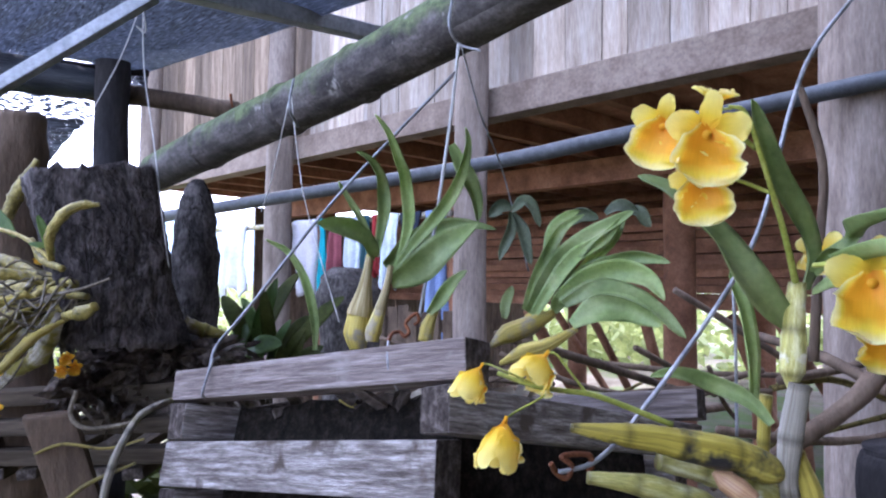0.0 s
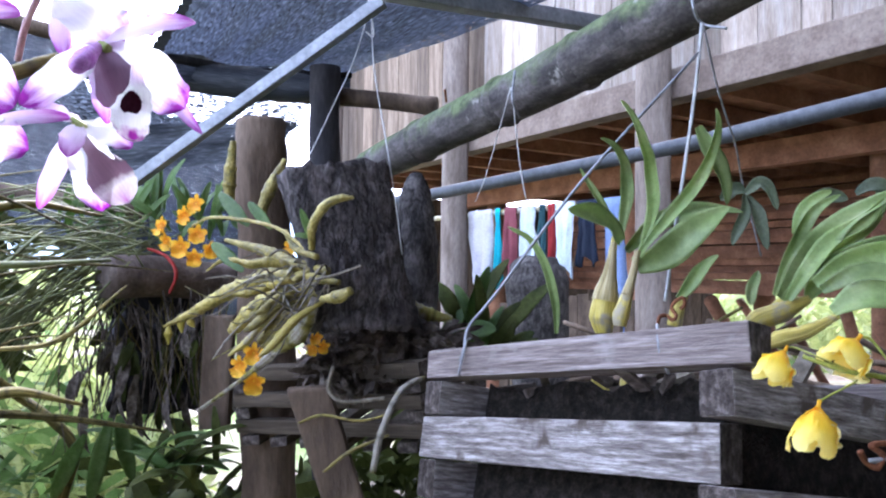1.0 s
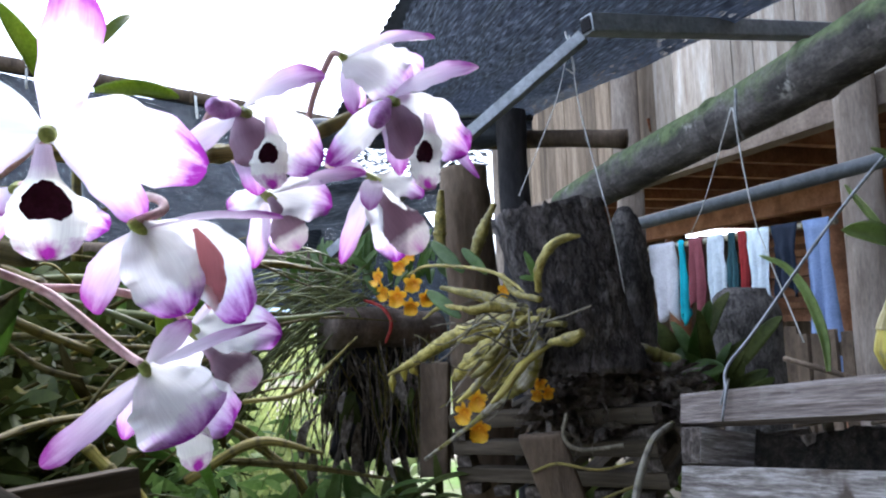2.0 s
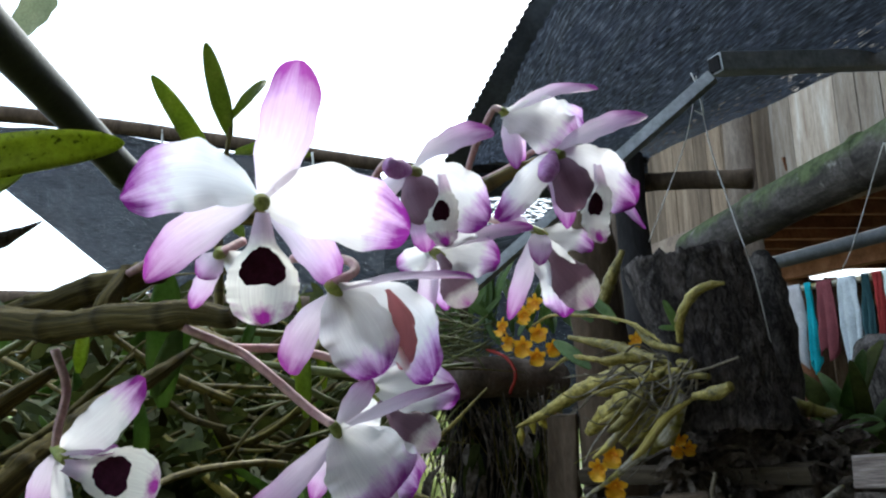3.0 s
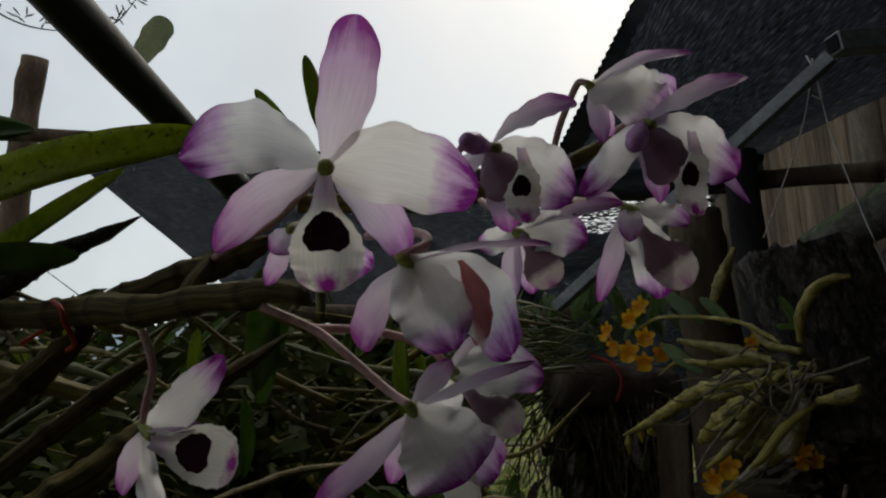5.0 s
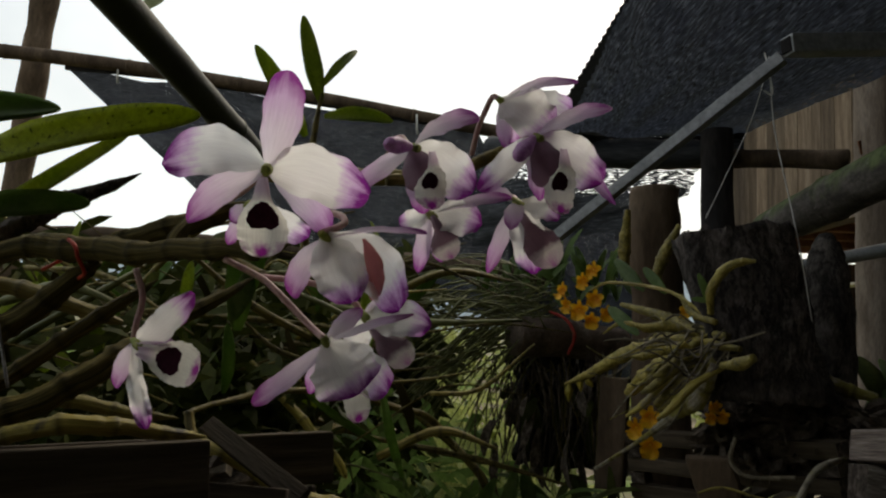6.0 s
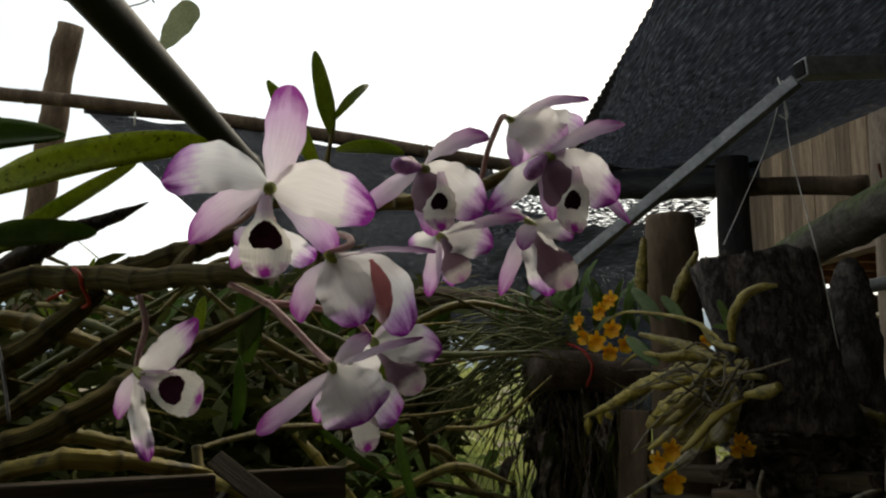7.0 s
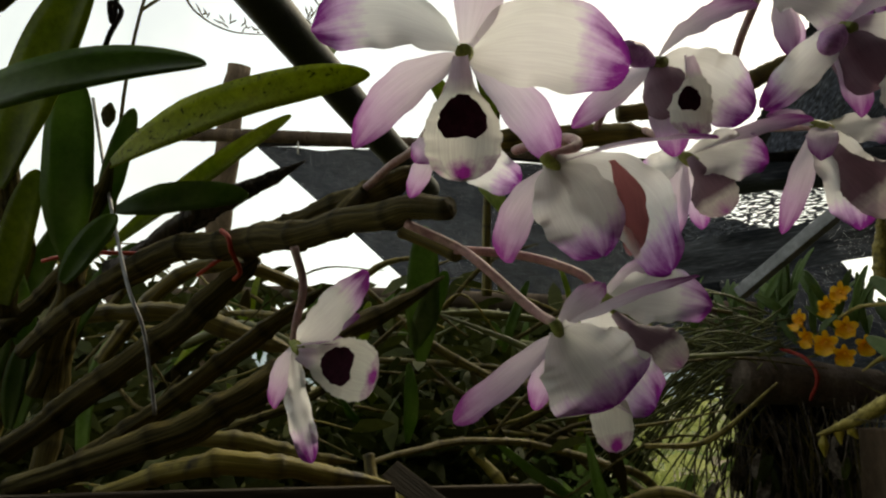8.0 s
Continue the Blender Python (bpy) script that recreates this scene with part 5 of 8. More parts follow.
cane(dendrobium, [(-0.7093, -0.0034, 1.1332), (-0.7057, 0.0144, 1.2052), (-0.6918, 0.0142, 1.2660), (-0.6816, 0.0173, 1.3019)], [0.006, 0.006, 0.005, 0.003], M_GREENCANE, 21)
cane(dendrobium, [(-0.7366, 0.0725, 1.2262), (-0.7018, 0.1068, 1.2840), (-0.6737, 0.1468, 1.2975), (-0.6553, 0.2017, 1.2803)], [0.005, 0.006, 0.0055, 0.004], M_GREENCANE, 22)
FACE = (0.819, -0.527, 0.228)
strap(dendrobium, FACE, M_LEAF, 0.6, (-0.6580, 0.0217, 1.1834), (-0.6595, 0.0330, 1.2508), 0.014, 0.05, 0.2)
strap(dendrobium, FACE, M_LEAF, 0.6, (-0.6701, 0.0263, 1.2231), (-0.6808, 0.0028, 1.2925), 0.018, 0.05, 0.2)
strap(dendrobium, FACE, M_LEAF, 0.6, (-0.6711, 0.0409, 1.2308), (-0.6578, 0.0745, 1.3021), 0.014, 0.08, 0.2)
strap(dendrobium, FACE, M_LEAF, 0.6, (-0.7000, 0.0142, 1.2303), (-0.6789, 0.0346, 1.3190), 0.018, 0.05, 0.2)
strap(dendrobium, FACE, M_LEAF, 0.6, (-0.7000, 0.0055, 1.2016), (-0.6906, 0.0109, 1.2802), 0.020, 0.05, 0.2)
strap(dendrobium, FACE, M_SPOTLEAF, 1.1, (-0.5475, 0.0420, 1.3216), (-0.4453, 0.1361, 1.3582), 0.021, 0.09, 0.15)
strap(dendrobium, FACE, M_OLIVELEAF, 0.8, (-0.5600, 0.0468, 1.2801), (-0.5046, 0.1201, 1.3527), 0.0105, 0.02, 0.3)
strap(dendrobium, FACE, M_OLIVELEAF, 0.8, (-0.5396, -0.0047, 1.2996), (-0.5011, 0.0199, 1.4005), 0.029, 0.03, 0.2)
strap(dendrobium, FACE, M_OLIVELEAF, 0.8, (-0.5693, 0.0054, 1.2480), (-0.5566, 0.0107, 1.3149), 0.017, 0.04, 0.2)
strap(dendrobium, FACE, M_LEAF, 0.8, (-0.5040, -0.0294, 1.3127), (-0.4458, 0.0622, 1.3428), 0.0225, 0.10, 0.2)
strap(dendrobium, FACE, M_LEAF, 0.8, (-0.5440, 0.0467, 1.2974), (-0.5024, 0.1007, 1.3056), 0.0155, 0.07, 0.2)
strap(dendrobium, FACE, M_LEAF, 0.8, (-0.5439, 0.0283, 1.2697), (-0.5346, 0.0195, 1.3600), 0.026, 0.02, 0.12)
strap(dendrobium, FACE, M_LEAF, 0.8, (-0.5596, 0.0427, 1.2929), (-0.5472, 0.0499, 1.3534), 0.0125, 0.02, 0.2)
strap(dendrobium, FACE, M_LEAF, 0.8, (-0.4964, 0.0239, 1.2531), (-0.4909, 0.0406, 1.2839), 0.013, 0.04, 0.2)
strap(dendrobium, FACE, M_LEAF, 0.8, (-0.6368, 0.0167, 1.1847), (-0.6360, 0.0188, 1.2351), 0.012, 0.04, 0.2)
strap(dendrobium, FACE, M_LEAF, 0.8, (-0.5951, 0.2579, 1.2322), (-0.5798, 0.2483, 1.3252), 0.023, 0.03, 0.15)
strap(dendrobium, FACE, M_LEAF, 0.8, (-0.5971, 0.2519, 1.2398), (-0.5764, 0.2649, 1.2947), 0.016, 0.05, 0.15)

# the front flower and its neighbours
V45, V7 = (0.702, -0.658, -0.272), (0.704, -0.692, -0.163)
orchid_flower(dendrobium, (-0.3059, 0.0973, 1.3009), (0.745, -0.559, -0.365), [
    ("dorsal_sepal", (-0.2780, 0.0862, 1.3318), 0.0150, None, -0.02, 0.03, 1.0, 0.58),
    ("petal", (-0.2713, 0.1217, 1.2906), 0.0225, (0.644, -0.615, -0.455), 0.05, -0.10, 0.05),
    ("petal", (-0.3055, 0.0545, 1.2945), 0.0182, (0.850, -0.521, -0.085), 0.06, 0.13, 0.05, 0.60),
    ("lateral_sepal", (-0.3362, 0.0806, 1.2797), 0.0128, (0.738, -0.674, 0.016), 0.03, 0.07),
    ("lateral_sepal", (-0.3124, 0.1346, 1.2800), 0.0128, (0.738, -0.674, 0.016), 0.03, -0.05),
], (-0.3051, 0.0975, 1.2657), ((-0.3742, 0.1243, 1.3020), (-0.3987, 0.1248, 1.2987), (-0.4185, 0.1238, 1.2937)), 0.3, 0.0198, (0.726, -0.650, -0.225), True, None, (-0.3003, 0.0931, 1.2960))
orchid_flower(dendrobium, (-0.3282, 0.1963, 1.3348), (0.932, -0.108, -0.345), [
    ("dorsal_sepal", (-0.2951, 0.2109, 1.3482), 0.0165, (0.447, -0.619, 0.646), 0.10),
    ("petal", (-0.3047, 0.2186, 1.3120), 0.0260, (0.839, -0.513, -0.180), 0.06),
    ("rolled_petal", (-0.3198, 0.1709, 1.3295), 0.0090, (0.511, -0.709, 0.486), 0.22),
    ("lateral_sepal", (-0.3299, 0.2083, 1.3012), 0.0150, (0.839, -0.513, -0.180), 0.05),
    ("lateral_sepal", (-0.3456, 0.1712, 1.3091), 0.0100, (0.845, -0.535, 0.005), 0.05),
    ("lip_tube", (-0.3169, 0.1936, 1.3117), 0.0180, (0.513, -0.856, -0.063), 0.10),
], (-0.3131, 0.1963, 1.3002), ((-0.3452, 0.2006, 1.3428), (-0.3755, 0.2128, 1.3270)), 1.1, 0.0205, (0.980, -0.064, -0.190), True, None, (-0.3124, 0.1913, 1.3286), 0.82)
orchid_flower(dendrobium, (-0.2840, 0.2427, 1.3438), (0.905, -0.141, -0.401), [
    ("dorsal_sepal", (-0.2440, 0.2536, 1.3545), 0.0145, (0.447, -0.619, 0.646), 0.06),
    ("petal", (-0.2571, 0.2661, 1.3200), 0.0250, (0.850, -0.521, -0.085), 0.07),
    ("rolled_petal", (-0.2763, 0.2186, 1.3264), 0.0090, (0.511, -0.709, 0.486), 0.20),
    ("petal", (-0.2985, 0.2162, 1.3119), 0.0135, (0.796, -0.600, -0.082), 0.04),
    ("lateral_sepal", (-0.2598, 0.2848, 1.3120), 0.0110, (0.658, -0.574, 0.487), 0.05),
    ("lateral_sepal", (-0.2799, 0.2433, 1.3091), 0.0120, (0.785, -0.594, -0.178), 0.05),
    ("lip_tube", (-0.2706, 0.2409, 1.3166), 0.0190, (0.513, -0.856, -0.063), 0.10),
], (-0.2662, 0.2401, 1.3006), ((-0.3006, 0.2593, 1.3528), (-0.3207, 0.2628, 1.3477), (-0.3366, 0.2626, 1.3439)), 2.2, 0.0215, (0.969, -0.143, -0.200), True, None, (-0.2652, 0.2369, 1.3330), 0.82)
orchid_flower(dendrobium, (-0.3067, 0.2424, 1.3671), (0.112, 0.906, -0.409), [
    ("dorsal_sepal", (-0.2662, 0.2558, 1.3731), 0.0110, (0.604, -0.518, 0.606), 0.10),
    ("petal", (-0.2775, 0.2493, 1.3448), 0.0270, (0.798, -0.601, -0.035), 0.16),
    ("petal", (-0.2829, 0.2790, 1.3621), 0.0200, (0.784, -0.558, 0.273), 0.12),
    ("lateral_sepal", (-0.3027, 0.2426, 1.3402), 0.0090, (0.576, -0.801, -0.164), 0.08),
    ("lateral_sepal", (-0.3089, 0.2576, 1.3465), 0.0100, (0.576, -0.801, -0.164), 0.08),
], None, ((-0.3112, 0.2393, 1.3701), (-0.3176, 0.2411, 1.3642), (-0.3269, 0.2454, 1.3553), (-0.3381, 0.2534, 1.3439)), 3.3)
orchid_flower(dendrobium, (-0.2929, 0.2415, 1.3091), (0.783, 0.117, -0.611), [
    ("petal", (-0.2863, 0.2489, 1.2717), 0.0190, (0.785, -0.594, -0.178), 0.08),
    ("petal", (-0.2709, 0.2478, 1.2992), 0.0140, (0.762, -0.542, 0.353), 0.08),
    ("lateral_sepal", (-0.3058, 0.2342, 1.2715), 0.0085, (0.576, -0.801, -0.164), 0.06),
    ("lateral_sepal", (-0.2866, 0.2278, 1.2924), 0.0100, (0.600, -0.777, 0.191), 0.10),
    ("dorsal_sepal", (-0.3078, 0.2320, 1.3159), 0.0090, (0.604, -0.518, 0.606), 0.05),
], (-0.2729, 0.2494, 1.2755), ((-0.3031, 0.2497, 1.3145), (-0.3289, 0.2566, 1.3229)), 4.4, 0.0190, (-0.011, 0.735, -0.678), False, M_LIPBACK, (-0.2896, 0.2374, 1.3054))
orchid_flower(dendrobium, (-0.3288, 0.2124, 1.3015), (0.783, 0.117, -0.611), [
    ("petal", (-0.3040, 0.2260, 1.2960), 0.0200, (0.799, -0.586, 0.137), 0.10),
    ("dorsal_sepal", (-0.2922, 0.2355, 1.3108), 0.0085, (0.604, -0.518, 0.606), 0.05),
    ("lateral_sepal", (-0.3372, 0.2132, 1.2706), 0.0090, (0.722, -0.670, -0.175), 0.05),
    ("lateral_sepal", (-0.3357, 0.2300, 1.2779), 0.0090, (0.722, -0.670, -0.175), 0.05),
    ("petal", (-0.3412, 0.2017, 1.2956), 0.0110, (0.722, -0.670, -0.175), 0.05),
], (-0.3123, 0.2128, 1.2771), ((-0.3361, 0.2170, 1.3084), (-0.3555, 0.2210, 1.3222)), 5.2, 0.0160, (0.035, 0.771, -0.636), False, M_LIPBACK, (-0.3233, 0.2069, 1.2997))
orchid_flower(dendrobium, (-0.3094, 0.1306, 1.2774), (0.035, 0.771, -0.636), [
    ("lateral_sepal", (-0.3294, 0.1288, 1.2522), 0.0112, (0.499, -0.853, -0.156), 0.07, 0.05, 0.9, 0.62),
    ("petal", (-0.2975, 0.1378, 1.2502), 0.0225, (0.768, -0.639, -0.033), 0.05),
    ("petal", (-0.2956, 0.1633, 1.2487), 0.0225, (0.825, -0.562, 0.054), 0.12, -0.10),
    ("dorsal_sepal", (-0.2717, 0.1546, 1.2800), 0.0075, (0.420, -0.337, 0.843), 0.05),
], None, ((-0.3081, 0.1383, 1.2843), (-0.3125, 0.1409, 1.2886), (-0.3229, 0.1409, 1.2912), (-0.3413, 0.1418, 1.2930)), 6.3)
fl = orchid_flower(dendrobium, (-0.3227, 0.1450, 1.2317), (0.073, 0.581, -0.811), [
    ("lateral_sepal", (-0.3419, 0.1205, 1.2041), 0.0098, (0.446, -0.865, 0.231), 0.06, -0.05, 0.95, 0.66),
    ("dorsal_sepal", (-0.2861, 0.1630, 1.2463), 0.0075, (0.371, -0.407, 0.835), 0.02),
    ("petal", (-0.3048, 0.1494, 1.2107), 0.0300, (0.680, -0.687, 0.256), 0.03, 0.0, 0.10, 0.74),
    ("petal", (-0.3095, 0.1708, 1.2102), 0.0200, (0.856, -0.451, 0.250), 0.10),
    ("lateral_sepal", (-0.3380, 0.1480, 1.2082), 0.0080, (0.636, -0.771, 0.030), 0.04),
    ("lateral_sepal", (-0.3253, 0.1658, 1.2488), 0.0085, (0.636, -0.771, 0.030), 0.04),
], (-0.3117, 0.1571, 1.1977), ((-0.3334, 0.1424, 1.2396), (-0.3487, 0.1334, 1.2548), (-0.3579, 0.1297, 1.2613), (-0.3690, 0.1165, 1.2692)), 7.4, 0.0120, (0.636, -0.769, -0.067), False, None, (-0.3160, 0.1552, 1.2236))
orchid_flower(dendrobium, (-0.3338, 0.1754, 1.2451), (0.673, 0.281, -0.684), [
    ("petal", (-0.3042, 0.1918, 1.2417), 0.0190, (0.725, -0.600, 0.338), 0.10),
    ("petal", (-0.3425, 0.1762, 1.2225), 0.0130, (0.708, -0.705, 0.034), 0.05),
    ("lateral_sepal", (-0.3243, 0.1925, 1.2626), 0.0070, (0.619, -0.636, 0.461), 0.03),
], (-0.3112, 0.1860, 1.2239), ((-0.3414, 0.1698, 1.2546), (-0.3542, 0.1553, 1.2607), (-0.3668, 0.1350, 1.2621)), 8.1, 0.0170, (-0.004, 0.637, -0.770), False, M_LIPBACK, (-0.3291, 0.1752, 1.2419))
orchid_flower(dendrobium, (-0.4081, 0.0952, 1.2277), (0.908, 0.058, -0.415), [
    ("petal", (-0.3762, 0.1070, 1.2520), 0.0150, (0.481, -0.877, 0.023), 0.08, 0.10),
    ("petal", (-0.3990, 0.1000, 1.1875), 0.0088, (0.881, -0.470, -0.052), 0.03, 0.04, 0.30, 0.70),
    ("lateral_sepal", (-0.4193, 0.0920, 1.2052), 0.0090, (0.558, -0.827, -0.069), 0.04),
    ("lateral_sepal", (-0.3985, 0.1151, 1.2399), 0.0080, (0.646, -0.660, 0.384), 0.04),
    ("dorsal_sepal", (-0.3824, 0.1010, 1.2280), 0.0090, (0.371, -0.407, 0.835), 0.04),
], (-0.3680, 0.1097, 1.2168), ((-0.4093, 0.0949, 1.2363), (-0.4058, 0.0953, 1.2496), (-0.4068, 0.0911, 1.2634)), 9.1, 0.0205, (0.788, -0.613, -0.060), True, None, (-0.4005, 0.0951, 1.2243))
orchid_flower(dendrobium, (-0.3467, 0.1148, 1.2927), (-0.556, 0.790, 0.259), [
    ("lateral_sepal", (-0.3571, 0.1111, 1.2748), 0.0070, V45, 0.04),
    ("lateral_sepal", (-0.3484, 0.1076, 1.2837), 0.0090, V45, 0.04),
    ("petal", (-0.3426, 0.1451, 1.2816), 0.0140, V45, 0.05),
], None, ((-0.3479, 0.1249, 1.2982),), 9.9)
# the red inside of one lip, seen between two petals
part("lip", petal((-0.2959, 0.1404, 1.2775), (-0.2973, 0.1488, 1.2518), 0.0078, (0.796, -0.600, -0.082), 0.5, 0.04, 0.3, 0.12, 0.8, sway=-0.10), M_LIPRED, [o for o in dendrobium.children if o.name.startswith("flower")][6], "dusky red underside of the lip")
tie = part("plastic_tie", tube([(-0.4754, 0.0821, 1.2801), (-0.4692, 0.0837, 1.2763), (-0.4684, 0.0855, 1.2701), (-0.4736, 0.0914, 1.2627), (-0.4824, 0.0917, 1.2599)], 0.0011, seg=6, n=8), M_RED)
tagged(tie, "red plastic twine tied round an orchid cane", "tie")
for k, pts in enumerate(([(-0.6015, 0.0203, 1.2760), (-0.5776, 0.0383, 1.2792), (-0.5396, 0.0709, 1.2772)], [(-0.5166, 0.0833, 1.2648), (-0.5004, 0.0880, 1.2705), (-0.4865, 0.0906, 1.2715)])):
    tagged(part("plastic_tie", tube(pts, 0.0011, seg=6, n=8, rough=0.4), M_RED), "red plastic twine lying along an orchid cane", "tie")

tagged(part("dry_leaf", petal((-0.5795, 0.0419, 1.3654), (-0.5826, 0.0420, 1.3517), 0.0075, (0.981, -0.181, -0.076), 0.5, 0.15, 0.35, 0.14, 0.3), M_PALECANE), "small curled dry brown leaf caught on a wire", "leaf")
# ---- second basket, under the purple orchid ----
B2 = Vector((-0.4404, 0.1358, 1.1740))
basket("slat_basket", B2, Vector((-0.4776, 0.0136, 1.1717)) - B2, (-0.505, 0.858, -0.094), 0.27, 0.20, (0.040, 0.026, 0.026), 0.024, "dark wooden slat basket holding the purple orchid", M_DARKSLAT)

for name, a, b, c, d, label in (
    ("thin_board", (-0.5433, 0.2057, 1.1592), (-0.4379, 0.2163, 1.1262), (-0.050, 0.713, 0.699), 0.013, "narrow olive-brown board lying slantwise in the basket"),
    ("thin_board", (-0.4833, 0.1563, 1.1296), (-0.4345, 0.2055, 1.1260), (-0.260, 0.179, 0.949), 0.014, "narrow brown board lying across the basket")):
    x, y = Vector(b) - Vector(a), Vector(c) * d
    tagged(block(name, a, x, y, x.cross(y).normalized() * 0.006, M_DARKSLAT, None, 0.0008, 0.001), label, "board")

# ---- golden orchid in the near basket ----
golden = thing("golden_orchid", (0.1726, 0.3786, 1.1427), "orchid with yellow canes, grey-green leaves and golden flowers", "orchid")
cane(golden, [(0.0580, 0.3548, 1.1811), (0.0889, 0.3575, 1.1769), (0.1297, 0.3636, 1.1691), (0.1731, 0.3730, 1.1542)], [0.0022, 0.0062, 0.0085, 0.0085], M_YELLOWCANE, 23, 0.14)
cane(golden, [(0.1067, 0.3766, 1.1608), (0.1345, 0.3773, 1.1553), (0.1631, 0.3834, 1.1440), (0.1924, 0.3896, 1.1280)], [0.005, 0.0078, 0.0075, 0.006], M_NEWCANE, 24, 0.14)
cane(golden, [(0.0665, 0.3562, 1.1570), (0.0970, 0.3569, 1.1526), (0.1377, 0.3632, 1.1397)], [0.003, 0.006, 0.006], M_NEWCANE, 25, 0.14)
cane(golden, [(0.1788, 0.3751, 1.2536), (0.1761, 0.3745, 1.2243), (0.1740, 0.3738, 1.1984)], [0.0042, 0.0060, 0.0064], M_NEWCANE, 26, 0.14)
cane(golden, [(0.1754, 0.3676, 1.2021), (0.1714, 0.3688, 1.1764), (0.1702, 0.3700, 1.1535), (0.1738, 0.3693, 1.1286)], [0.0050, 0.0060, 0.0046, 0.0042], M_PALECANE, 27, 0.14)
part("new_shoot", tube([(0.1305, 0.3644, 1.1583), (0.1357, 0.3616, 1.1550), (0.1416, 0.3582, 1.1509), (0.1474, 0.3547, 1.1469)], [0.0012, 0.0058, 0.0060, 0.004], seg=14, n=8, rough=0.04), M_SHOOT, golden, "pinkish young shoot")
cane(golden, [(0.1841, 0.4266, 1.1880), (0.1829, 0.4272, 1.1743), (0.1826, 0.4289, 1.1412)], 0.0036, M_YELLOWCANE, 28, 0.14)
cane(golden, [(0.1782, 0.3775, 1.1660), (0.1843, 0.3786, 1.1457), (0.1904, 0.3798, 1.1225)], [0.004, 0.007, 0.007], M_YELLOWCANE, 29, 0.14)
cane(golden, [(0.3147, 0.5064, 1.2320), (0.2877, 0.5086, 1.1805), (0.2368, 0.5098, 1.1404), (0.2094, 0.5102, 1.1244)], [0.0065, 0.0070, 0.0060, 0.005], M_POST, 30, 0.14)
blade(golden, (0.103, -0.940, 0.324), M_LEAFB, 0.35, [(0.1793, 0.3793, 1.2305), (0.1657, 0.3749, 1.2399), (0.1507, 0.3705, 1.2555), (0.1405, 0.3791, 1.2739), (0.1293, 0.3872, 1.2884), (0.117, 0.3946, 1.3033), (0.1031, 0.4023, 1.3128)], 0.0206, 0.25)
blade(golden, (0.103, -0.940, 0.324), M_LEAFB, 0.35, [(0.187, 0.3872, 1.2501), (0.1894, 0.3856, 1.2673), (0.1794, 0.3779, 1.2877), (0.1646, 0.3705, 1.3112), (0.153, 0.3603, 1.3324), (0.1472, 0.3543, 1.3441)], 0.0122, 0.5)
blade(golden, (0.103, -0.940, 0.324), M_LEAFB, 0.35, [(0.1874, 0.3758, 1.2589), (0.1922, 0.3614, 1.2729), (0.1935, 0.3373, 1.28), (0.1916, 0.303, 1.2833)], 0.0113, 0.4)
blade(golden, (0.103, -0.940, 0.324), M_LEAFB, 0.35, [(0.1829, 0.367, 1.2501), (0.185, 0.3431, 1.261), (0.1873, 0.3129, 1.2656), (0.1875, 0.2833, 1.2639)], 0.0136, 0.4)
blade(golden, (0.103, -0.940, 0.324), M_LEAFB, 0.35, [(0.1743, 0.3972, 1.176), (0.1636, 0.4038, 1.1889), (0.1475, 0.411, 1.1958), (0.1269, 0.408, 1.2013), (0.1111, 0.4072, 1.2002)], 0.0097, 0.3)
blade(golden, (0.103, -0.940, 0.324), M_LEAFB, 0.35, [(0.1889, 0.4574, 1.1787), (0.1874, 0.4618, 1.2101), (0.1851, 0.4644, 1.2394), (0.179, 0.4667, 1.2612)], 0.0126, 0.4)
part("flower_stem", tube([(0.1282, 0.3341, 1.3354), (0.1366, 0.3354, 1.3326), (0.1448, 0.3394, 1.3147), (0.1539, 0.3456, 1.2939), (0.1642, 0.3567, 1.2757), (0.1767, 0.3731, 1.2535)], [0.0009, 0.0011, 0.0013, 0.0014, 0.0016, 0.0018], seg=7, n=8), M_STEM, golden)
part("flower_stem", tube([(0.0217, 0.3509, 1.2077), (0.0380, 0.3495, 1.2021), (0.0547, 0.3519, 1.1993), (0.0714, 0.3533, 1.1966), (0.1083, 0.3575, 1.1827)], [0.0011, 0.0012, 0.0013, 0.0014, 0.0015], seg=7, n=8), M_STEM, golden)
yellow_flower(golden, (0.1172, 0.3346, 1.3221), (-0.079, -0.954, -0.291), (0.039, -0.050, 0.998), 0.0205, ((0.1318, 0.3437, 1.3263), (0.1442, 0.3414, 1.3164)), 0.4, 0.25, 1.25)
yellow_flower(golden, (0.1005, 0.3431, 1.3281), (-0.442, -0.802, -0.402), (0.306, -0.043, 0.951), 0.0165, ((0.1171, 0.3482, 1.3314), (0.1359, 0.3404, 1.3338)), 1.4, 0.35, 1.3)
yellow_flower(golden, (0.1184, 0.3447, 1.3022), (-0.177, -0.857, -0.484), (-0.108, -0.150, 0.983), 0.0165, ((0.1340, 0.3498, 1.3040), (0.1530, 0.3465, 1.2962)), 2.4, 0.4, 1.3)
yellow_flower(golden, (0.1240, 0.3430, 1.3376), (0.105, -0.376, 0.921), (-0.244, 0.522, 0.817), 0.0125, ((0.1311, 0.3382, 1.3354),), 3.4, 0.6, 0.8)
yellow_flower(golden, (0.1919, 0.3332, 1.2535), (-0.225, -0.963, -0.148), (0.088, -0.049, 0.995), 0.0225, ((0.1869, 0.3528, 1.2618), (0.1834, 0.3677, 1.2622)), 4.4, 0.2, 1.3)
yellow_flower(golden, (0.2139, 0.3649, 1.2270), (-0.074, -0.906, -0.417), (0.088, -0.049, 0.995), 0.015, (), 5.4, 0.3, 1.2)
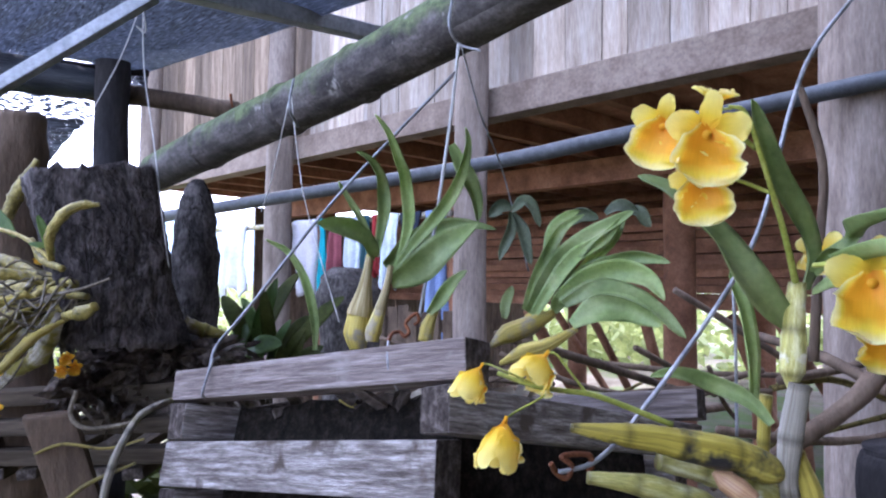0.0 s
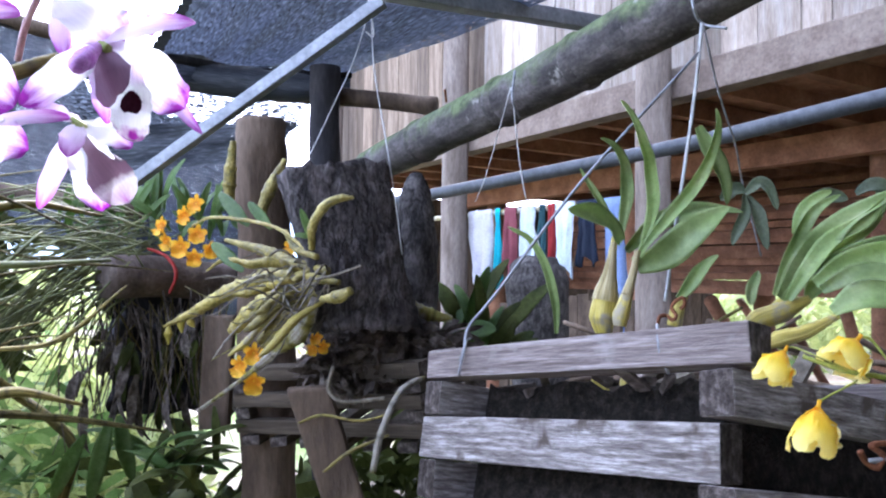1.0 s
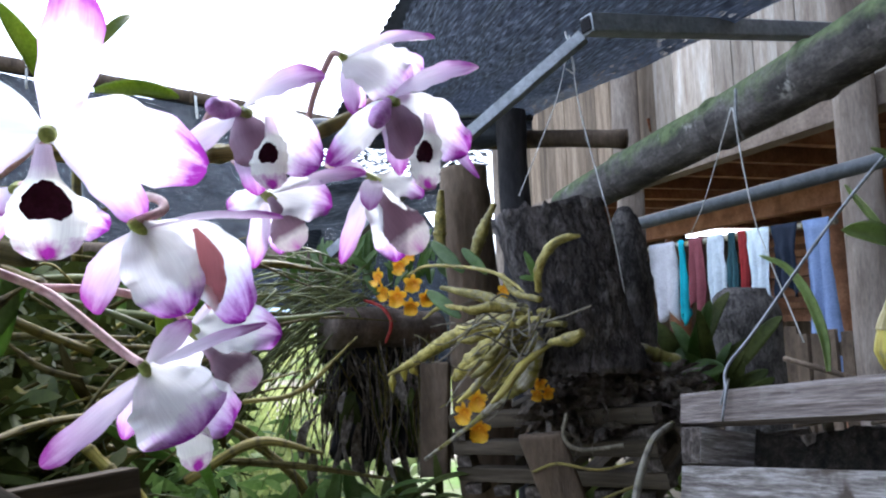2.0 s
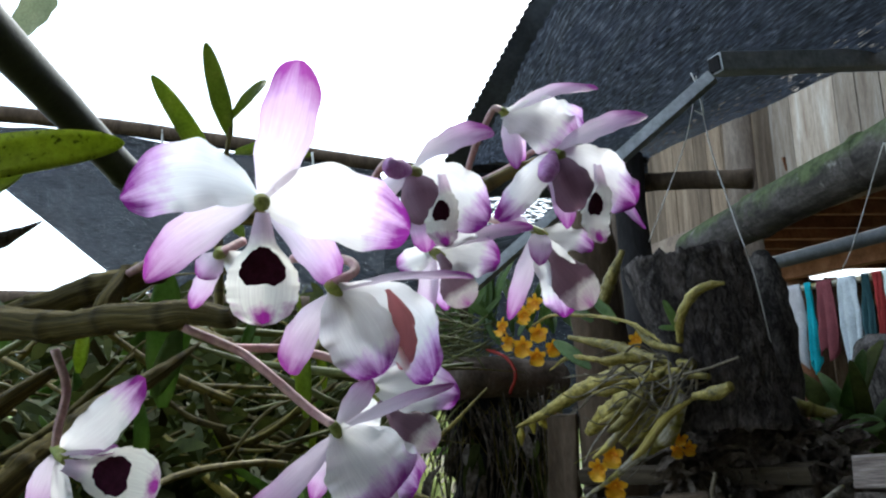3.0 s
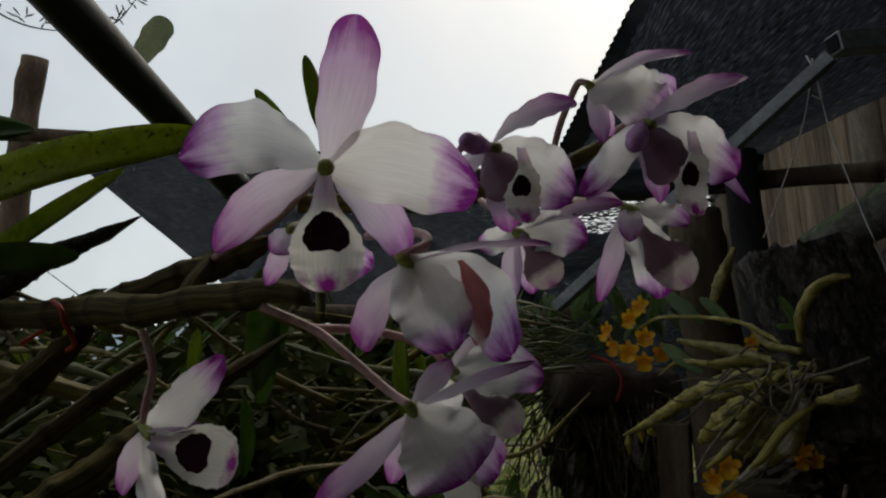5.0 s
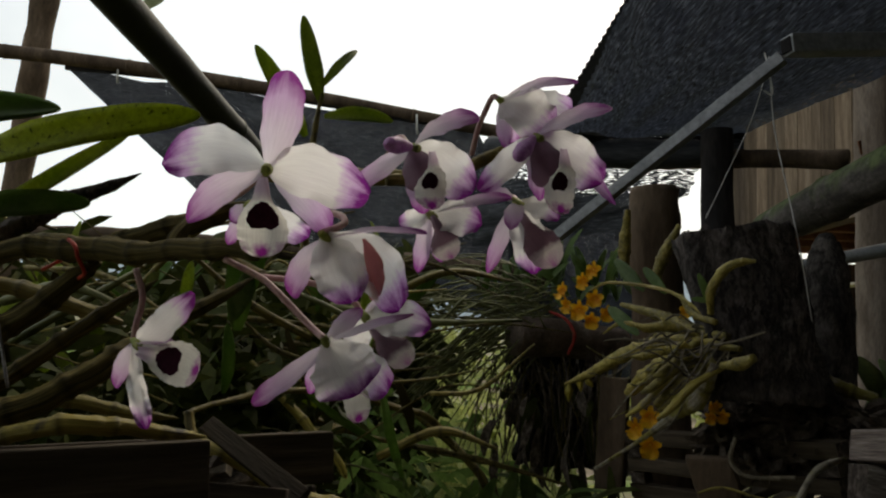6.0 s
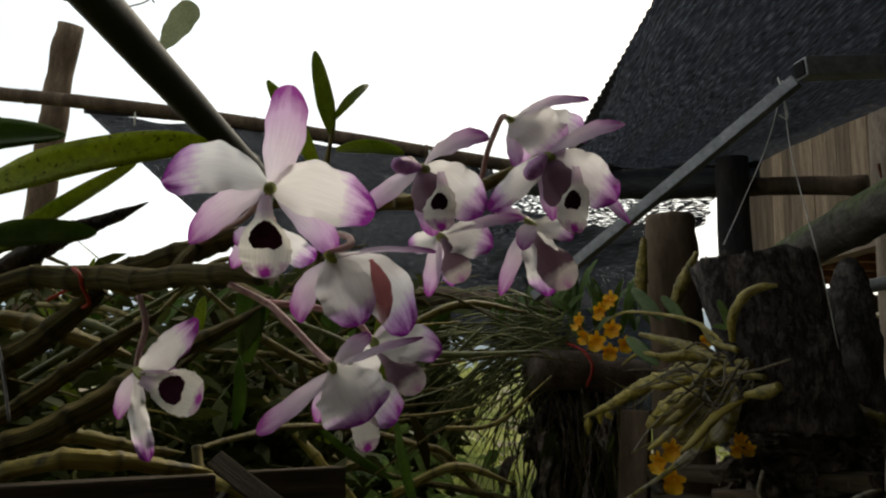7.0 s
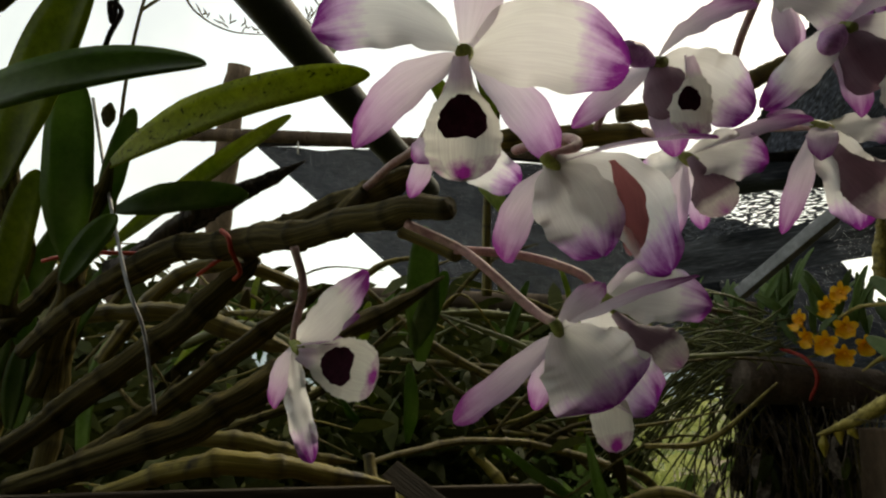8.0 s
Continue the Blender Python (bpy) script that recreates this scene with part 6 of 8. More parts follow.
yellow_flower(golden, (0.2073, 0.4031, 1.2635), (-0.354, -0.752, 0.557), (0.341, -0.042, 0.939), 0.018, (), 6.4, 0.5, 0.9)


yellow_flower(golden, (0.0133, 0.3487, 1.2100), (-0.491, -0.269, -0.828), (-0.746, -0.255, 0.616), 0.0080, ((0.0183, 0.3497, 1.2116), (0.0284, 0.3490, 1.2075), (0.0463, 0.3507, 1.1999)), 0.2, 2.3, 1.5, None, 1.9)
yellow_flower(golden, (0.0447, 0.3489, 1.2164), (-0.595, -0.328, -0.734), (-0.622, -0.355, 0.698), 0.0105, ((0.0503, 0.3499, 1.2169), (0.0574, 0.3515, 1.2081), (0.0654, 0.3531, 1.1982)), 1.2, 1.7, 1.5, None, 1.7)
yellow_flower(golden, (0.0245, 0.3350, 1.1869), (-0.240, -0.263, -0.935), (-0.611, -0.746, 0.265), 0.0100, ((0.0305, 0.3409, 1.1911), (0.0391, 0.3469, 1.1945), (0.0464, 0.3508, 1.1983)), 2.2, 2.3, 1.5, None, 1.9)

# ---- plants growing in the slat basket ----
bulb = thing("basket_orchid", (-0.0592, 0.5723, 1.2021), "orchid with a swollen yellow bulb and upright glossy leaves", "orchid")
part("bulb", tube([(-0.0756, 0.5707, 1.1984), (-0.0764, 0.5716, 1.2108), (-0.0745, 0.5727, 1.2265), (-0.0713, 0.5736, 1.2446), (-0.0694, 0.5737, 1.2604), (-0.0673, 0.5735, 1.2763)], [0.0064, 0.0109, 0.0096, 0.0055, 0.0032, 0.0023], seg=18, n=8, rough=0.04), M_BULB, bulb)
part("bulb", tube([(-0.0632, 0.5597, 1.2052), (-0.0621, 0.5604, 1.214), (-0.0576, 0.5617, 1.2294), (-0.0527, 0.5625, 1.2471), (-0.0494, 0.5626, 1.2649)], [0.0049, 0.0067, 0.0045, 0.0027, 0.0022], seg=14, n=8, rough=0.04), M_BULB, bulb)
part("bulb", tube([(-0.022, 0.563, 1.2057), (-0.0195, 0.5638, 1.2187), (-0.0143, 0.5645, 1.2298)], [0.006, 0.0055, 0.003], seg=12, n=6), M_BULB, bulb)
part("sheath", tube([(-0.0749, 0.572, 1.2243), (-0.0737, 0.5725, 1.231), (-0.0713, 0.5731, 1.2446), (-0.0693, 0.5732, 1.2595), (-0.0677, 0.5731, 1.2718)], [0.0104, 0.0099, 0.0060, 0.0037, 0.0028], seg=18, n=8, rough=0.06), M_SHEATH, bulb, "papery pale sheath")
part("sheath", tube([(-0.0576, 0.5615, 1.2294), (-0.0527, 0.5623, 1.2471), (-0.0494, 0.5626, 1.2649)], [0.0047, 0.0030, 0.0025], seg=12, n=8, rough=0.06), M_SHEATH, bulb, "papery pale sheath")
for a, b in (((-0.0818, 0.5336, 1.1675), (-0.0690, 0.5246, 1.1508)), ((-0.0597, 0.5239, 1.1693), (-0.0563, 0.5149, 1.1488)), ((-0.0517, 0.5142, 1.1649), (-0.0473, 0.5051, 1.1469))):
    part("bulb", tube([a, Vector(a).lerp(Vector(b), 0.6), b], [0.003, 0.0062, 0.002], seg=10, n=5, rough=0.08), M_BULB, bulb)
blade(bulb, (0.011, -0.959, 0.283), M_LEAFB, 0.15, [(-0.0465, 0.5831, 1.2586), (-0.0385, 0.5827, 1.284), (-0.035, 0.5814, 1.3047), (-0.0398, 0.5779, 1.332), (-0.0455, 0.5647, 1.3482), (-0.053, 0.5554, 1.3666), (-0.062, 0.5461, 1.3808)], 0.0106, 0.5)
blade(bulb, (0.011, -0.959, 0.283), M_LEAFB, 0.15, [(-0.0627, 0.5862, 1.2723), (-0.0583, 0.5857, 1.2909), (-0.0562, 0.5843, 1.3095), (-0.0604, 0.5811, 1.3323), (-0.0679, 0.5678, 1.3471), (-0.0778, 0.56, 1.3547)], 0.0112, 0.5)
blade(bulb, (0.011, -0.959, 0.283), M_LEAFB, 0.15, [(-0.0661, 0.5907, 1.2772), (-0.0741, 0.5886, 1.2957), (-0.0834, 0.5856, 1.314), (-0.0952, 0.5813, 1.3338)], 0.0061, 0.4)
blade(bulb, (0.011, -0.959, 0.283), M_LEAFB, 0.15, [(-0.0625, 0.5712, 1.2718), (-0.0725, 0.5593, 1.2845), (-0.0867, 0.5414, 1.2931), (-0.1015, 0.5284, 1.2952)], 0.0191, 0.3)
blade(bulb, (0.011, -0.959, 0.283), M_LEAFB, 0.15, [(-0.0496, 0.5678, 1.2516), (-0.03, 0.5591, 1.2615), (-0.0059, 0.5541, 1.2805), (0.0187, 0.5626, 1.2986)], 0.0261, 0.2)
blade(bulb, (0.011, -0.959, 0.283), M_LEAFB, 0.15, [(-0.0581, 0.597, 1.2657), (-0.0354, 0.6078, 1.2879), (-0.0019, 0.613, 1.2998), (0.0356, 0.6071, 1.2978)], 0.0161, 0.3)
blade(bulb, (0.011, -0.959, 0.283), M_LEAFB, 0.15, [(-0.0515, 0.5777, 1.2562), (-0.0282, 0.5783, 1.2848), (-0.0088, 0.5768, 1.3105), (0.0032, 0.5688, 1.3343), (0.0092, 0.5596, 1.3581), (0.008, 0.5515, 1.3725)], 0.0114, 0.5)
blade(bulb, (0.011, -0.959, 0.283), M_LEAFB, 0.15, [(-0.0025, 0.5738, 1.3639), (0.0059, 0.5768, 1.3475), (0.0154, 0.5801, 1.3236), (0.0194, 0.5824, 1.3017)], 0.0139, 0.4)
blade(bulb, (0.011, -0.959, 0.283), M_LEAFB, 0.15, [(-0.0194, 0.5592, 1.2277), (-0.0056, 0.56, 1.2455), (0.0101, 0.5598, 1.2615)], 0.0115, 0.3)
blade(bulb, (0.011, -0.959, 0.283), M_LEAFB, 0.15, [(-0.1166, 0.6063, 1.1938), (-0.1179, 0.6079, 1.2198), (-0.1257, 0.6071, 1.2532), (-0.1394, 0.6036, 1.276), (-0.1584, 0.5983, 1.2865)], 0.0078, 0.3)
fan = thing("fan_leaf_orchid", (0.0608, 0.6042, 1.2010), "orchid with plump yellow bulbs and a fan of grey-green leaves", "orchid")
for pts, r in (
    ([(0.0312, 0.6061, 1.1988), (0.0463, 0.6079, 1.2094), (0.0644, 0.6084, 1.2165), (0.0854, 0.6099, 1.2276)], [0.0017, 0.0088, 0.0084, 0.0034]),
    ([(0.0381, 0.5862, 1.1865), (0.0576, 0.5874, 1.1961), (0.0769, 0.5875, 1.2023), (0.1010, 0.5892, 1.2154)], [0.0016, 0.0069, 0.0057, 0.0024]),
    ([(0.0569, 0.6296, 1.2152), (0.0674, 0.6306, 1.2215), (0.0799, 0.6310, 1.2267)], [0.0017, 0.0052, 0.0030]),
):
    part("bulb", tube(pts, r, seg=14, n=8, rough=0.05), M_BULB, fan)
blade(fan, (-0.083, -0.956, 0.280), M_LEAFB, 0.12, [(0.0615, 0.6167, 1.2295), (0.0751, 0.6247, 1.2657), (0.0929, 0.6311, 1.2977), (0.1148, 0.6326, 1.3139)], 0.0128, 0.30)
blade(fan, (-0.083, -0.956, 0.280), M_LEAFB, 0.12, [(0.0641, 0.6116, 1.2273), (0.0820, 0.6172, 1.2553), (0.1138, 0.6232, 1.2888), (0.1407, 0.6250, 1.3064), (0.1563, 0.6255, 1.3164)], 0.0244, 0.20)
blade(fan, (-0.083, -0.956, 0.280), M_LEAFB, 0.12, [(0.0687, 0.6048, 1.2268), (0.0858, 0.6107, 1.2504), (0.1043, 0.6166, 1.2739), (0.1292, 0.6198, 1.2907), (0.1447, 0.6246, 1.3097)], 0.0158, 0.30)
blade(fan, (-0.083, -0.956, 0.280), M_LEAFB, 0.12, [(0.0896, 0.6196, 1.2479), (0.1159, 0.6154, 1.2628), (0.1463, 0.6100, 1.2746), (0.1635, 0.6021, 1.2744), (0.1786, 0.5934, 1.2706)], 0.0151, 0.30)
blade(fan, (-0.083, -0.956, 0.280), M_LEAFB, 0.12, [(0.0882, 0.6025, 1.2392), (0.1107, 0.6003, 1.2562), (0.1366, 0.5952, 1.2642), (0.1573, 0.5860, 1.2568), (0.1684, 0.5748, 1.2398)], 0.0220, 0.25)
blade(fan, (-0.083, -0.956, 0.280), M_LEAFB, 0.12, [(0.0911, 0.5970, 1.2353), (0.1167, 0.5931, 1.2483), (0.1392, 0.5846, 1.2447), (0.1606, 0.5736, 1.2322), (0.1807, 0.5601, 1.2110)], 0.0187, 0.20)
blade(fan, (-0.083, -0.956, 0.280), M_LEAFB, 0.12, [(0.0972, 0.5893, 1.2180), (0.1191, 0.5876, 1.2312), (0.1386, 0.5828, 1.2332), (0.1539, 0.5759, 1.2268), (0.1641, 0.5693, 1.2197)], 0.0258, 0.20)
blade(fan, (-0.083, -0.956, 0.280), M_LEAFB, 0.12, [(0.0868, 0.6180, 1.2273), (0.0967, 0.6212, 1.2388), (0.1071, 0.6225, 1.2439), (0.1146, 0.6235, 1.2472)], 0.0182, 0.30)
blade(fan, (-0.083, -0.956, 0.280), M_LEAFB, 0.12, [(0.0447, 0.6324, 1.2212), (0.0481, 0.6358, 1.2338), (0.0520, 0.6402, 1.2500)], 0.0109, 0.40)
blade(fan, (-0.083, -0.956, 0.280), M_LEAFB, 0.12, [(0.1040, 0.6358, 1.2504), (0.1233, 0.6396, 1.2748), (0.1426, 0.6418, 1.2942), (0.1531, 0.6445, 1.3124)], 0.0111, 0.35)
blade(fan, (-0.083, -0.956, 0.280), M_LEAFB, 0.12, [(0.0827, 0.6468, 1.2814), (0.0932, 0.6524, 1.3036), (0.1040, 0.6546, 1.3143), (0.1144, 0.6552, 1.3197)], 0.0124, 0.30)
blade(fan, (-0.083, -0.956, 0.280), M_GREYLEAF, 0.3, [(0.0601, 0.7534, 1.3298), (0.0482, 0.7539, 1.3333), (0.037, 0.7556, 1.3226)], 0.0144, 0.3)
blade(fan, (-0.083, -0.956, 0.280), M_GREYLEAF, 0.3, [(0.0601, 0.7534, 1.3298), (0.0759, 0.7511, 1.3381), (0.0903, 0.7521, 1.3121)], 0.0132, 0.3)
blade(fan, (-0.083, -0.956, 0.280), M_GREYLEAF, 0.3, [(0.0601, 0.7536, 1.328), (0.0586, 0.7556, 1.3073), (0.0483, 0.758, 1.2762)], 0.0120, 0.3)
blade(fan, (-0.083, -0.956, 0.280), M_GREYLEAF, 0.3, [(0.0619, 0.7536, 1.3263), (0.0752, 0.7545, 1.3014), (0.0814, 0.7553, 1.2717)], 0.0132, 0.3)
blade(fan, (-0.083, -0.956, 0.280), M_GREYLEAF, 0.3, [(0.1128, 0.7288, 1.3105), (0.1265, 0.7254, 1.323), (0.1459, 0.7223, 1.3183)], 0.0152, 0.3)
blade(fan, (-0.083, -0.956, 0.280), M_GREYLEAF, 0.3, [(0.1523, 0.7205, 1.3227), (0.1673, 0.7163, 1.3304), (0.1833, 0.713, 1.3246)], 0.0140, 0.3)
blade(fan, (-0.083, -0.956, 0.280), M_GREYLEAF, 0.3, [(0.1674, 0.7171, 1.3226), (0.1833, 0.7132, 1.3235), (0.1951, 0.7113, 1.3099)], 0.0140, 0.3)

# ---- wires, strings and hooks ----
def wire(pts, r, m, label, name="wire", n=10):
    return tagged(part(name, tube(pts, r, seg=6, n=n), m), label, "wire")


wire([(-0.1919, 0.5540, 1.1672), (-0.1856, 0.5492, 1.1851), (-0.1841, 0.5604, 1.2014), (-0.1615, 0.5643, 1.2302), (-0.0936, 0.5757, 1.3220), (-0.0005, 0.5919, 1.4282)], 0.0014, M_WIRE, "grey wire holding up the slat basket")
wire([(0.0528, 0.3660, 1.1561), (0.0751, 0.3711, 1.1625), (0.1018, 0.3853, 1.1862), (0.1476, 0.4033, 1.2407), (0.1750, 0.4115, 1.2860), (0.1967, 0.4183, 1.3566), (0.2163, 0.4266, 1.3966), (0.2596, 0.4448, 1.4463)], 0.0014, M_WIRE, "thick grey wire hooked to the basket corner")
wire([(0.0021, 0.5907, 1.4519), (-0.0051, 0.5942, 1.3799), (-0.0183, 0.5988, 1.2852), (-0.0275, 0.5817, 1.2245)], 0.0015, M_STRING, "white wire hanging from the bamboo pole")
wire([(0.0041, 0.6006, 1.4543), (0.0228, 0.6533, 1.4089), (0.0454, 0.7155, 1.3725), (0.0619, 0.7775, 1.3398), (0.0833, 0.8015, 1.2667)], 0.0009, M_WIRE, "thin grey wire hanging from the bamboo pole")
wire([(-0.1852, 0.7878, 1.4590), (-0.2307, 0.8912, 1.3784), (-0.2565, 0.9426, 1.3442)], 0.0006, M_STRING, "thin string tied to the bamboo pole", "string")
wire([(-0.1840, 0.7878, 1.4590), (-0.1779, 0.8118, 1.3803), (-0.1697, 0.8348, 1.3240), (-0.1355, 0.8514, 1.2048)], 0.0008, M_STRING, "thin string tied to the bamboo pole", "string")
wire([(-0.3669, 0.8195, 1.5867), (-0.3811, 0.7994, 1.5091), (-0.4089, 0.7929, 1.4431), (-0.4322, 0.7870, 1.3903)], 0.0006, M_STRING, "thin grey string hanging from the net frame", "string")
wire([(-0.3676, 0.8184, 1.5902), (-0.3538, 0.7949, 1.4952), (-0.3314, 0.7766, 1.4010), (-0.3114, 0.7535, 1.3270), (-0.3018, 0.7798, 1.2010)], 0.0008, M_STRING, "grey string running down over the bark slab", "string")
wire([(-0.3714, 0.8114, 1.5456), (-0.3631, 0.8172, 1.5417), (-0.3654, 0.8108, 1.5726), (-0.3746, 0.8247, 1.5978)], 0.0010, M_STRING, "string knotted round the steel tube", "string")
wire([(-0.0041, 0.6084, 1.4967), (-0.0060, 0.5800, 1.4638), (0.0021, 0.5907, 1.4519), (0.0198, 0.5814, 1.4432)], 0.0012, M_WIRE, "grey wire wound round the bamboo pole")
wire([(-0.1788, 0.7770, 1.4751), (-0.1788, 0.7588, 1.4390), (-0.1754, 0.7896, 1.4244)], 0.0016, M_WIRE, "grey wire wound round the bamboo pole")
wire([(-0.0399, 0.4469, 1.2154), (-0.0381, 0.4534, 1.2192), (-0.0338, 0.4578, 1.2197), (-0.0306, 0.4538, 1.2172), (-0.028, 0.4581, 1.2198), (-0.0305, 0.4613, 1.2246), (-0.0278, 0.4637, 1.2288), (-0.0234, 0.464, 1.2311), (-0.0223, 0.4639, 1.2267), (-0.0251, 0.4636, 1.2238)], 0.0012, M_RUST, "rusty bent wire hook on the top slat", "wire_hook")
wire([(-0.0401, 0.449, 1.2167), (-0.04, 0.442, 1.2061), (-0.0383, 0.4398, 1.1944), (-0.0335, 0.442, 1.1849)], 0.0009, M_WIRE, "grey wire tied round the top slat")
wire([(-0.1849, 0.5678, 1.191), (-0.1838, 0.5489, 1.1895), (-0.1857, 0.5426, 1.1782), (-0.1879, 0.5401, 1.1659), (-0.1893, 0.5519, 1.1623)], 0.0010, M_WIRE, "grey wire tied round the slat end")
wire([(0.0496, 0.3637, 1.1617), (0.0528, 0.3660, 1.1561), (0.0577, 0.3662, 1.1539), (0.0608, 0.3680, 1.1594), (0.0559, 0.3677, 1.1642), (0.0691, 0.3698, 1.1647), (0.0714, 0.3702, 1.1590), (0.0688, 0.3682, 1.1566)], 0.0016, M_RUST, "rusty wire loop at the basket corner", "wire_hook")
wire([(-0.5844, 0.0333, 1.3673), (-0.5553, 0.0428, 1.3116), (-0.5141, 0.0515, 1.2579), (-0.5026, 0.0593, 1.2345), (-0.4945, 0.0660, 1.1992)], 0.0010, M_WIRE, "thin grey wire hanging among the orchid canes")
wire([(-0.5978, 0.0368, 1.4041), (-0.5948, 0.0385, 1.4126), (-0.5893, 0.0424, 1.4258), (-0.5921, 0.0362, 1.4305), (-0.5929, 0.0391, 1.4192), (-0.5877, 0.0389, 1.4420)], 0.0016, M_BLACKPOST, "dark twisted wire chain hanging down", "wire_chain")
wire([(-0.3426, 0.6535, 1.1499), (-0.3470, 0.6532, 1.1272), (-0.3315, 0.6575, 1.1148), (-0.2929, 0.6669, 1.1192)], 0.0022, M_ROOT, "grey plastic tube looped under the bark slab", "tube")

wire([(0.2961, 0.6164, 1.4289), (0.3041, 0.6176, 1.4075), (0.3153, 0.6195, 1.3734), (0.3196, 0.6213, 1.3392), (0.3162, 0.6239, 1.2855), (0.3124, 0.6288, 1.1877)], [0.0026, 0.0034, 0.0036, 0.0038, 0.004, 0.0045], M_POST, "dark grey bare stick standing behind the golden orchid", "stick")
wire([(0.2149, 0.5542, 1.2482), (0.2172, 0.5565, 1.2027), (0.2188, 0.5598, 1.1368)], 0.0012, M_WIRE, "straight grey wire hanging behind the basket")
wire([(-0.3019, 0.9440, 1.5028), (-0.3009, 0.9498, 1.4859)], [0.0024, 0.0014], M_RUST, "rusty nail standing in the bamboo pole", "nail", 4)
tagged(part("charred_stump", tube([(0.2850, 0.4695, 1.1500), (0.2858, 0.4701, 1.1403), (0.2872, 0.4719, 1.1040)], [0.0195, 0.0215, 0.022], seg=24, n=14, rough=0.25), M_BLACKPOST), "charred black ridged wooden stub", "stub")

# ---- orchid mounted on the bark slab ----
mounted = thing("slab_orchid", (-0.3922, 0.7208, 1.2337), "orchid with jointed ochre bulbs and orange flowers on bark", "orchid")
bulb_part([(-0.3757, 0.6835, 1.2403), (-0.4473, 0.7070, 1.2383), (-0.5063, 0.7240, 1.2192), (-0.5560, 0.7331, 1.1947), (-0.5947, 0.7344, 1.1782)], [0.004, 0.008, 0.009, 0.006, 0.0015], M_BULB)
bulb_part([(-0.3844, 0.6817, 1.2283), (-0.4365, 0.7002, 1.2147), (-0.4657, 0.7039, 1.1952), (-0.4905, 0.7087, 1.1765)], [0.004, 0.010, 0.011, 0.005], M_GREENCANE)
bulb_part([(-0.3757, 0.6841, 1.2223), (-0.4034, 0.6883, 1.2006), (-0.4317, 0.6923, 1.1782), (-0.4448, 0.6894, 1.1689)], [0.004, 0.010, 0.010, 0.005], M_BULB)
bulb_part([(-0.3716, 0.6750, 1.2167), (-0.3931, 0.6812, 1.1802), (-0.4210, 0.6853, 1.1609), (-0.4717, 0.7048, 1.1257), (-0.5436, 0.7298, 1.0808)], [0.005, 0.010, 0.006, 0.0025, 0.002], M_PALECANE)
bulb_part([(-0.3601, 0.6768, 1.2464), (-0.4167, 0.7140, 1.2556), (-0.4666, 0.7424, 1.2690), (-0.5331, 0.7667, 1.2835)], [0.004, 0.006, 0.007, 0.003], M_YELLOWCANE)
bulb_part([(-0.3448, 0.6707, 1.2349), (-0.4019, 0.6976, 1.2400), (-0.4632, 0.7234, 1.2458)], [0.003, 0.007, 0.005], M_BULB)
bulb_part([(-0.3716, 0.6735, 1.2611), (-0.4137, 0.7142, 1.2714), (-0.4350, 0.7289, 1.2913)], [0.003, 0.005, 0.003], M_YELLOWCANE)
bulb_part([(-0.3959, 0.6980, 1.2708), (-0.4507, 0.7248, 1.2976), (-0.5466, 0.7624, 1.3112), (-0.5851, 0.7738, 1.3018)], [0.002, 0.0022, 0.002, 0.0015], M_GREENCANE)
bulb_part([(-0.4730, 0.7414, 1.2524), (-0.5330, 0.7675, 1.2593), (-0.5678, 0.7800, 1.2451)], [0.003, 0.0035, 0.001], M_BULB)
bulb_part([(-0.3553, 0.6257, 1.2683), (-0.3485, 0.6112, 1.2894), (-0.3350, 0.6088, 1.3080), (-0.3220, 0.6117, 1.3151), (-0.3085, 0.6151, 1.3163)], [0.003, 0.0046, 0.0048, 0.004, 0.0018], M_YELLOWCANE)
bulb_part([(-0.5510, 0.8018, 1.3325), (-0.5496, 0.8009, 1.3688), (-0.5454, 0.8004, 1.4123)], [0.008, 0.0085, 0.004], M_YELLOWCANE)
bulb_part([(-0.4913, 0.7758, 1.3187), (-0.4792, 0.7778, 1.3500), (-0.4624, 0.7808, 1.3835)], [0.007, 0.0085, 0.003], M_YELLOWCANE)
bulb_part([(-0.3537, 0.6485, 1.2179), (-0.3295, 0.6337, 1.2216), (-0.3151, 0.6268, 1.2275)], [0.003, 0.007, 0.004], M_BULB)
bulb_part([(-0.3105, 0.8246, 1.2024), (-0.2869, 0.8308, 1.1936), (-0.2633, 0.8368, 1.1890)], [0.009, 0.008, 0.004], M_PALECANE)
bulb_part([(-0.3081, 0.6380, 1.2522), (-0.3372, 0.6517, 1.2437), (-0.3675, 0.6650, 1.2375)], [0.001, 0.0015, 0.0015], M_ROOT)
random.seed(11)
for k in range(18):
    s0 = Vector((-0.3798, 0.6930, 1.2342)) + Vector((random.uniform(-0.02, 0.02), random.uniform(-0.03, 0.02), random.uniform(-0.02, 0.02)))
    d = Vector((-0.753, -0.324, -0.572)) * random.uniform(0.05, 0.11) + Vector((random.uniform(-0.01, 0.02), random.uniform(-0.03, 0.02), random.uniform(-0.03, 0.05)))
    r = random.uniform(0.0036, 0.0062)
    part("bulb", tube([s0, s0 + d * 0.45 + Vector((0, 0, 0.006)), s0 + d * 0.8, s0 + d], [0.002, r, r * 0.9, r * 0.3], seg=10, n=16, node=0.020, swell=0.20, rough=0.12, seed=k), (M_SLABBULB, M_BULB, M_OLDYELLOW, M_SLABBULB)[k % 4], mounted)
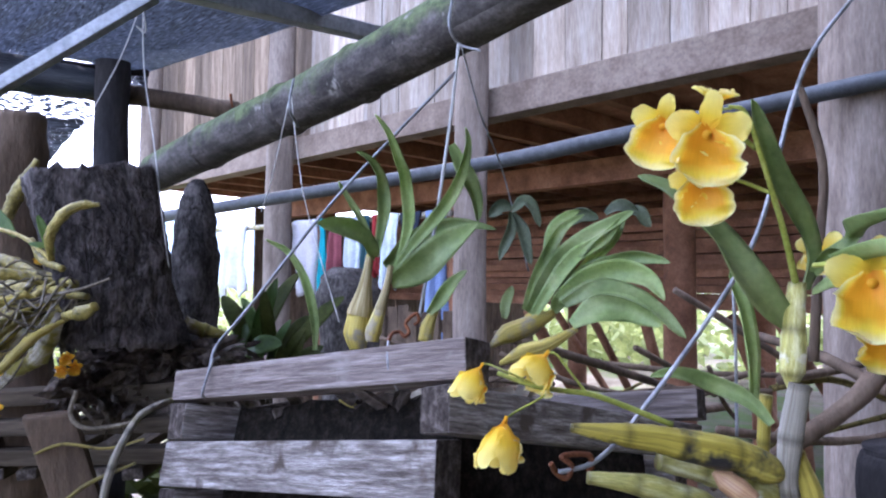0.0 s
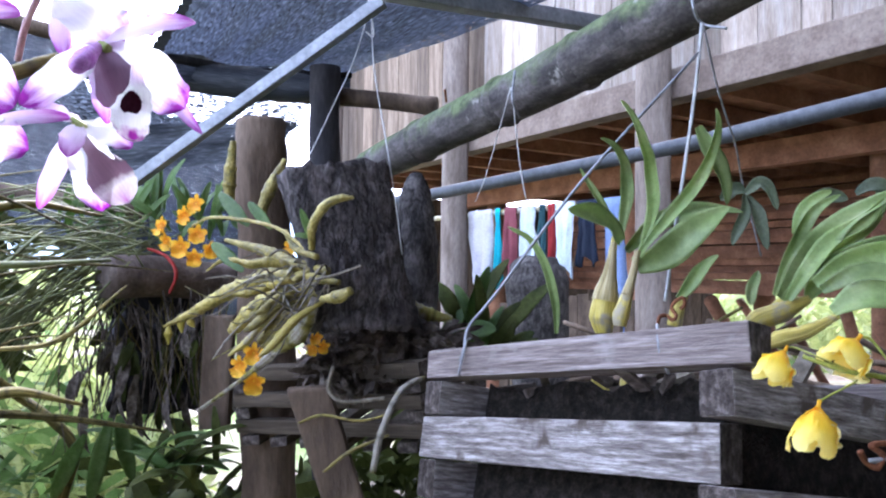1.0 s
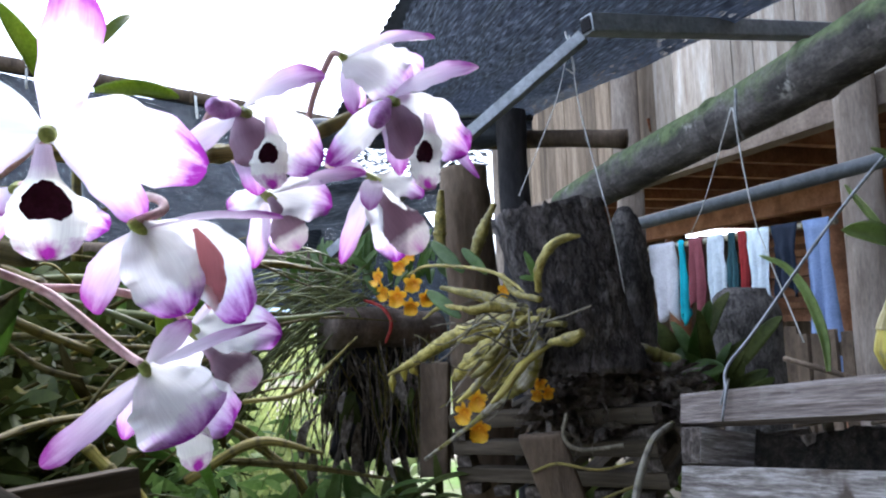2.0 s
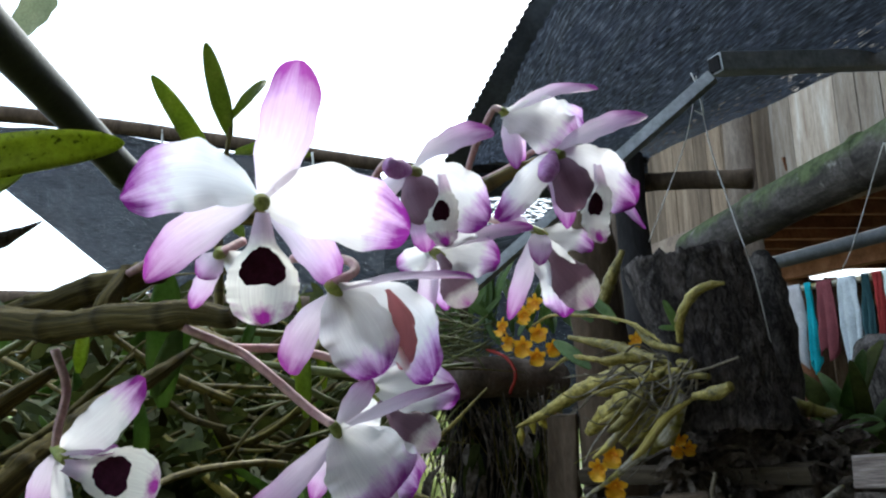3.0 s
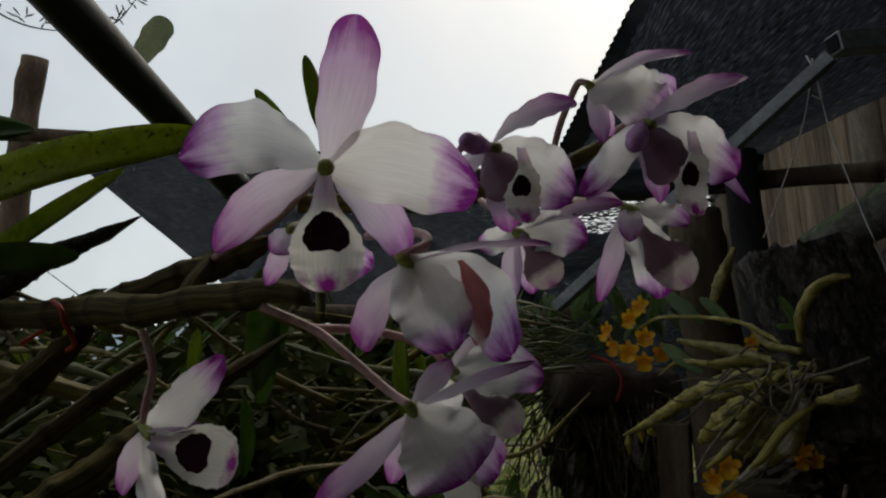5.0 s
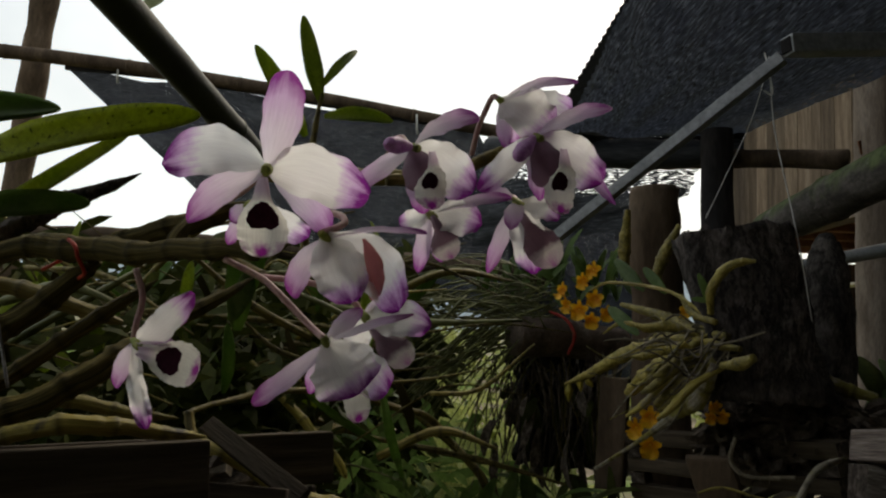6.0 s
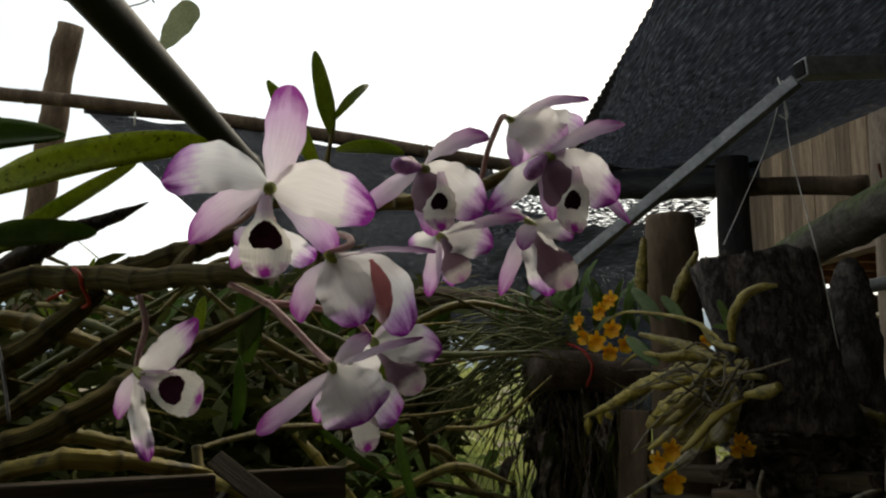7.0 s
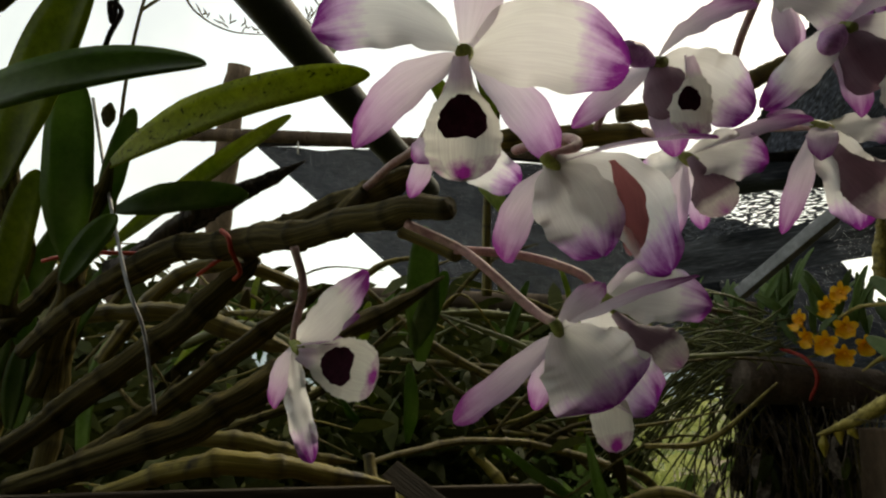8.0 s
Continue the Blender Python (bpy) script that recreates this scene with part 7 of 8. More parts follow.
for k in range(34):
    s0 = Vector((-0.3798, 0.6928, 1.2403)) + Vector((random.uniform(-0.03, 0.03), random.uniform(-0.03, 0.02), random.uniform(-0.03, 0.02)))
    d = Vector((-0.849, -0.354, -0.394)) * random.uniform(0.03, 0.10) + Vector((random.uniform(-0.04, 0.04), random.uniform(-0.04, 0.04), random.uniform(-0.06, 0.045)))
    w = Vector((random.uniform(-0.015, 0.015), random.uniform(-0.015, 0.015), random.uniform(-0.02, 0.02)))
    part("root", tube([s0, s0 + d * 0.3 + w, s0 + d * 0.7 - w * 0.6, s0 + d], [0.0011, 0.0013, 0.0009, 0.0005], seg=6, n=6, rough=0.3, seed=k), M_PALECANE if k % 6 == 0 else M_ROOT, mounted)
strap(mounted, (0.230, -0.939, 0.255), M_LEAF, 0.4, (-0.4960, 0.7547, 1.2999), (-0.5521, 0.7805, 1.3432), 0.017, 0.05, 0.3)
strap(mounted, (0.230, -0.939, 0.255), M_LEAF, 0.4, (-0.4602, 0.7431, 1.2956), (-0.4961, 0.7537, 1.3284), 0.013, 0.05, 0.3)
strap(mounted, (0.230, -0.939, 0.255), M_LEAF, 0.4, (-0.5026, 0.7549, 1.2456), (-0.5610, 0.7805, 1.2807), 0.017, 0.05, 0.3)
strap(mounted, (0.230, -0.939, 0.255), M_LEAF, 0.4, (-0.3532, 0.6261, 1.2739), (-0.3661, 0.6217, 1.3069), 0.008, 0.05, 0.3)
strap(mounted, (0.230, -0.939, 0.255), M_LEAF, 0.4, (-0.3553, 0.6253, 1.2794), (-0.3725, 0.6210, 1.2819), 0.005, 0.05, 0.3)
yellow_flower(mounted, (-0.5869, 0.7878, 1.3302), (-0.078, -0.994, 0.070), (0.095, -0.010, 0.995), 0.013, (), 0.0, 0.3, 1.2, M_ORANGE)
yellow_flower(mounted, (-0.6009, 0.7848, 1.3171), (-0.077, -0.968, -0.240), (0.095, -0.010, 0.995), 0.012, (), 1.1, 0.3, 1.2, M_ORANGE)
yellow_flower(mounted, (-0.6320, 0.7827, 1.3027), (-0.388, -0.919, 0.067), (0.095, -0.010, 0.995), 0.013, (), 2.2, 0.3, 1.2, M_ORANGE)
yellow_flower(mounted, (-0.6263, 0.7848, 1.2846), (-0.296, -0.895, -0.334), (0.095, -0.010, 0.995), 0.012, (), 3.3, 0.3, 1.2, M_ORANGE)
yellow_flower(mounted, (-0.5839, 0.7847, 1.2917), (0.424, -0.903, 0.067), (0.095, -0.010, 0.995), 0.013, (), 4.4, 0.3, 1.2, M_ORANGE)
yellow_flower(mounted, (-0.6034, 0.7804, 1.2771), (0.140, -0.963, -0.228), (0.095, -0.010, 0.995), 0.014, (), 5.5, 0.3, 1.2, M_ORANGE)
yellow_flower(mounted, (-0.5874, 0.7848, 1.2651), (0.304, -0.804, -0.511), (0.095, -0.010, 0.995), 0.012, (), 6.6, 0.3, 1.2, M_ORANGE)
yellow_flower(mounted, (-0.5658, 0.7847, 1.2737), (0.655, -0.692, -0.303), (0.095, -0.010, 0.995), 0.011, (), 7.7, 0.3, 1.2, M_ORANGE)
yellow_flower(mounted, (-0.4744, 0.7342, 1.1508), (0.334, -0.940, 0.067), (0.095, -0.010, 0.995), 0.013, (), 8.8, 0.3, 1.2, M_ORANGE)
yellow_flower(mounted, (-0.4884, 0.7312, 1.1376), (-0.171, -0.958, -0.232), (0.095, -0.010, 0.995), 0.013, (), 9.9, 0.3, 1.2, M_ORANGE)
yellow_flower(mounted, (-0.4719, 0.7307, 1.1208), (0.317, -0.844, -0.433), (0.095, -0.010, 0.995), 0.014, (), 11.0, 0.3, 1.2, M_ORANGE)
yellow_flower(mounted, (-0.3991, 0.7419, 1.1701), (0.045, -0.997, 0.063), (0.095, -0.010, 0.995), 0.008, (), 12.1, 0.3, 1.2, M_ORANGE)
yellow_flower(mounted, (-0.3928, 0.7438, 1.1611), (0.418, -0.881, -0.223), (0.095, -0.010, 0.995), 0.008, (), 13.2, 0.3, 1.2, M_ORANGE)
yellow_flower(mounted, (-0.4035, 0.7412, 1.1590), (0.043, -0.917, -0.397), (0.095, -0.010, 0.995), 0.008, (), 14.3, 0.3, 1.2, M_ORANGE)
yellow_flower(mounted, (-0.4593, 0.7962, 1.2769), (0.045, -0.997, 0.063), (0.095, -0.010, 0.995), 0.010, (), 15.4, 0.3, 1.2, M_ORANGE)
for k, (a, b) in enumerate((((-0.5763, 0.7384, 1.1940), (-0.5736, 0.7399, 1.1703)), ((-0.5894, 0.7356, 1.1823), (-0.5894, 0.7364, 1.1566)), ((-0.5654, 0.7361, 1.1910), (-0.5556, 0.7390, 1.1776)))):
    part("bud", tube([a, Vector(a).lerp(Vector(b), 0.5), b], [0.001, 0.0055, 0.001], seg=8, n=6), M_YELLOWCANE, mounted)

# ---- needle-leaved orchid on the log ----
needles = thing("needle_leaf_orchid", (-0.7274, 0.8436, 1.2441), "shaggy orchid with thin grey-green needle leaves on a log", "orchid")
random.seed(21)
for k in range(125):
    o = Vector((-0.7407, 0.8598, 1.2762)) + Vector((random.uniform(-0.05, 0.06), random.uniform(-0.04, 0.05), random.uniform(-0.05, 0.05)))
    d = Vector((-0.883, -0.468, -0.017)) * random.uniform(0.10, 0.27)
    d += Vector((random.uniform(-0.05, 0.05), random.uniform(-0.08, 0.05), random.uniform(-0.20, 0.08)))
    part("needle_leaf", tube([o, o + d * 0.5 + Vector((0, 0, 0.02)), o + d + Vector((0, 0, -0.03))], [0.0012, 0.0015, 0.0004], seg=5, n=5), M_NEEDLE, needles)
small = thing("leafy_orchid", (-0.7251, 0.8631, 1.2925), "small bushy orchid with short bright green leaves", "orchid")
for k in range(70):
    o = Vector((-0.7366, 0.8906, 1.3105)) + Vector((0.971, 0.240, 0.009)) * random.uniform(-0.13, 0.16) + Vector((0, random.uniform(-0.05, 0.05), random.uniform(-0.03, 0.03)))
    d = Vector((random.uniform(-0.035, 0.035), random.uniform(-0.03, 0.02), random.uniform(0.02, 0.075)))
    part("leaf", leaf(o, o + d, random.uniform(0.007, 0.014), (random.uniform(-0.5, 0.5), -1, 0.5), 0.1, 0.3, n=6), M_LEAF, small)
roots = thing("hanging_roots", (-0.7196, 0.8476, 1.1811), "dark mass of roots and dead leaves hanging from the log", "roots")
for k in range(150):
    o = Vector((-0.7429, 0.9030, 1.2024)) + Vector((0.971, 0.240, 0.009)) * random.uniform(-0.08, 0.14) + Vector((0, random.uniform(-0.05, 0.05), random.uniform(-0.02, 0.02)))
    d = Vector((random.uniform(-0.06, 0.06), random.uniform(-0.05, 0.05), -random.uniform(0.05, 0.22)))
    if k % 3:
        part("root", tube([o, o + d * 0.5 + Vector((random.uniform(-0.02, 0.02), 0, 0)), o + d], [0.0010, 0.0014, 0.0005], seg=5, n=5, rough=0.3, seed=k), M_LITTER if k % 4 else M_CANE, roots)
    else:
        part("dead_leaf", leaf(o + d * 0.62, o + d, random.uniform(0.010, 0.022), (random.uniform(-1, 1), -1, 0.2), 0.1, 0.3, n=6), M_LITTER if k % 2 else M_DARKLEAF, roots)
tagged(part("plastic_tie", tube([(-0.7029, 0.8485, 1.2759), (-0.6715, 0.8464, 1.2641), (-0.6585, 0.8504, 1.2408), (-0.6737, 0.8579, 1.2131)], 0.0026, seg=6, n=8, rough=0.4), M_OLDRED), "faded red twine round the mount log", "tie")
tagged(part("black_cloth", sheet((-0.8586, 0.9354, 1.2257), Vector((-0.6964, 0.9958, 1.2379)) - Vector((-0.8586, 0.9354, 1.2257)), Vector((-0.8352, 0.9586, 1.0164)) - Vector((-0.8586, 0.9354, 1.2257)), 26, 26, 0, 0.07), M_BLACKPOST), "black shade cloth bundled under the log", "cloth")

# ---- dead canes and litter between the orchids ----
tangle = thing("orchid_tangle", (-0.7301, 0.2610, 1.1596), "tangled old orchid canes, roots and dry leaves", "orchid")
random.seed(31)
RIGHT, UP, BACK = Vector((0.535, 0.844, 0.029)), Vector((0.147, -0.127, 0.981)), Vector((0.832, -0.521, -0.191))
T0 = Vector((-0.8728, 0.0570, 1.1987))
TW = Vector((-0.6917, 0.5949, 1.2019)) - T0
for k in range(105):
    o = T0 + TW * random.random() - BACK * random.uniform(-0.08, 0.35) + UP * random.uniform(-0.16, 0.075)
    d = (RIGHT * random.choice((-1, 1, 1)) + UP * random.uniform(-0.3, 0.75) + BACK * random.uniform(-0.6, 0.6)).normalized() * random.uniform(0.08, 0.24)
    bend = UP * random.uniform(-0.03, 0.05)
    r = random.choice((random.uniform(0.0008, 0.002), random.uniform(0.0018, 0.0055)))
    m = random.choice((M_CANE, M_CANE, M_GREENCANE, M_GREENCANE, M_GREENCANE, M_OLDYELLOW, M_NEEDLE))
    part("dead_cane", tube([o, o + d * 0.5 + bend, o + d], [r, r * 1.15, r * 0.4], seg=6, n=6, node=0.03, rough=0.15, seed=k), m, tangle)
for k in range(70):
    o = T0 + TW * random.random() - BACK * random.uniform(-0.05, 0.4) + UP * random.uniform(-0.16, 0.05)
    d = (RIGHT * random.uniform(-0.6, 0.6) + UP * random.uniform(0.2, 1.0)).normalized() * random.uniform(0.04, 0.13)
    part("leaf", leaf(o, o + d, random.uniform(0.008, 0.02), BACK + RIGHT * random.uniform(-0.8, 0.8), 0.1, 0.3, n=6), random.choice((M_LEAF, M_LEAF, M_OLIVELEAF, M_CANE)), tangle)
B4 = Vector((-0.2787, 0.7520, 1.1465))
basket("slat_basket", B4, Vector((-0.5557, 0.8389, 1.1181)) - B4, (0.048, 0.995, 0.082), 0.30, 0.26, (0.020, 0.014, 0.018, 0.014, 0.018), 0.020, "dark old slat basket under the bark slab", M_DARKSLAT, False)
tagged(part("grey_board", box((-0.3985, 0.6612, 1.1234), Vector((-0.3560, 0.6716, 1.1285)) - Vector((-0.3985, 0.6612, 1.1234)), Vector((-0.3615, 0.6746, 1.0012)) - Vector((-0.3985, 0.6612, 1.1234)), Vector((-0.240, 0.970, 0.033)) * 0.014, 0.002, 0.003), M_POST, smooth=False), "grey weathered board leaning under the bark slab", "board")
tagged(part("brown_board", box((-0.6149, 0.8529, 1.1832), Vector((-0.5774, 0.8622, 1.1836)) - Vector((-0.6149, 0.8529, 1.1832)), Vector((-0.6238, 0.8560, 1.0286)) - Vector((-0.6149, 0.8529, 1.1832)), Vector((-0.240, 0.970, 0.033)) * 0.02, 0.002, 0.003), M_POST, smooth=False), "upright brown board behind the flowers", "board")
wire([(-0.2545, 0.5251, 1.0850), (-0.2506, 0.5336, 1.1154), (-0.2431, 0.5524, 1.1430), (-0.2363, 0.5721, 1.1506), (-0.2346, 0.6022, 1.1512)], [0.0030, 0.0034, 0.0028, 0.0027, 0.0020], M_PALECANE, "pale bare twig bent against the basket", "twig")
wire([(-0.3850, 0.6631, 1.0893), (-0.3583, 0.6634, 1.0990), (-0.3183, 0.6640, 1.0957), (-0.2836, 0.6640, 1.1049)], [0.0012, 0.0018, 0.0014, 0.0010], M_GREENCANE, "thin green cane lying under the slab", "twig")
wire([(-0.3307, 0.6051, 1.0590), (-0.3050, 0.6049, 1.0796), (-0.2736, 0.6245, 1.0928)], [0.0014, 0.0020, 0.0012], M_GREENCANE, "thin green cane lying under the slab", "twig")
wire([(-0.9340, 0.7973, 1.1001), (-0.8574, 0.8179, 1.0535), (-0.8037, 0.8330, 0.9989), (-0.8189, 0.8317, 0.9277)], [0.006, 0.007, 0.007, 0.009], M_GREENCANE, "brown curving orchid cane with hanging leaves", "twig")

rosette = thing("strap_leaf_plant", (-0.6416, 0.8332, 0.9646), "low plant with drooping dark green strap leaves", "plant")
random.seed(45)
for k in range(14):
    a = random.uniform(0, 2 * math.pi)
    o = Vector((-0.6537, 0.8507, 0.9665)) + Vector((random.uniform(-0.04, 0.04), random.uniform(-0.03, 0.03), 0))
    d = Vector((0.11 * math.cos(a), 0.08 * math.sin(a), random.uniform(-0.02, 0.10)))
    part("leaf", leaf(o, o + d, random.uniform(0.014, 0.024), (0, -0.3, 1), 0.16, 0.3, n=8), M_LEAF if k % 2 else M_DARKLEAF, rosette)
for a, b in (((-0.7187, 0.8009, 1.0491), (-0.7447, 0.7983, 0.9365)), ((-0.7666, 0.8105, 1.0217), (-0.8096, 0.8029, 0.9333)), ((-0.7289, 0.8293, 1.0469), (-0.7100, 0.8370, 0.9582))):
    part("leaf", leaf(a, b, 0.022, (0.489, -0.836, 0.248), 0.08, 0.3), M_LEAF, rosette)

# ---- upright leafy shoot against the sky ----
shoot = thing("leafy_shoot", (-0.8451, 0.4961, 1.4685), "slim orchid shoot with upright green leaves", "orchid")
part("cane", tube([(-0.8581, 0.5022, 1.3253), (-0.8452, 0.4909, 1.4289), (-0.8326, 0.4880, 1.4957), (-0.8218, 0.4876, 1.5441)], [0.006, 0.005, 0.004, 0.002], seg=8, n=8, node=0.03), M_GREENCANE, shoot)
strap(shoot, (0.821, -0.556, 0.131), M_OLIVELEAF, 0.4, (-0.8239, 0.4881, 1.5329), (-0.8274, 0.4545, 1.6418), 0.024, 0.0, 0.2)
strap(shoot, (0.821, -0.556, 0.131), M_OLIVELEAF, 0.4, (-0.8221, 0.4855, 1.5514), (-0.8216, 0.5421, 1.6203), 0.013, 0.12, 0.4)
strap(shoot, (0.821, -0.556, 0.131), M_OLIVELEAF, 0.4, (-0.8418, 0.4805, 1.4879), (-0.8607, 0.4071, 1.5948), 0.026, 0.05, 0.2)
strap(shoot, (0.821, -0.556, 0.131), M_OLIVELEAF, 0.4, (-0.8219, 0.4944, 1.5146), (-0.7804, 0.5785, 1.5212), 0.020, 0.16, 0.3)
strap(shoot, (0.821, -0.556, 0.131), M_OLIVELEAF, 0.4, (-0.8475, 0.4799, 1.4656), (-0.7885, 0.4818, 1.4054), 0.022, 0.1, 0.3)
tagged(part("pole_leaf", petal((-1.3197, 0.4443, 1.7865), (-1.2656, 0.4782, 1.8763), 0.046, (0.881, -0.470, -0.052), 0.66, 0.02, 0.15, 0.01, 1.0), M_GREYLEAF), "single rounded pale green leaf behind the dark pole", "leaf")

# ---- twigs of a far shrub against the sky ----
twig = thing("bare_shrub", (-1.941, 0.393, 1.518), "thin bare shrub twigs with small seed heads against the sky", "shrub")
part("stem", tube([(-2.369, 0.277, 1.427), (-2.088, 0.218, 1.930), (-1.836, 0.231, 2.183), (-1.800, 0.312, 2.076), (-1.752, 0.385, 2.024), (-1.679, 0.471, 2.007)], [0.006, 0.005, 0.0035, 0.0025, 0.002, 0.001], seg=6, n=8), M_CANE, twig)
part("stem", tube([(-1.679, 0.471, 2.007), (-1.622, 0.523, 2.028), (-1.580, 0.548, 2.075)], [0.002, 0.0018, 0.001], seg=6, n=8), M_CANE, twig)
part("stem", tube([(-1.894, 0.210, 2.082), (-1.823, 0.267, 2.127), (-1.779, 0.298, 2.167)], [0.004, 0.004, 0.002], seg=6, n=8), M_CANE, twig)
random.seed(41)
for a, b, n in (((-1.795, 0.324, 2.063), (-1.687, 0.461, 2.010), 16), ((-1.627, 0.519, 2.022), (-1.575, 0.551, 2.080), 16), ((-1.836, 0.231, 2.183), (-1.797, 0.295, 2.125), 6)):
    a, b = Vector(a), Vector(b)
    for k in range(n):
        o = a.lerp(b, random.random())
        d = Vector((random.uniform(-1, 1), random.uniform(-1, 1), random.uniform(-0.6, 1.2))).normalized() * random.uniform(0.012, 0.035)
        part("seed_head", tube([o, o + d * 0.6, o + d], [0.0008, 0.0022, 0.0006], seg=5, n=3), M_CANE, twig)

# ---- dark broad leaves by the trunk ----
broad = thing("broad_leaf_plant", (-0.2708, 0.9524, 1.1456), "dark broad-leaved plant beside the trunk stump", "plant")
random.seed(51)
for k in range(22):
    o = Vector((-0.2716, 0.9826, 1.1424)) + Vector((random.uniform(-0.04, 0.04), random.uniform(-0.03, 0.06), random.uniform(-0.05, 0.02)))
    d = Vector((random.uniform(-0.07, 0.07), random.uniform(-0.05, 0.05), random.uniform(0.0, 0.13)))
    part("leaf", leaf(o, o + d, random.uniform(0.016, 0.030), (random.uniform(-0.4, 0.4), -1, 0.6), 0.12, 0.2, n=8), M_LEAF if k % 3 == 0 else M_DARKLEAF, broad)
tagged(part("tree_stump", tube([(-0.274, 1.896, 1.291), (-0.277, 1.900, 1.224), (-0.268, 1.913, 0.955), (-0.258, 1.959, 0.056)], [0.05, 0.085, 0.08, 0.09], seg=14, n=8, rough=0.15), M_STUMPBARK), "dark rounded wooden stump in the yard", "stump")

# ---- bushes, grass and sticks in the yard ----
def foliage(name, label, category, spots, count, length, width, material, lean=0.5, seed=1, flat=False):
    """Many small leaves or blades in one mesh, round spots of (x, y, z, spread, height)."""
    random.seed(seed)
    verts, faces = [], []
    for k in range(count):
        x, y, z, spread, height = spots[k % len(spots)]
        a = random.uniform(0, 2 * math.pi)
        r = spread * random.random() ** 0.6
        o = Vector((x + r * math.cos(a), y + r * math.sin(a), z + (random.random() ** 1.3) * height))
        l = length * random.uniform(0.5, 1.3)
        d = Vector((random.uniform(-lean, lean), random.uniform(-lean, lean), random.uniform(-0.1, 1.0) if not flat else random.uniform(-0.5, 0.6))).normalized() * l
        s = d.cross(Vector((random.uniform(-1, 1), random.uniform(-1, 1), random.uniform(-0.5, 0.5)))).normalized() * width * random.uniform(0.6, 1.3) * 0.5
        droop = Vector((0, 0, -0.18 * l))
        n0 = len(verts)
        verts += [o, o + d * 0.35 + s, o + d * 0.35 - s, o + d * 0.7 + s * 0.8 + droop * 0.4, o + d * 0.7 - s * 0.8 + droop * 0.4, o + d + droop]
        faces += [(n0, n0 + 1, n0 + 2), (n0 + 1, n0 + 3, n0 + 4, n0 + 2), (n0 + 3, n0 + 5, n0 + 4)]
    me = bpy.data.meshes.new(name)
    me.from_pydata([tuple(v) for v in verts], [], faces)
    me.materials.append(material)
    for p in me.polygons:
        p.use_smooth = True
    return tagged(new(name, me), label, category, kind="stuff")


spots = []
random.seed(61)
for k in range(60):
    a = radians(random.uniform(38, 85))
    r = random.uniform(1.7, 4.2)
    spots.append((-r * math.sin(a), r * math.cos(a), 0, 0.28, random.uniform(0.55, 0.95)))
foliage("yard_bushes", "sunlit yellow-green bushes and weeds in the yard", "bushes", spots, 34000, 0.08, 0.014, M_GRASS, 0.9, 3, True)
foliage("tall_grass", "tall bright grass blades in the yard", "grass", [(x, y, 0.45, 0.22, 0.35) for x, y, z, w, h in spots[:40]], 5000, 0.30, 0.012, M_GRASS, 0.35, 4)
far = []
for k in range(46):
    far.append((random.uniform(-14, 8), random.uniform(9, 16), 0, 1.0, random.uniform(0.9, 1.7)))
foliage("far_bushes", "pale green bushes beyond the stilt house", "bushes", far, 9000, 0.28, 0.12, M_GRASS, 0.9, 5, True)
ferns = []
for k in range(16):
    a, r = radians(random.uniform(39, 62)), random.uniform(2.0, 3.4)
    ferns.append((-r * math.sin(a), r * math.cos(a), 0.35, 0.22, random.uniform(0.45, 0.72)))
foliage("fern_leaves", "pale sunlit fern leaves in the yard", "leaves", ferns, 1700, 0.20, 0.042, M_GRASS, 0.7, 6, True)
# dark-coloured foliage, here and further down, fills in for deep shade
foliage("shade_plants", "plants below the hanging baskets, coloured dark to stand for shade", "plants", [(-0.9 + 0.22 * k, 1.1 + 0.1 * (k % 3), 0.1, 0.25, 0.66) for k in range(9)] + [(-0.82, 1.02, 0.45, 0.12, 0.46), (-0.70, 0.96, 0.45, 0.12, 0.46), (-0.60, 0.98, 0.45, 0.10, 0.42)] + [(-1.7 * math.sin(radians(a)), 1.7 * math.cos(radians(a)), 0.25, 0.17, 0.62) for a in (-4, 2, 7, 12, 16, 20, 23)], 6000, 0.12, 0.032, M_DARKLEAF, 0.8, 7, True)
dark = []
random.seed(66)
for k in range(44):
    p = Vector((-1.6264, -0.3300, 1.2223)).lerp(Vector((-1.2280, 0.5821, 1.2565)), random.random())
    dark.append((p.x + random.uniform(-0.15, 0.1), p.y + random.uniform(-0.1, 0.2), 0.45, 0.20, random.uniform(0.62, 0.80) if k % 3 else 0.92))
for x, y in ((-1.684, 0.78), (-1.638, 0.863), (-1.584, 0.948), (-1.522, 1.034), (-1.452, 1.12), (-1.40, 1.18)):
    dark += [(x - 0.05, y, 0.85, 0.13, 0.50), (x, y, 1.05, 0.13, 0.36)]
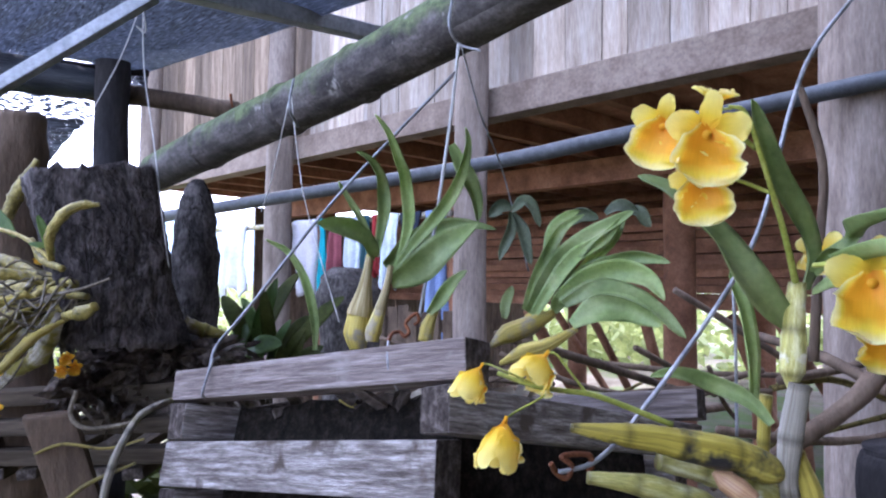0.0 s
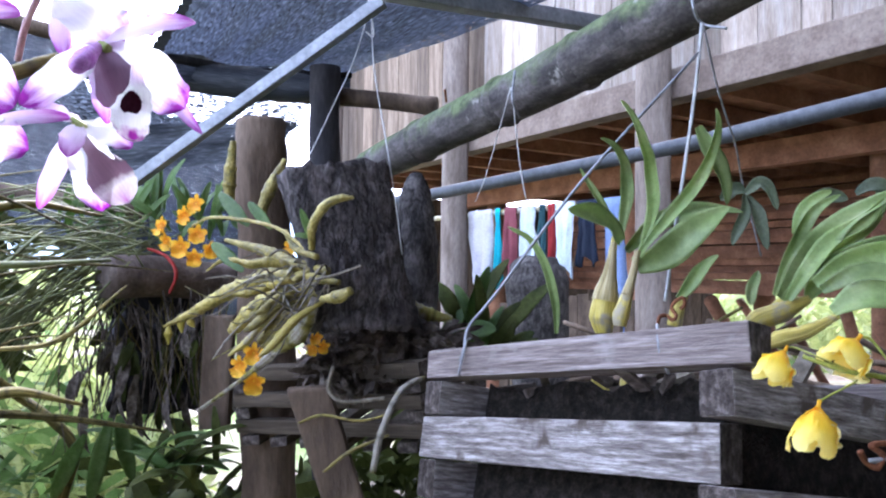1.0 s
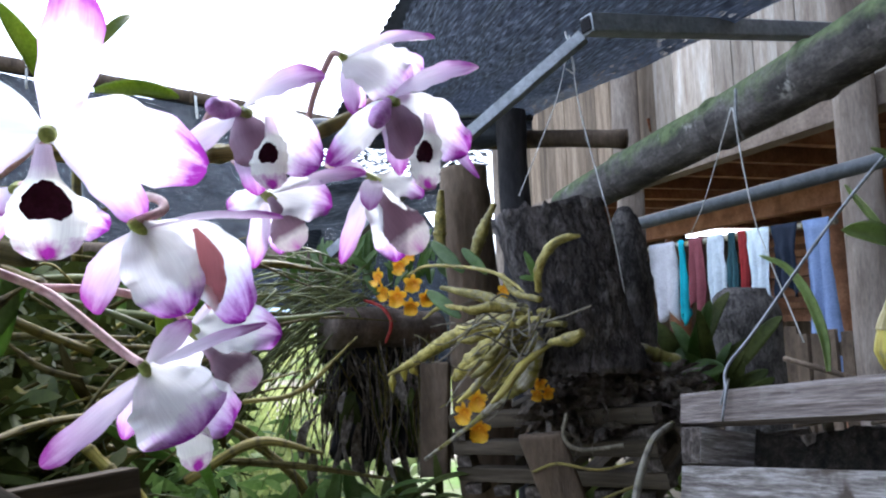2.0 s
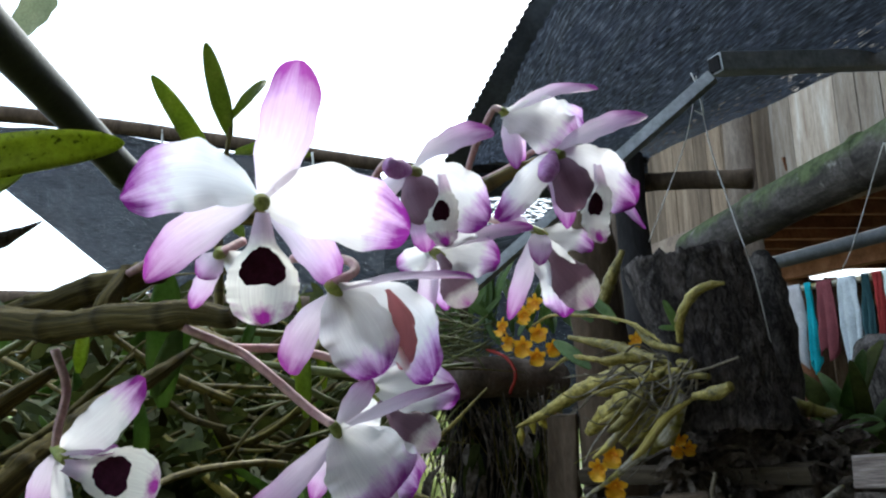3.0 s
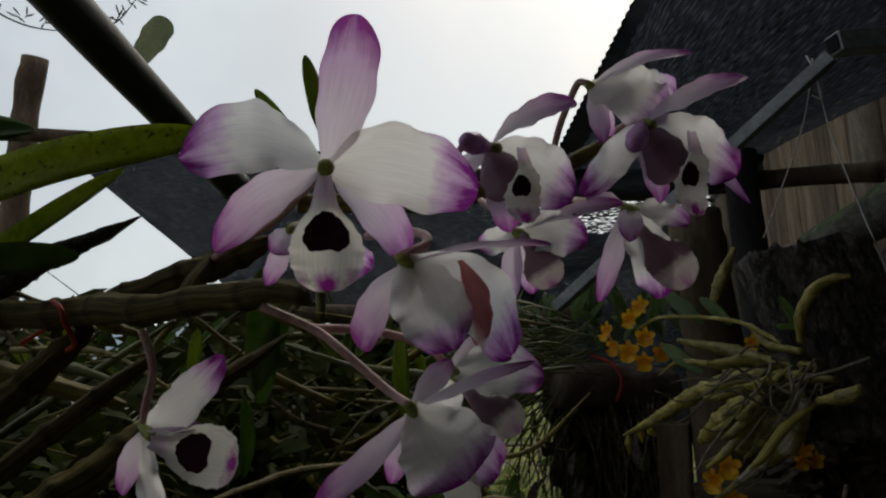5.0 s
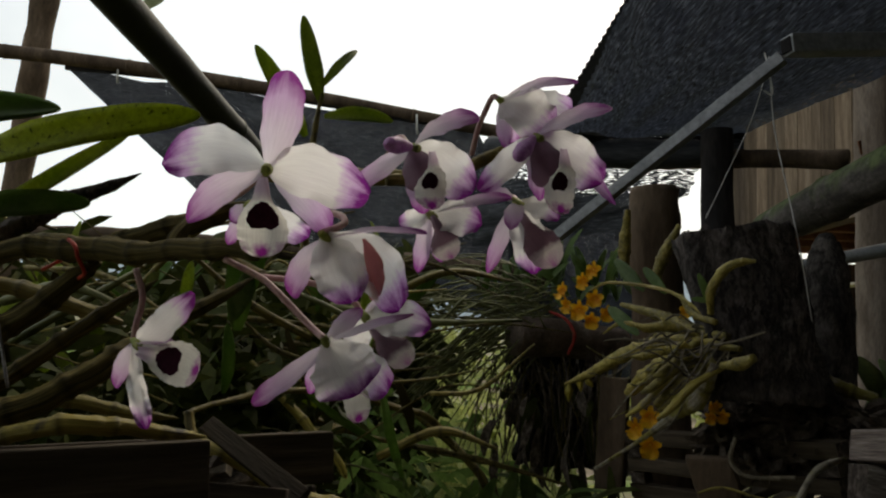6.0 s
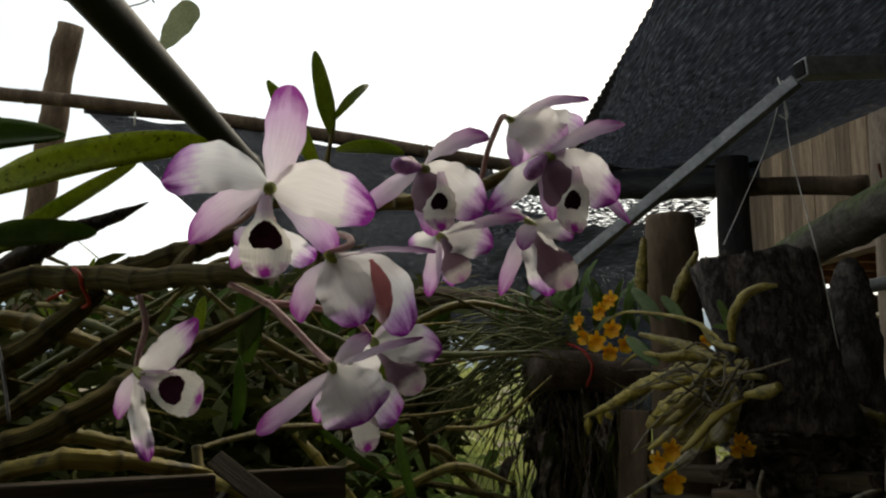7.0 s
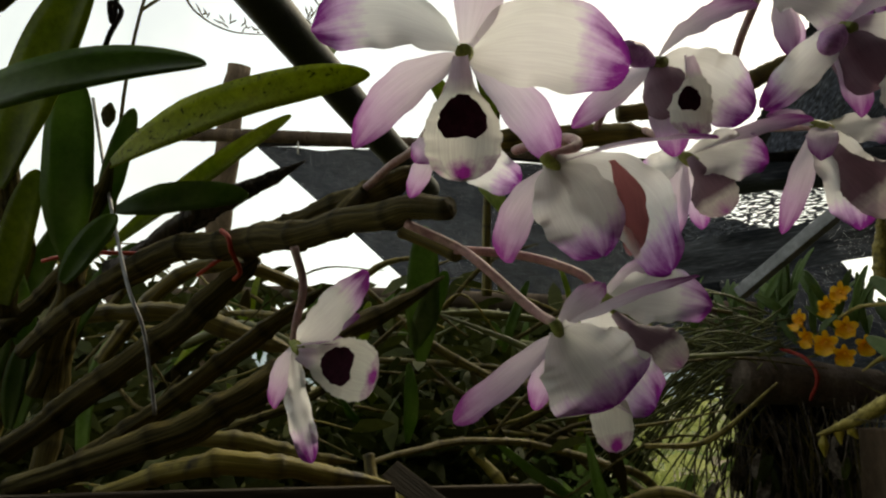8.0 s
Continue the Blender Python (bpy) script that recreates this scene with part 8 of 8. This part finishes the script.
foliage("shaded_leaves", "leaves and stems behind the orchids, coloured dark to stand for shade", "leaves", dark, 28000, 0.075, 0.020, M_DARKLEAF, 0.9, 9, True)
shoots = []
for k in range(18):
    p = Vector((-1.2077, 0.5196, 1.2535)).lerp(Vector((-1.0151, 1.1070, 1.2765)), random.random())
    shoots.append((p.x + random.uniform(-0.15, 0.1), p.y + random.uniform(-0.1, 0.2), 0.45, 0.20, random.uniform(0.5, 0.72)))
foliage("leafy_shoots", "fresh green leafy shoots behind the orchids", "leaves", shoots, 1900, 0.075, 0.018, M_LEAF, 0.9, 14, True)
litter = []
for k in range(9):
    p = Vector((-0.3989, 0.7636, 1.1405)).lerp(Vector((-0.2734, 0.7947, 1.1417)), k / 8)
    litter.append((p.x, p.y + 0.03, p.z - 0.03, 0.035, 0.065))
foliage("leaf_litter", "dark dead leaves and roots lying under the bark slab", "leaves", litter, 1500, 0.035, 0.009, M_LITTER, 0.9, 15, True)
under = []
for k in range(26):
    p = Vector((-1.0714, -0.1615, 1.1387)).lerp(Vector((-0.8798, 0.4118, 1.1436)), random.random())
    under.append((p.x + random.uniform(-0.10, 0.06), p.y + random.uniform(-0.03, 0.12), p.z - 0.22, 0.10, random.uniform(0.22, 0.36)))
foliage("understory", "small leaves and shoots below the orchid canes, coloured dark for shade", "leaves", under, 8000, 0.055, 0.014, M_DARKLEAF, 0.9, 12, True)
yard = thing("stick_pile", (0.3027, 1.1123, 1.1278), "pile of thin dark sticks behind the basket", "sticks")
random.seed(71)
for k in range(24):
    o = Vector((0.2859, 1.1142, 1.0842)) + Vector((random.uniform(-0.35, 0.35), random.uniform(-0.2, 0.5), random.uniform(-0.12, 0.08)))
    d = Vector((random.uniform(-1, 1), random.uniform(-0.4, 0.4), random.uniform(-0.25, 0.3))).normalized() * random.uniform(0.2, 0.5)
    part("stick", tube([o - d * 0.5, o + Vector((0, 0, random.uniform(-0.03, 0.03))), o + d * 0.5], random.uniform(0.003, 0.008), seg=6, n=4, rough=0.2, seed=k), random.choice((M_CANE, M_POST, M_POST)), yard)
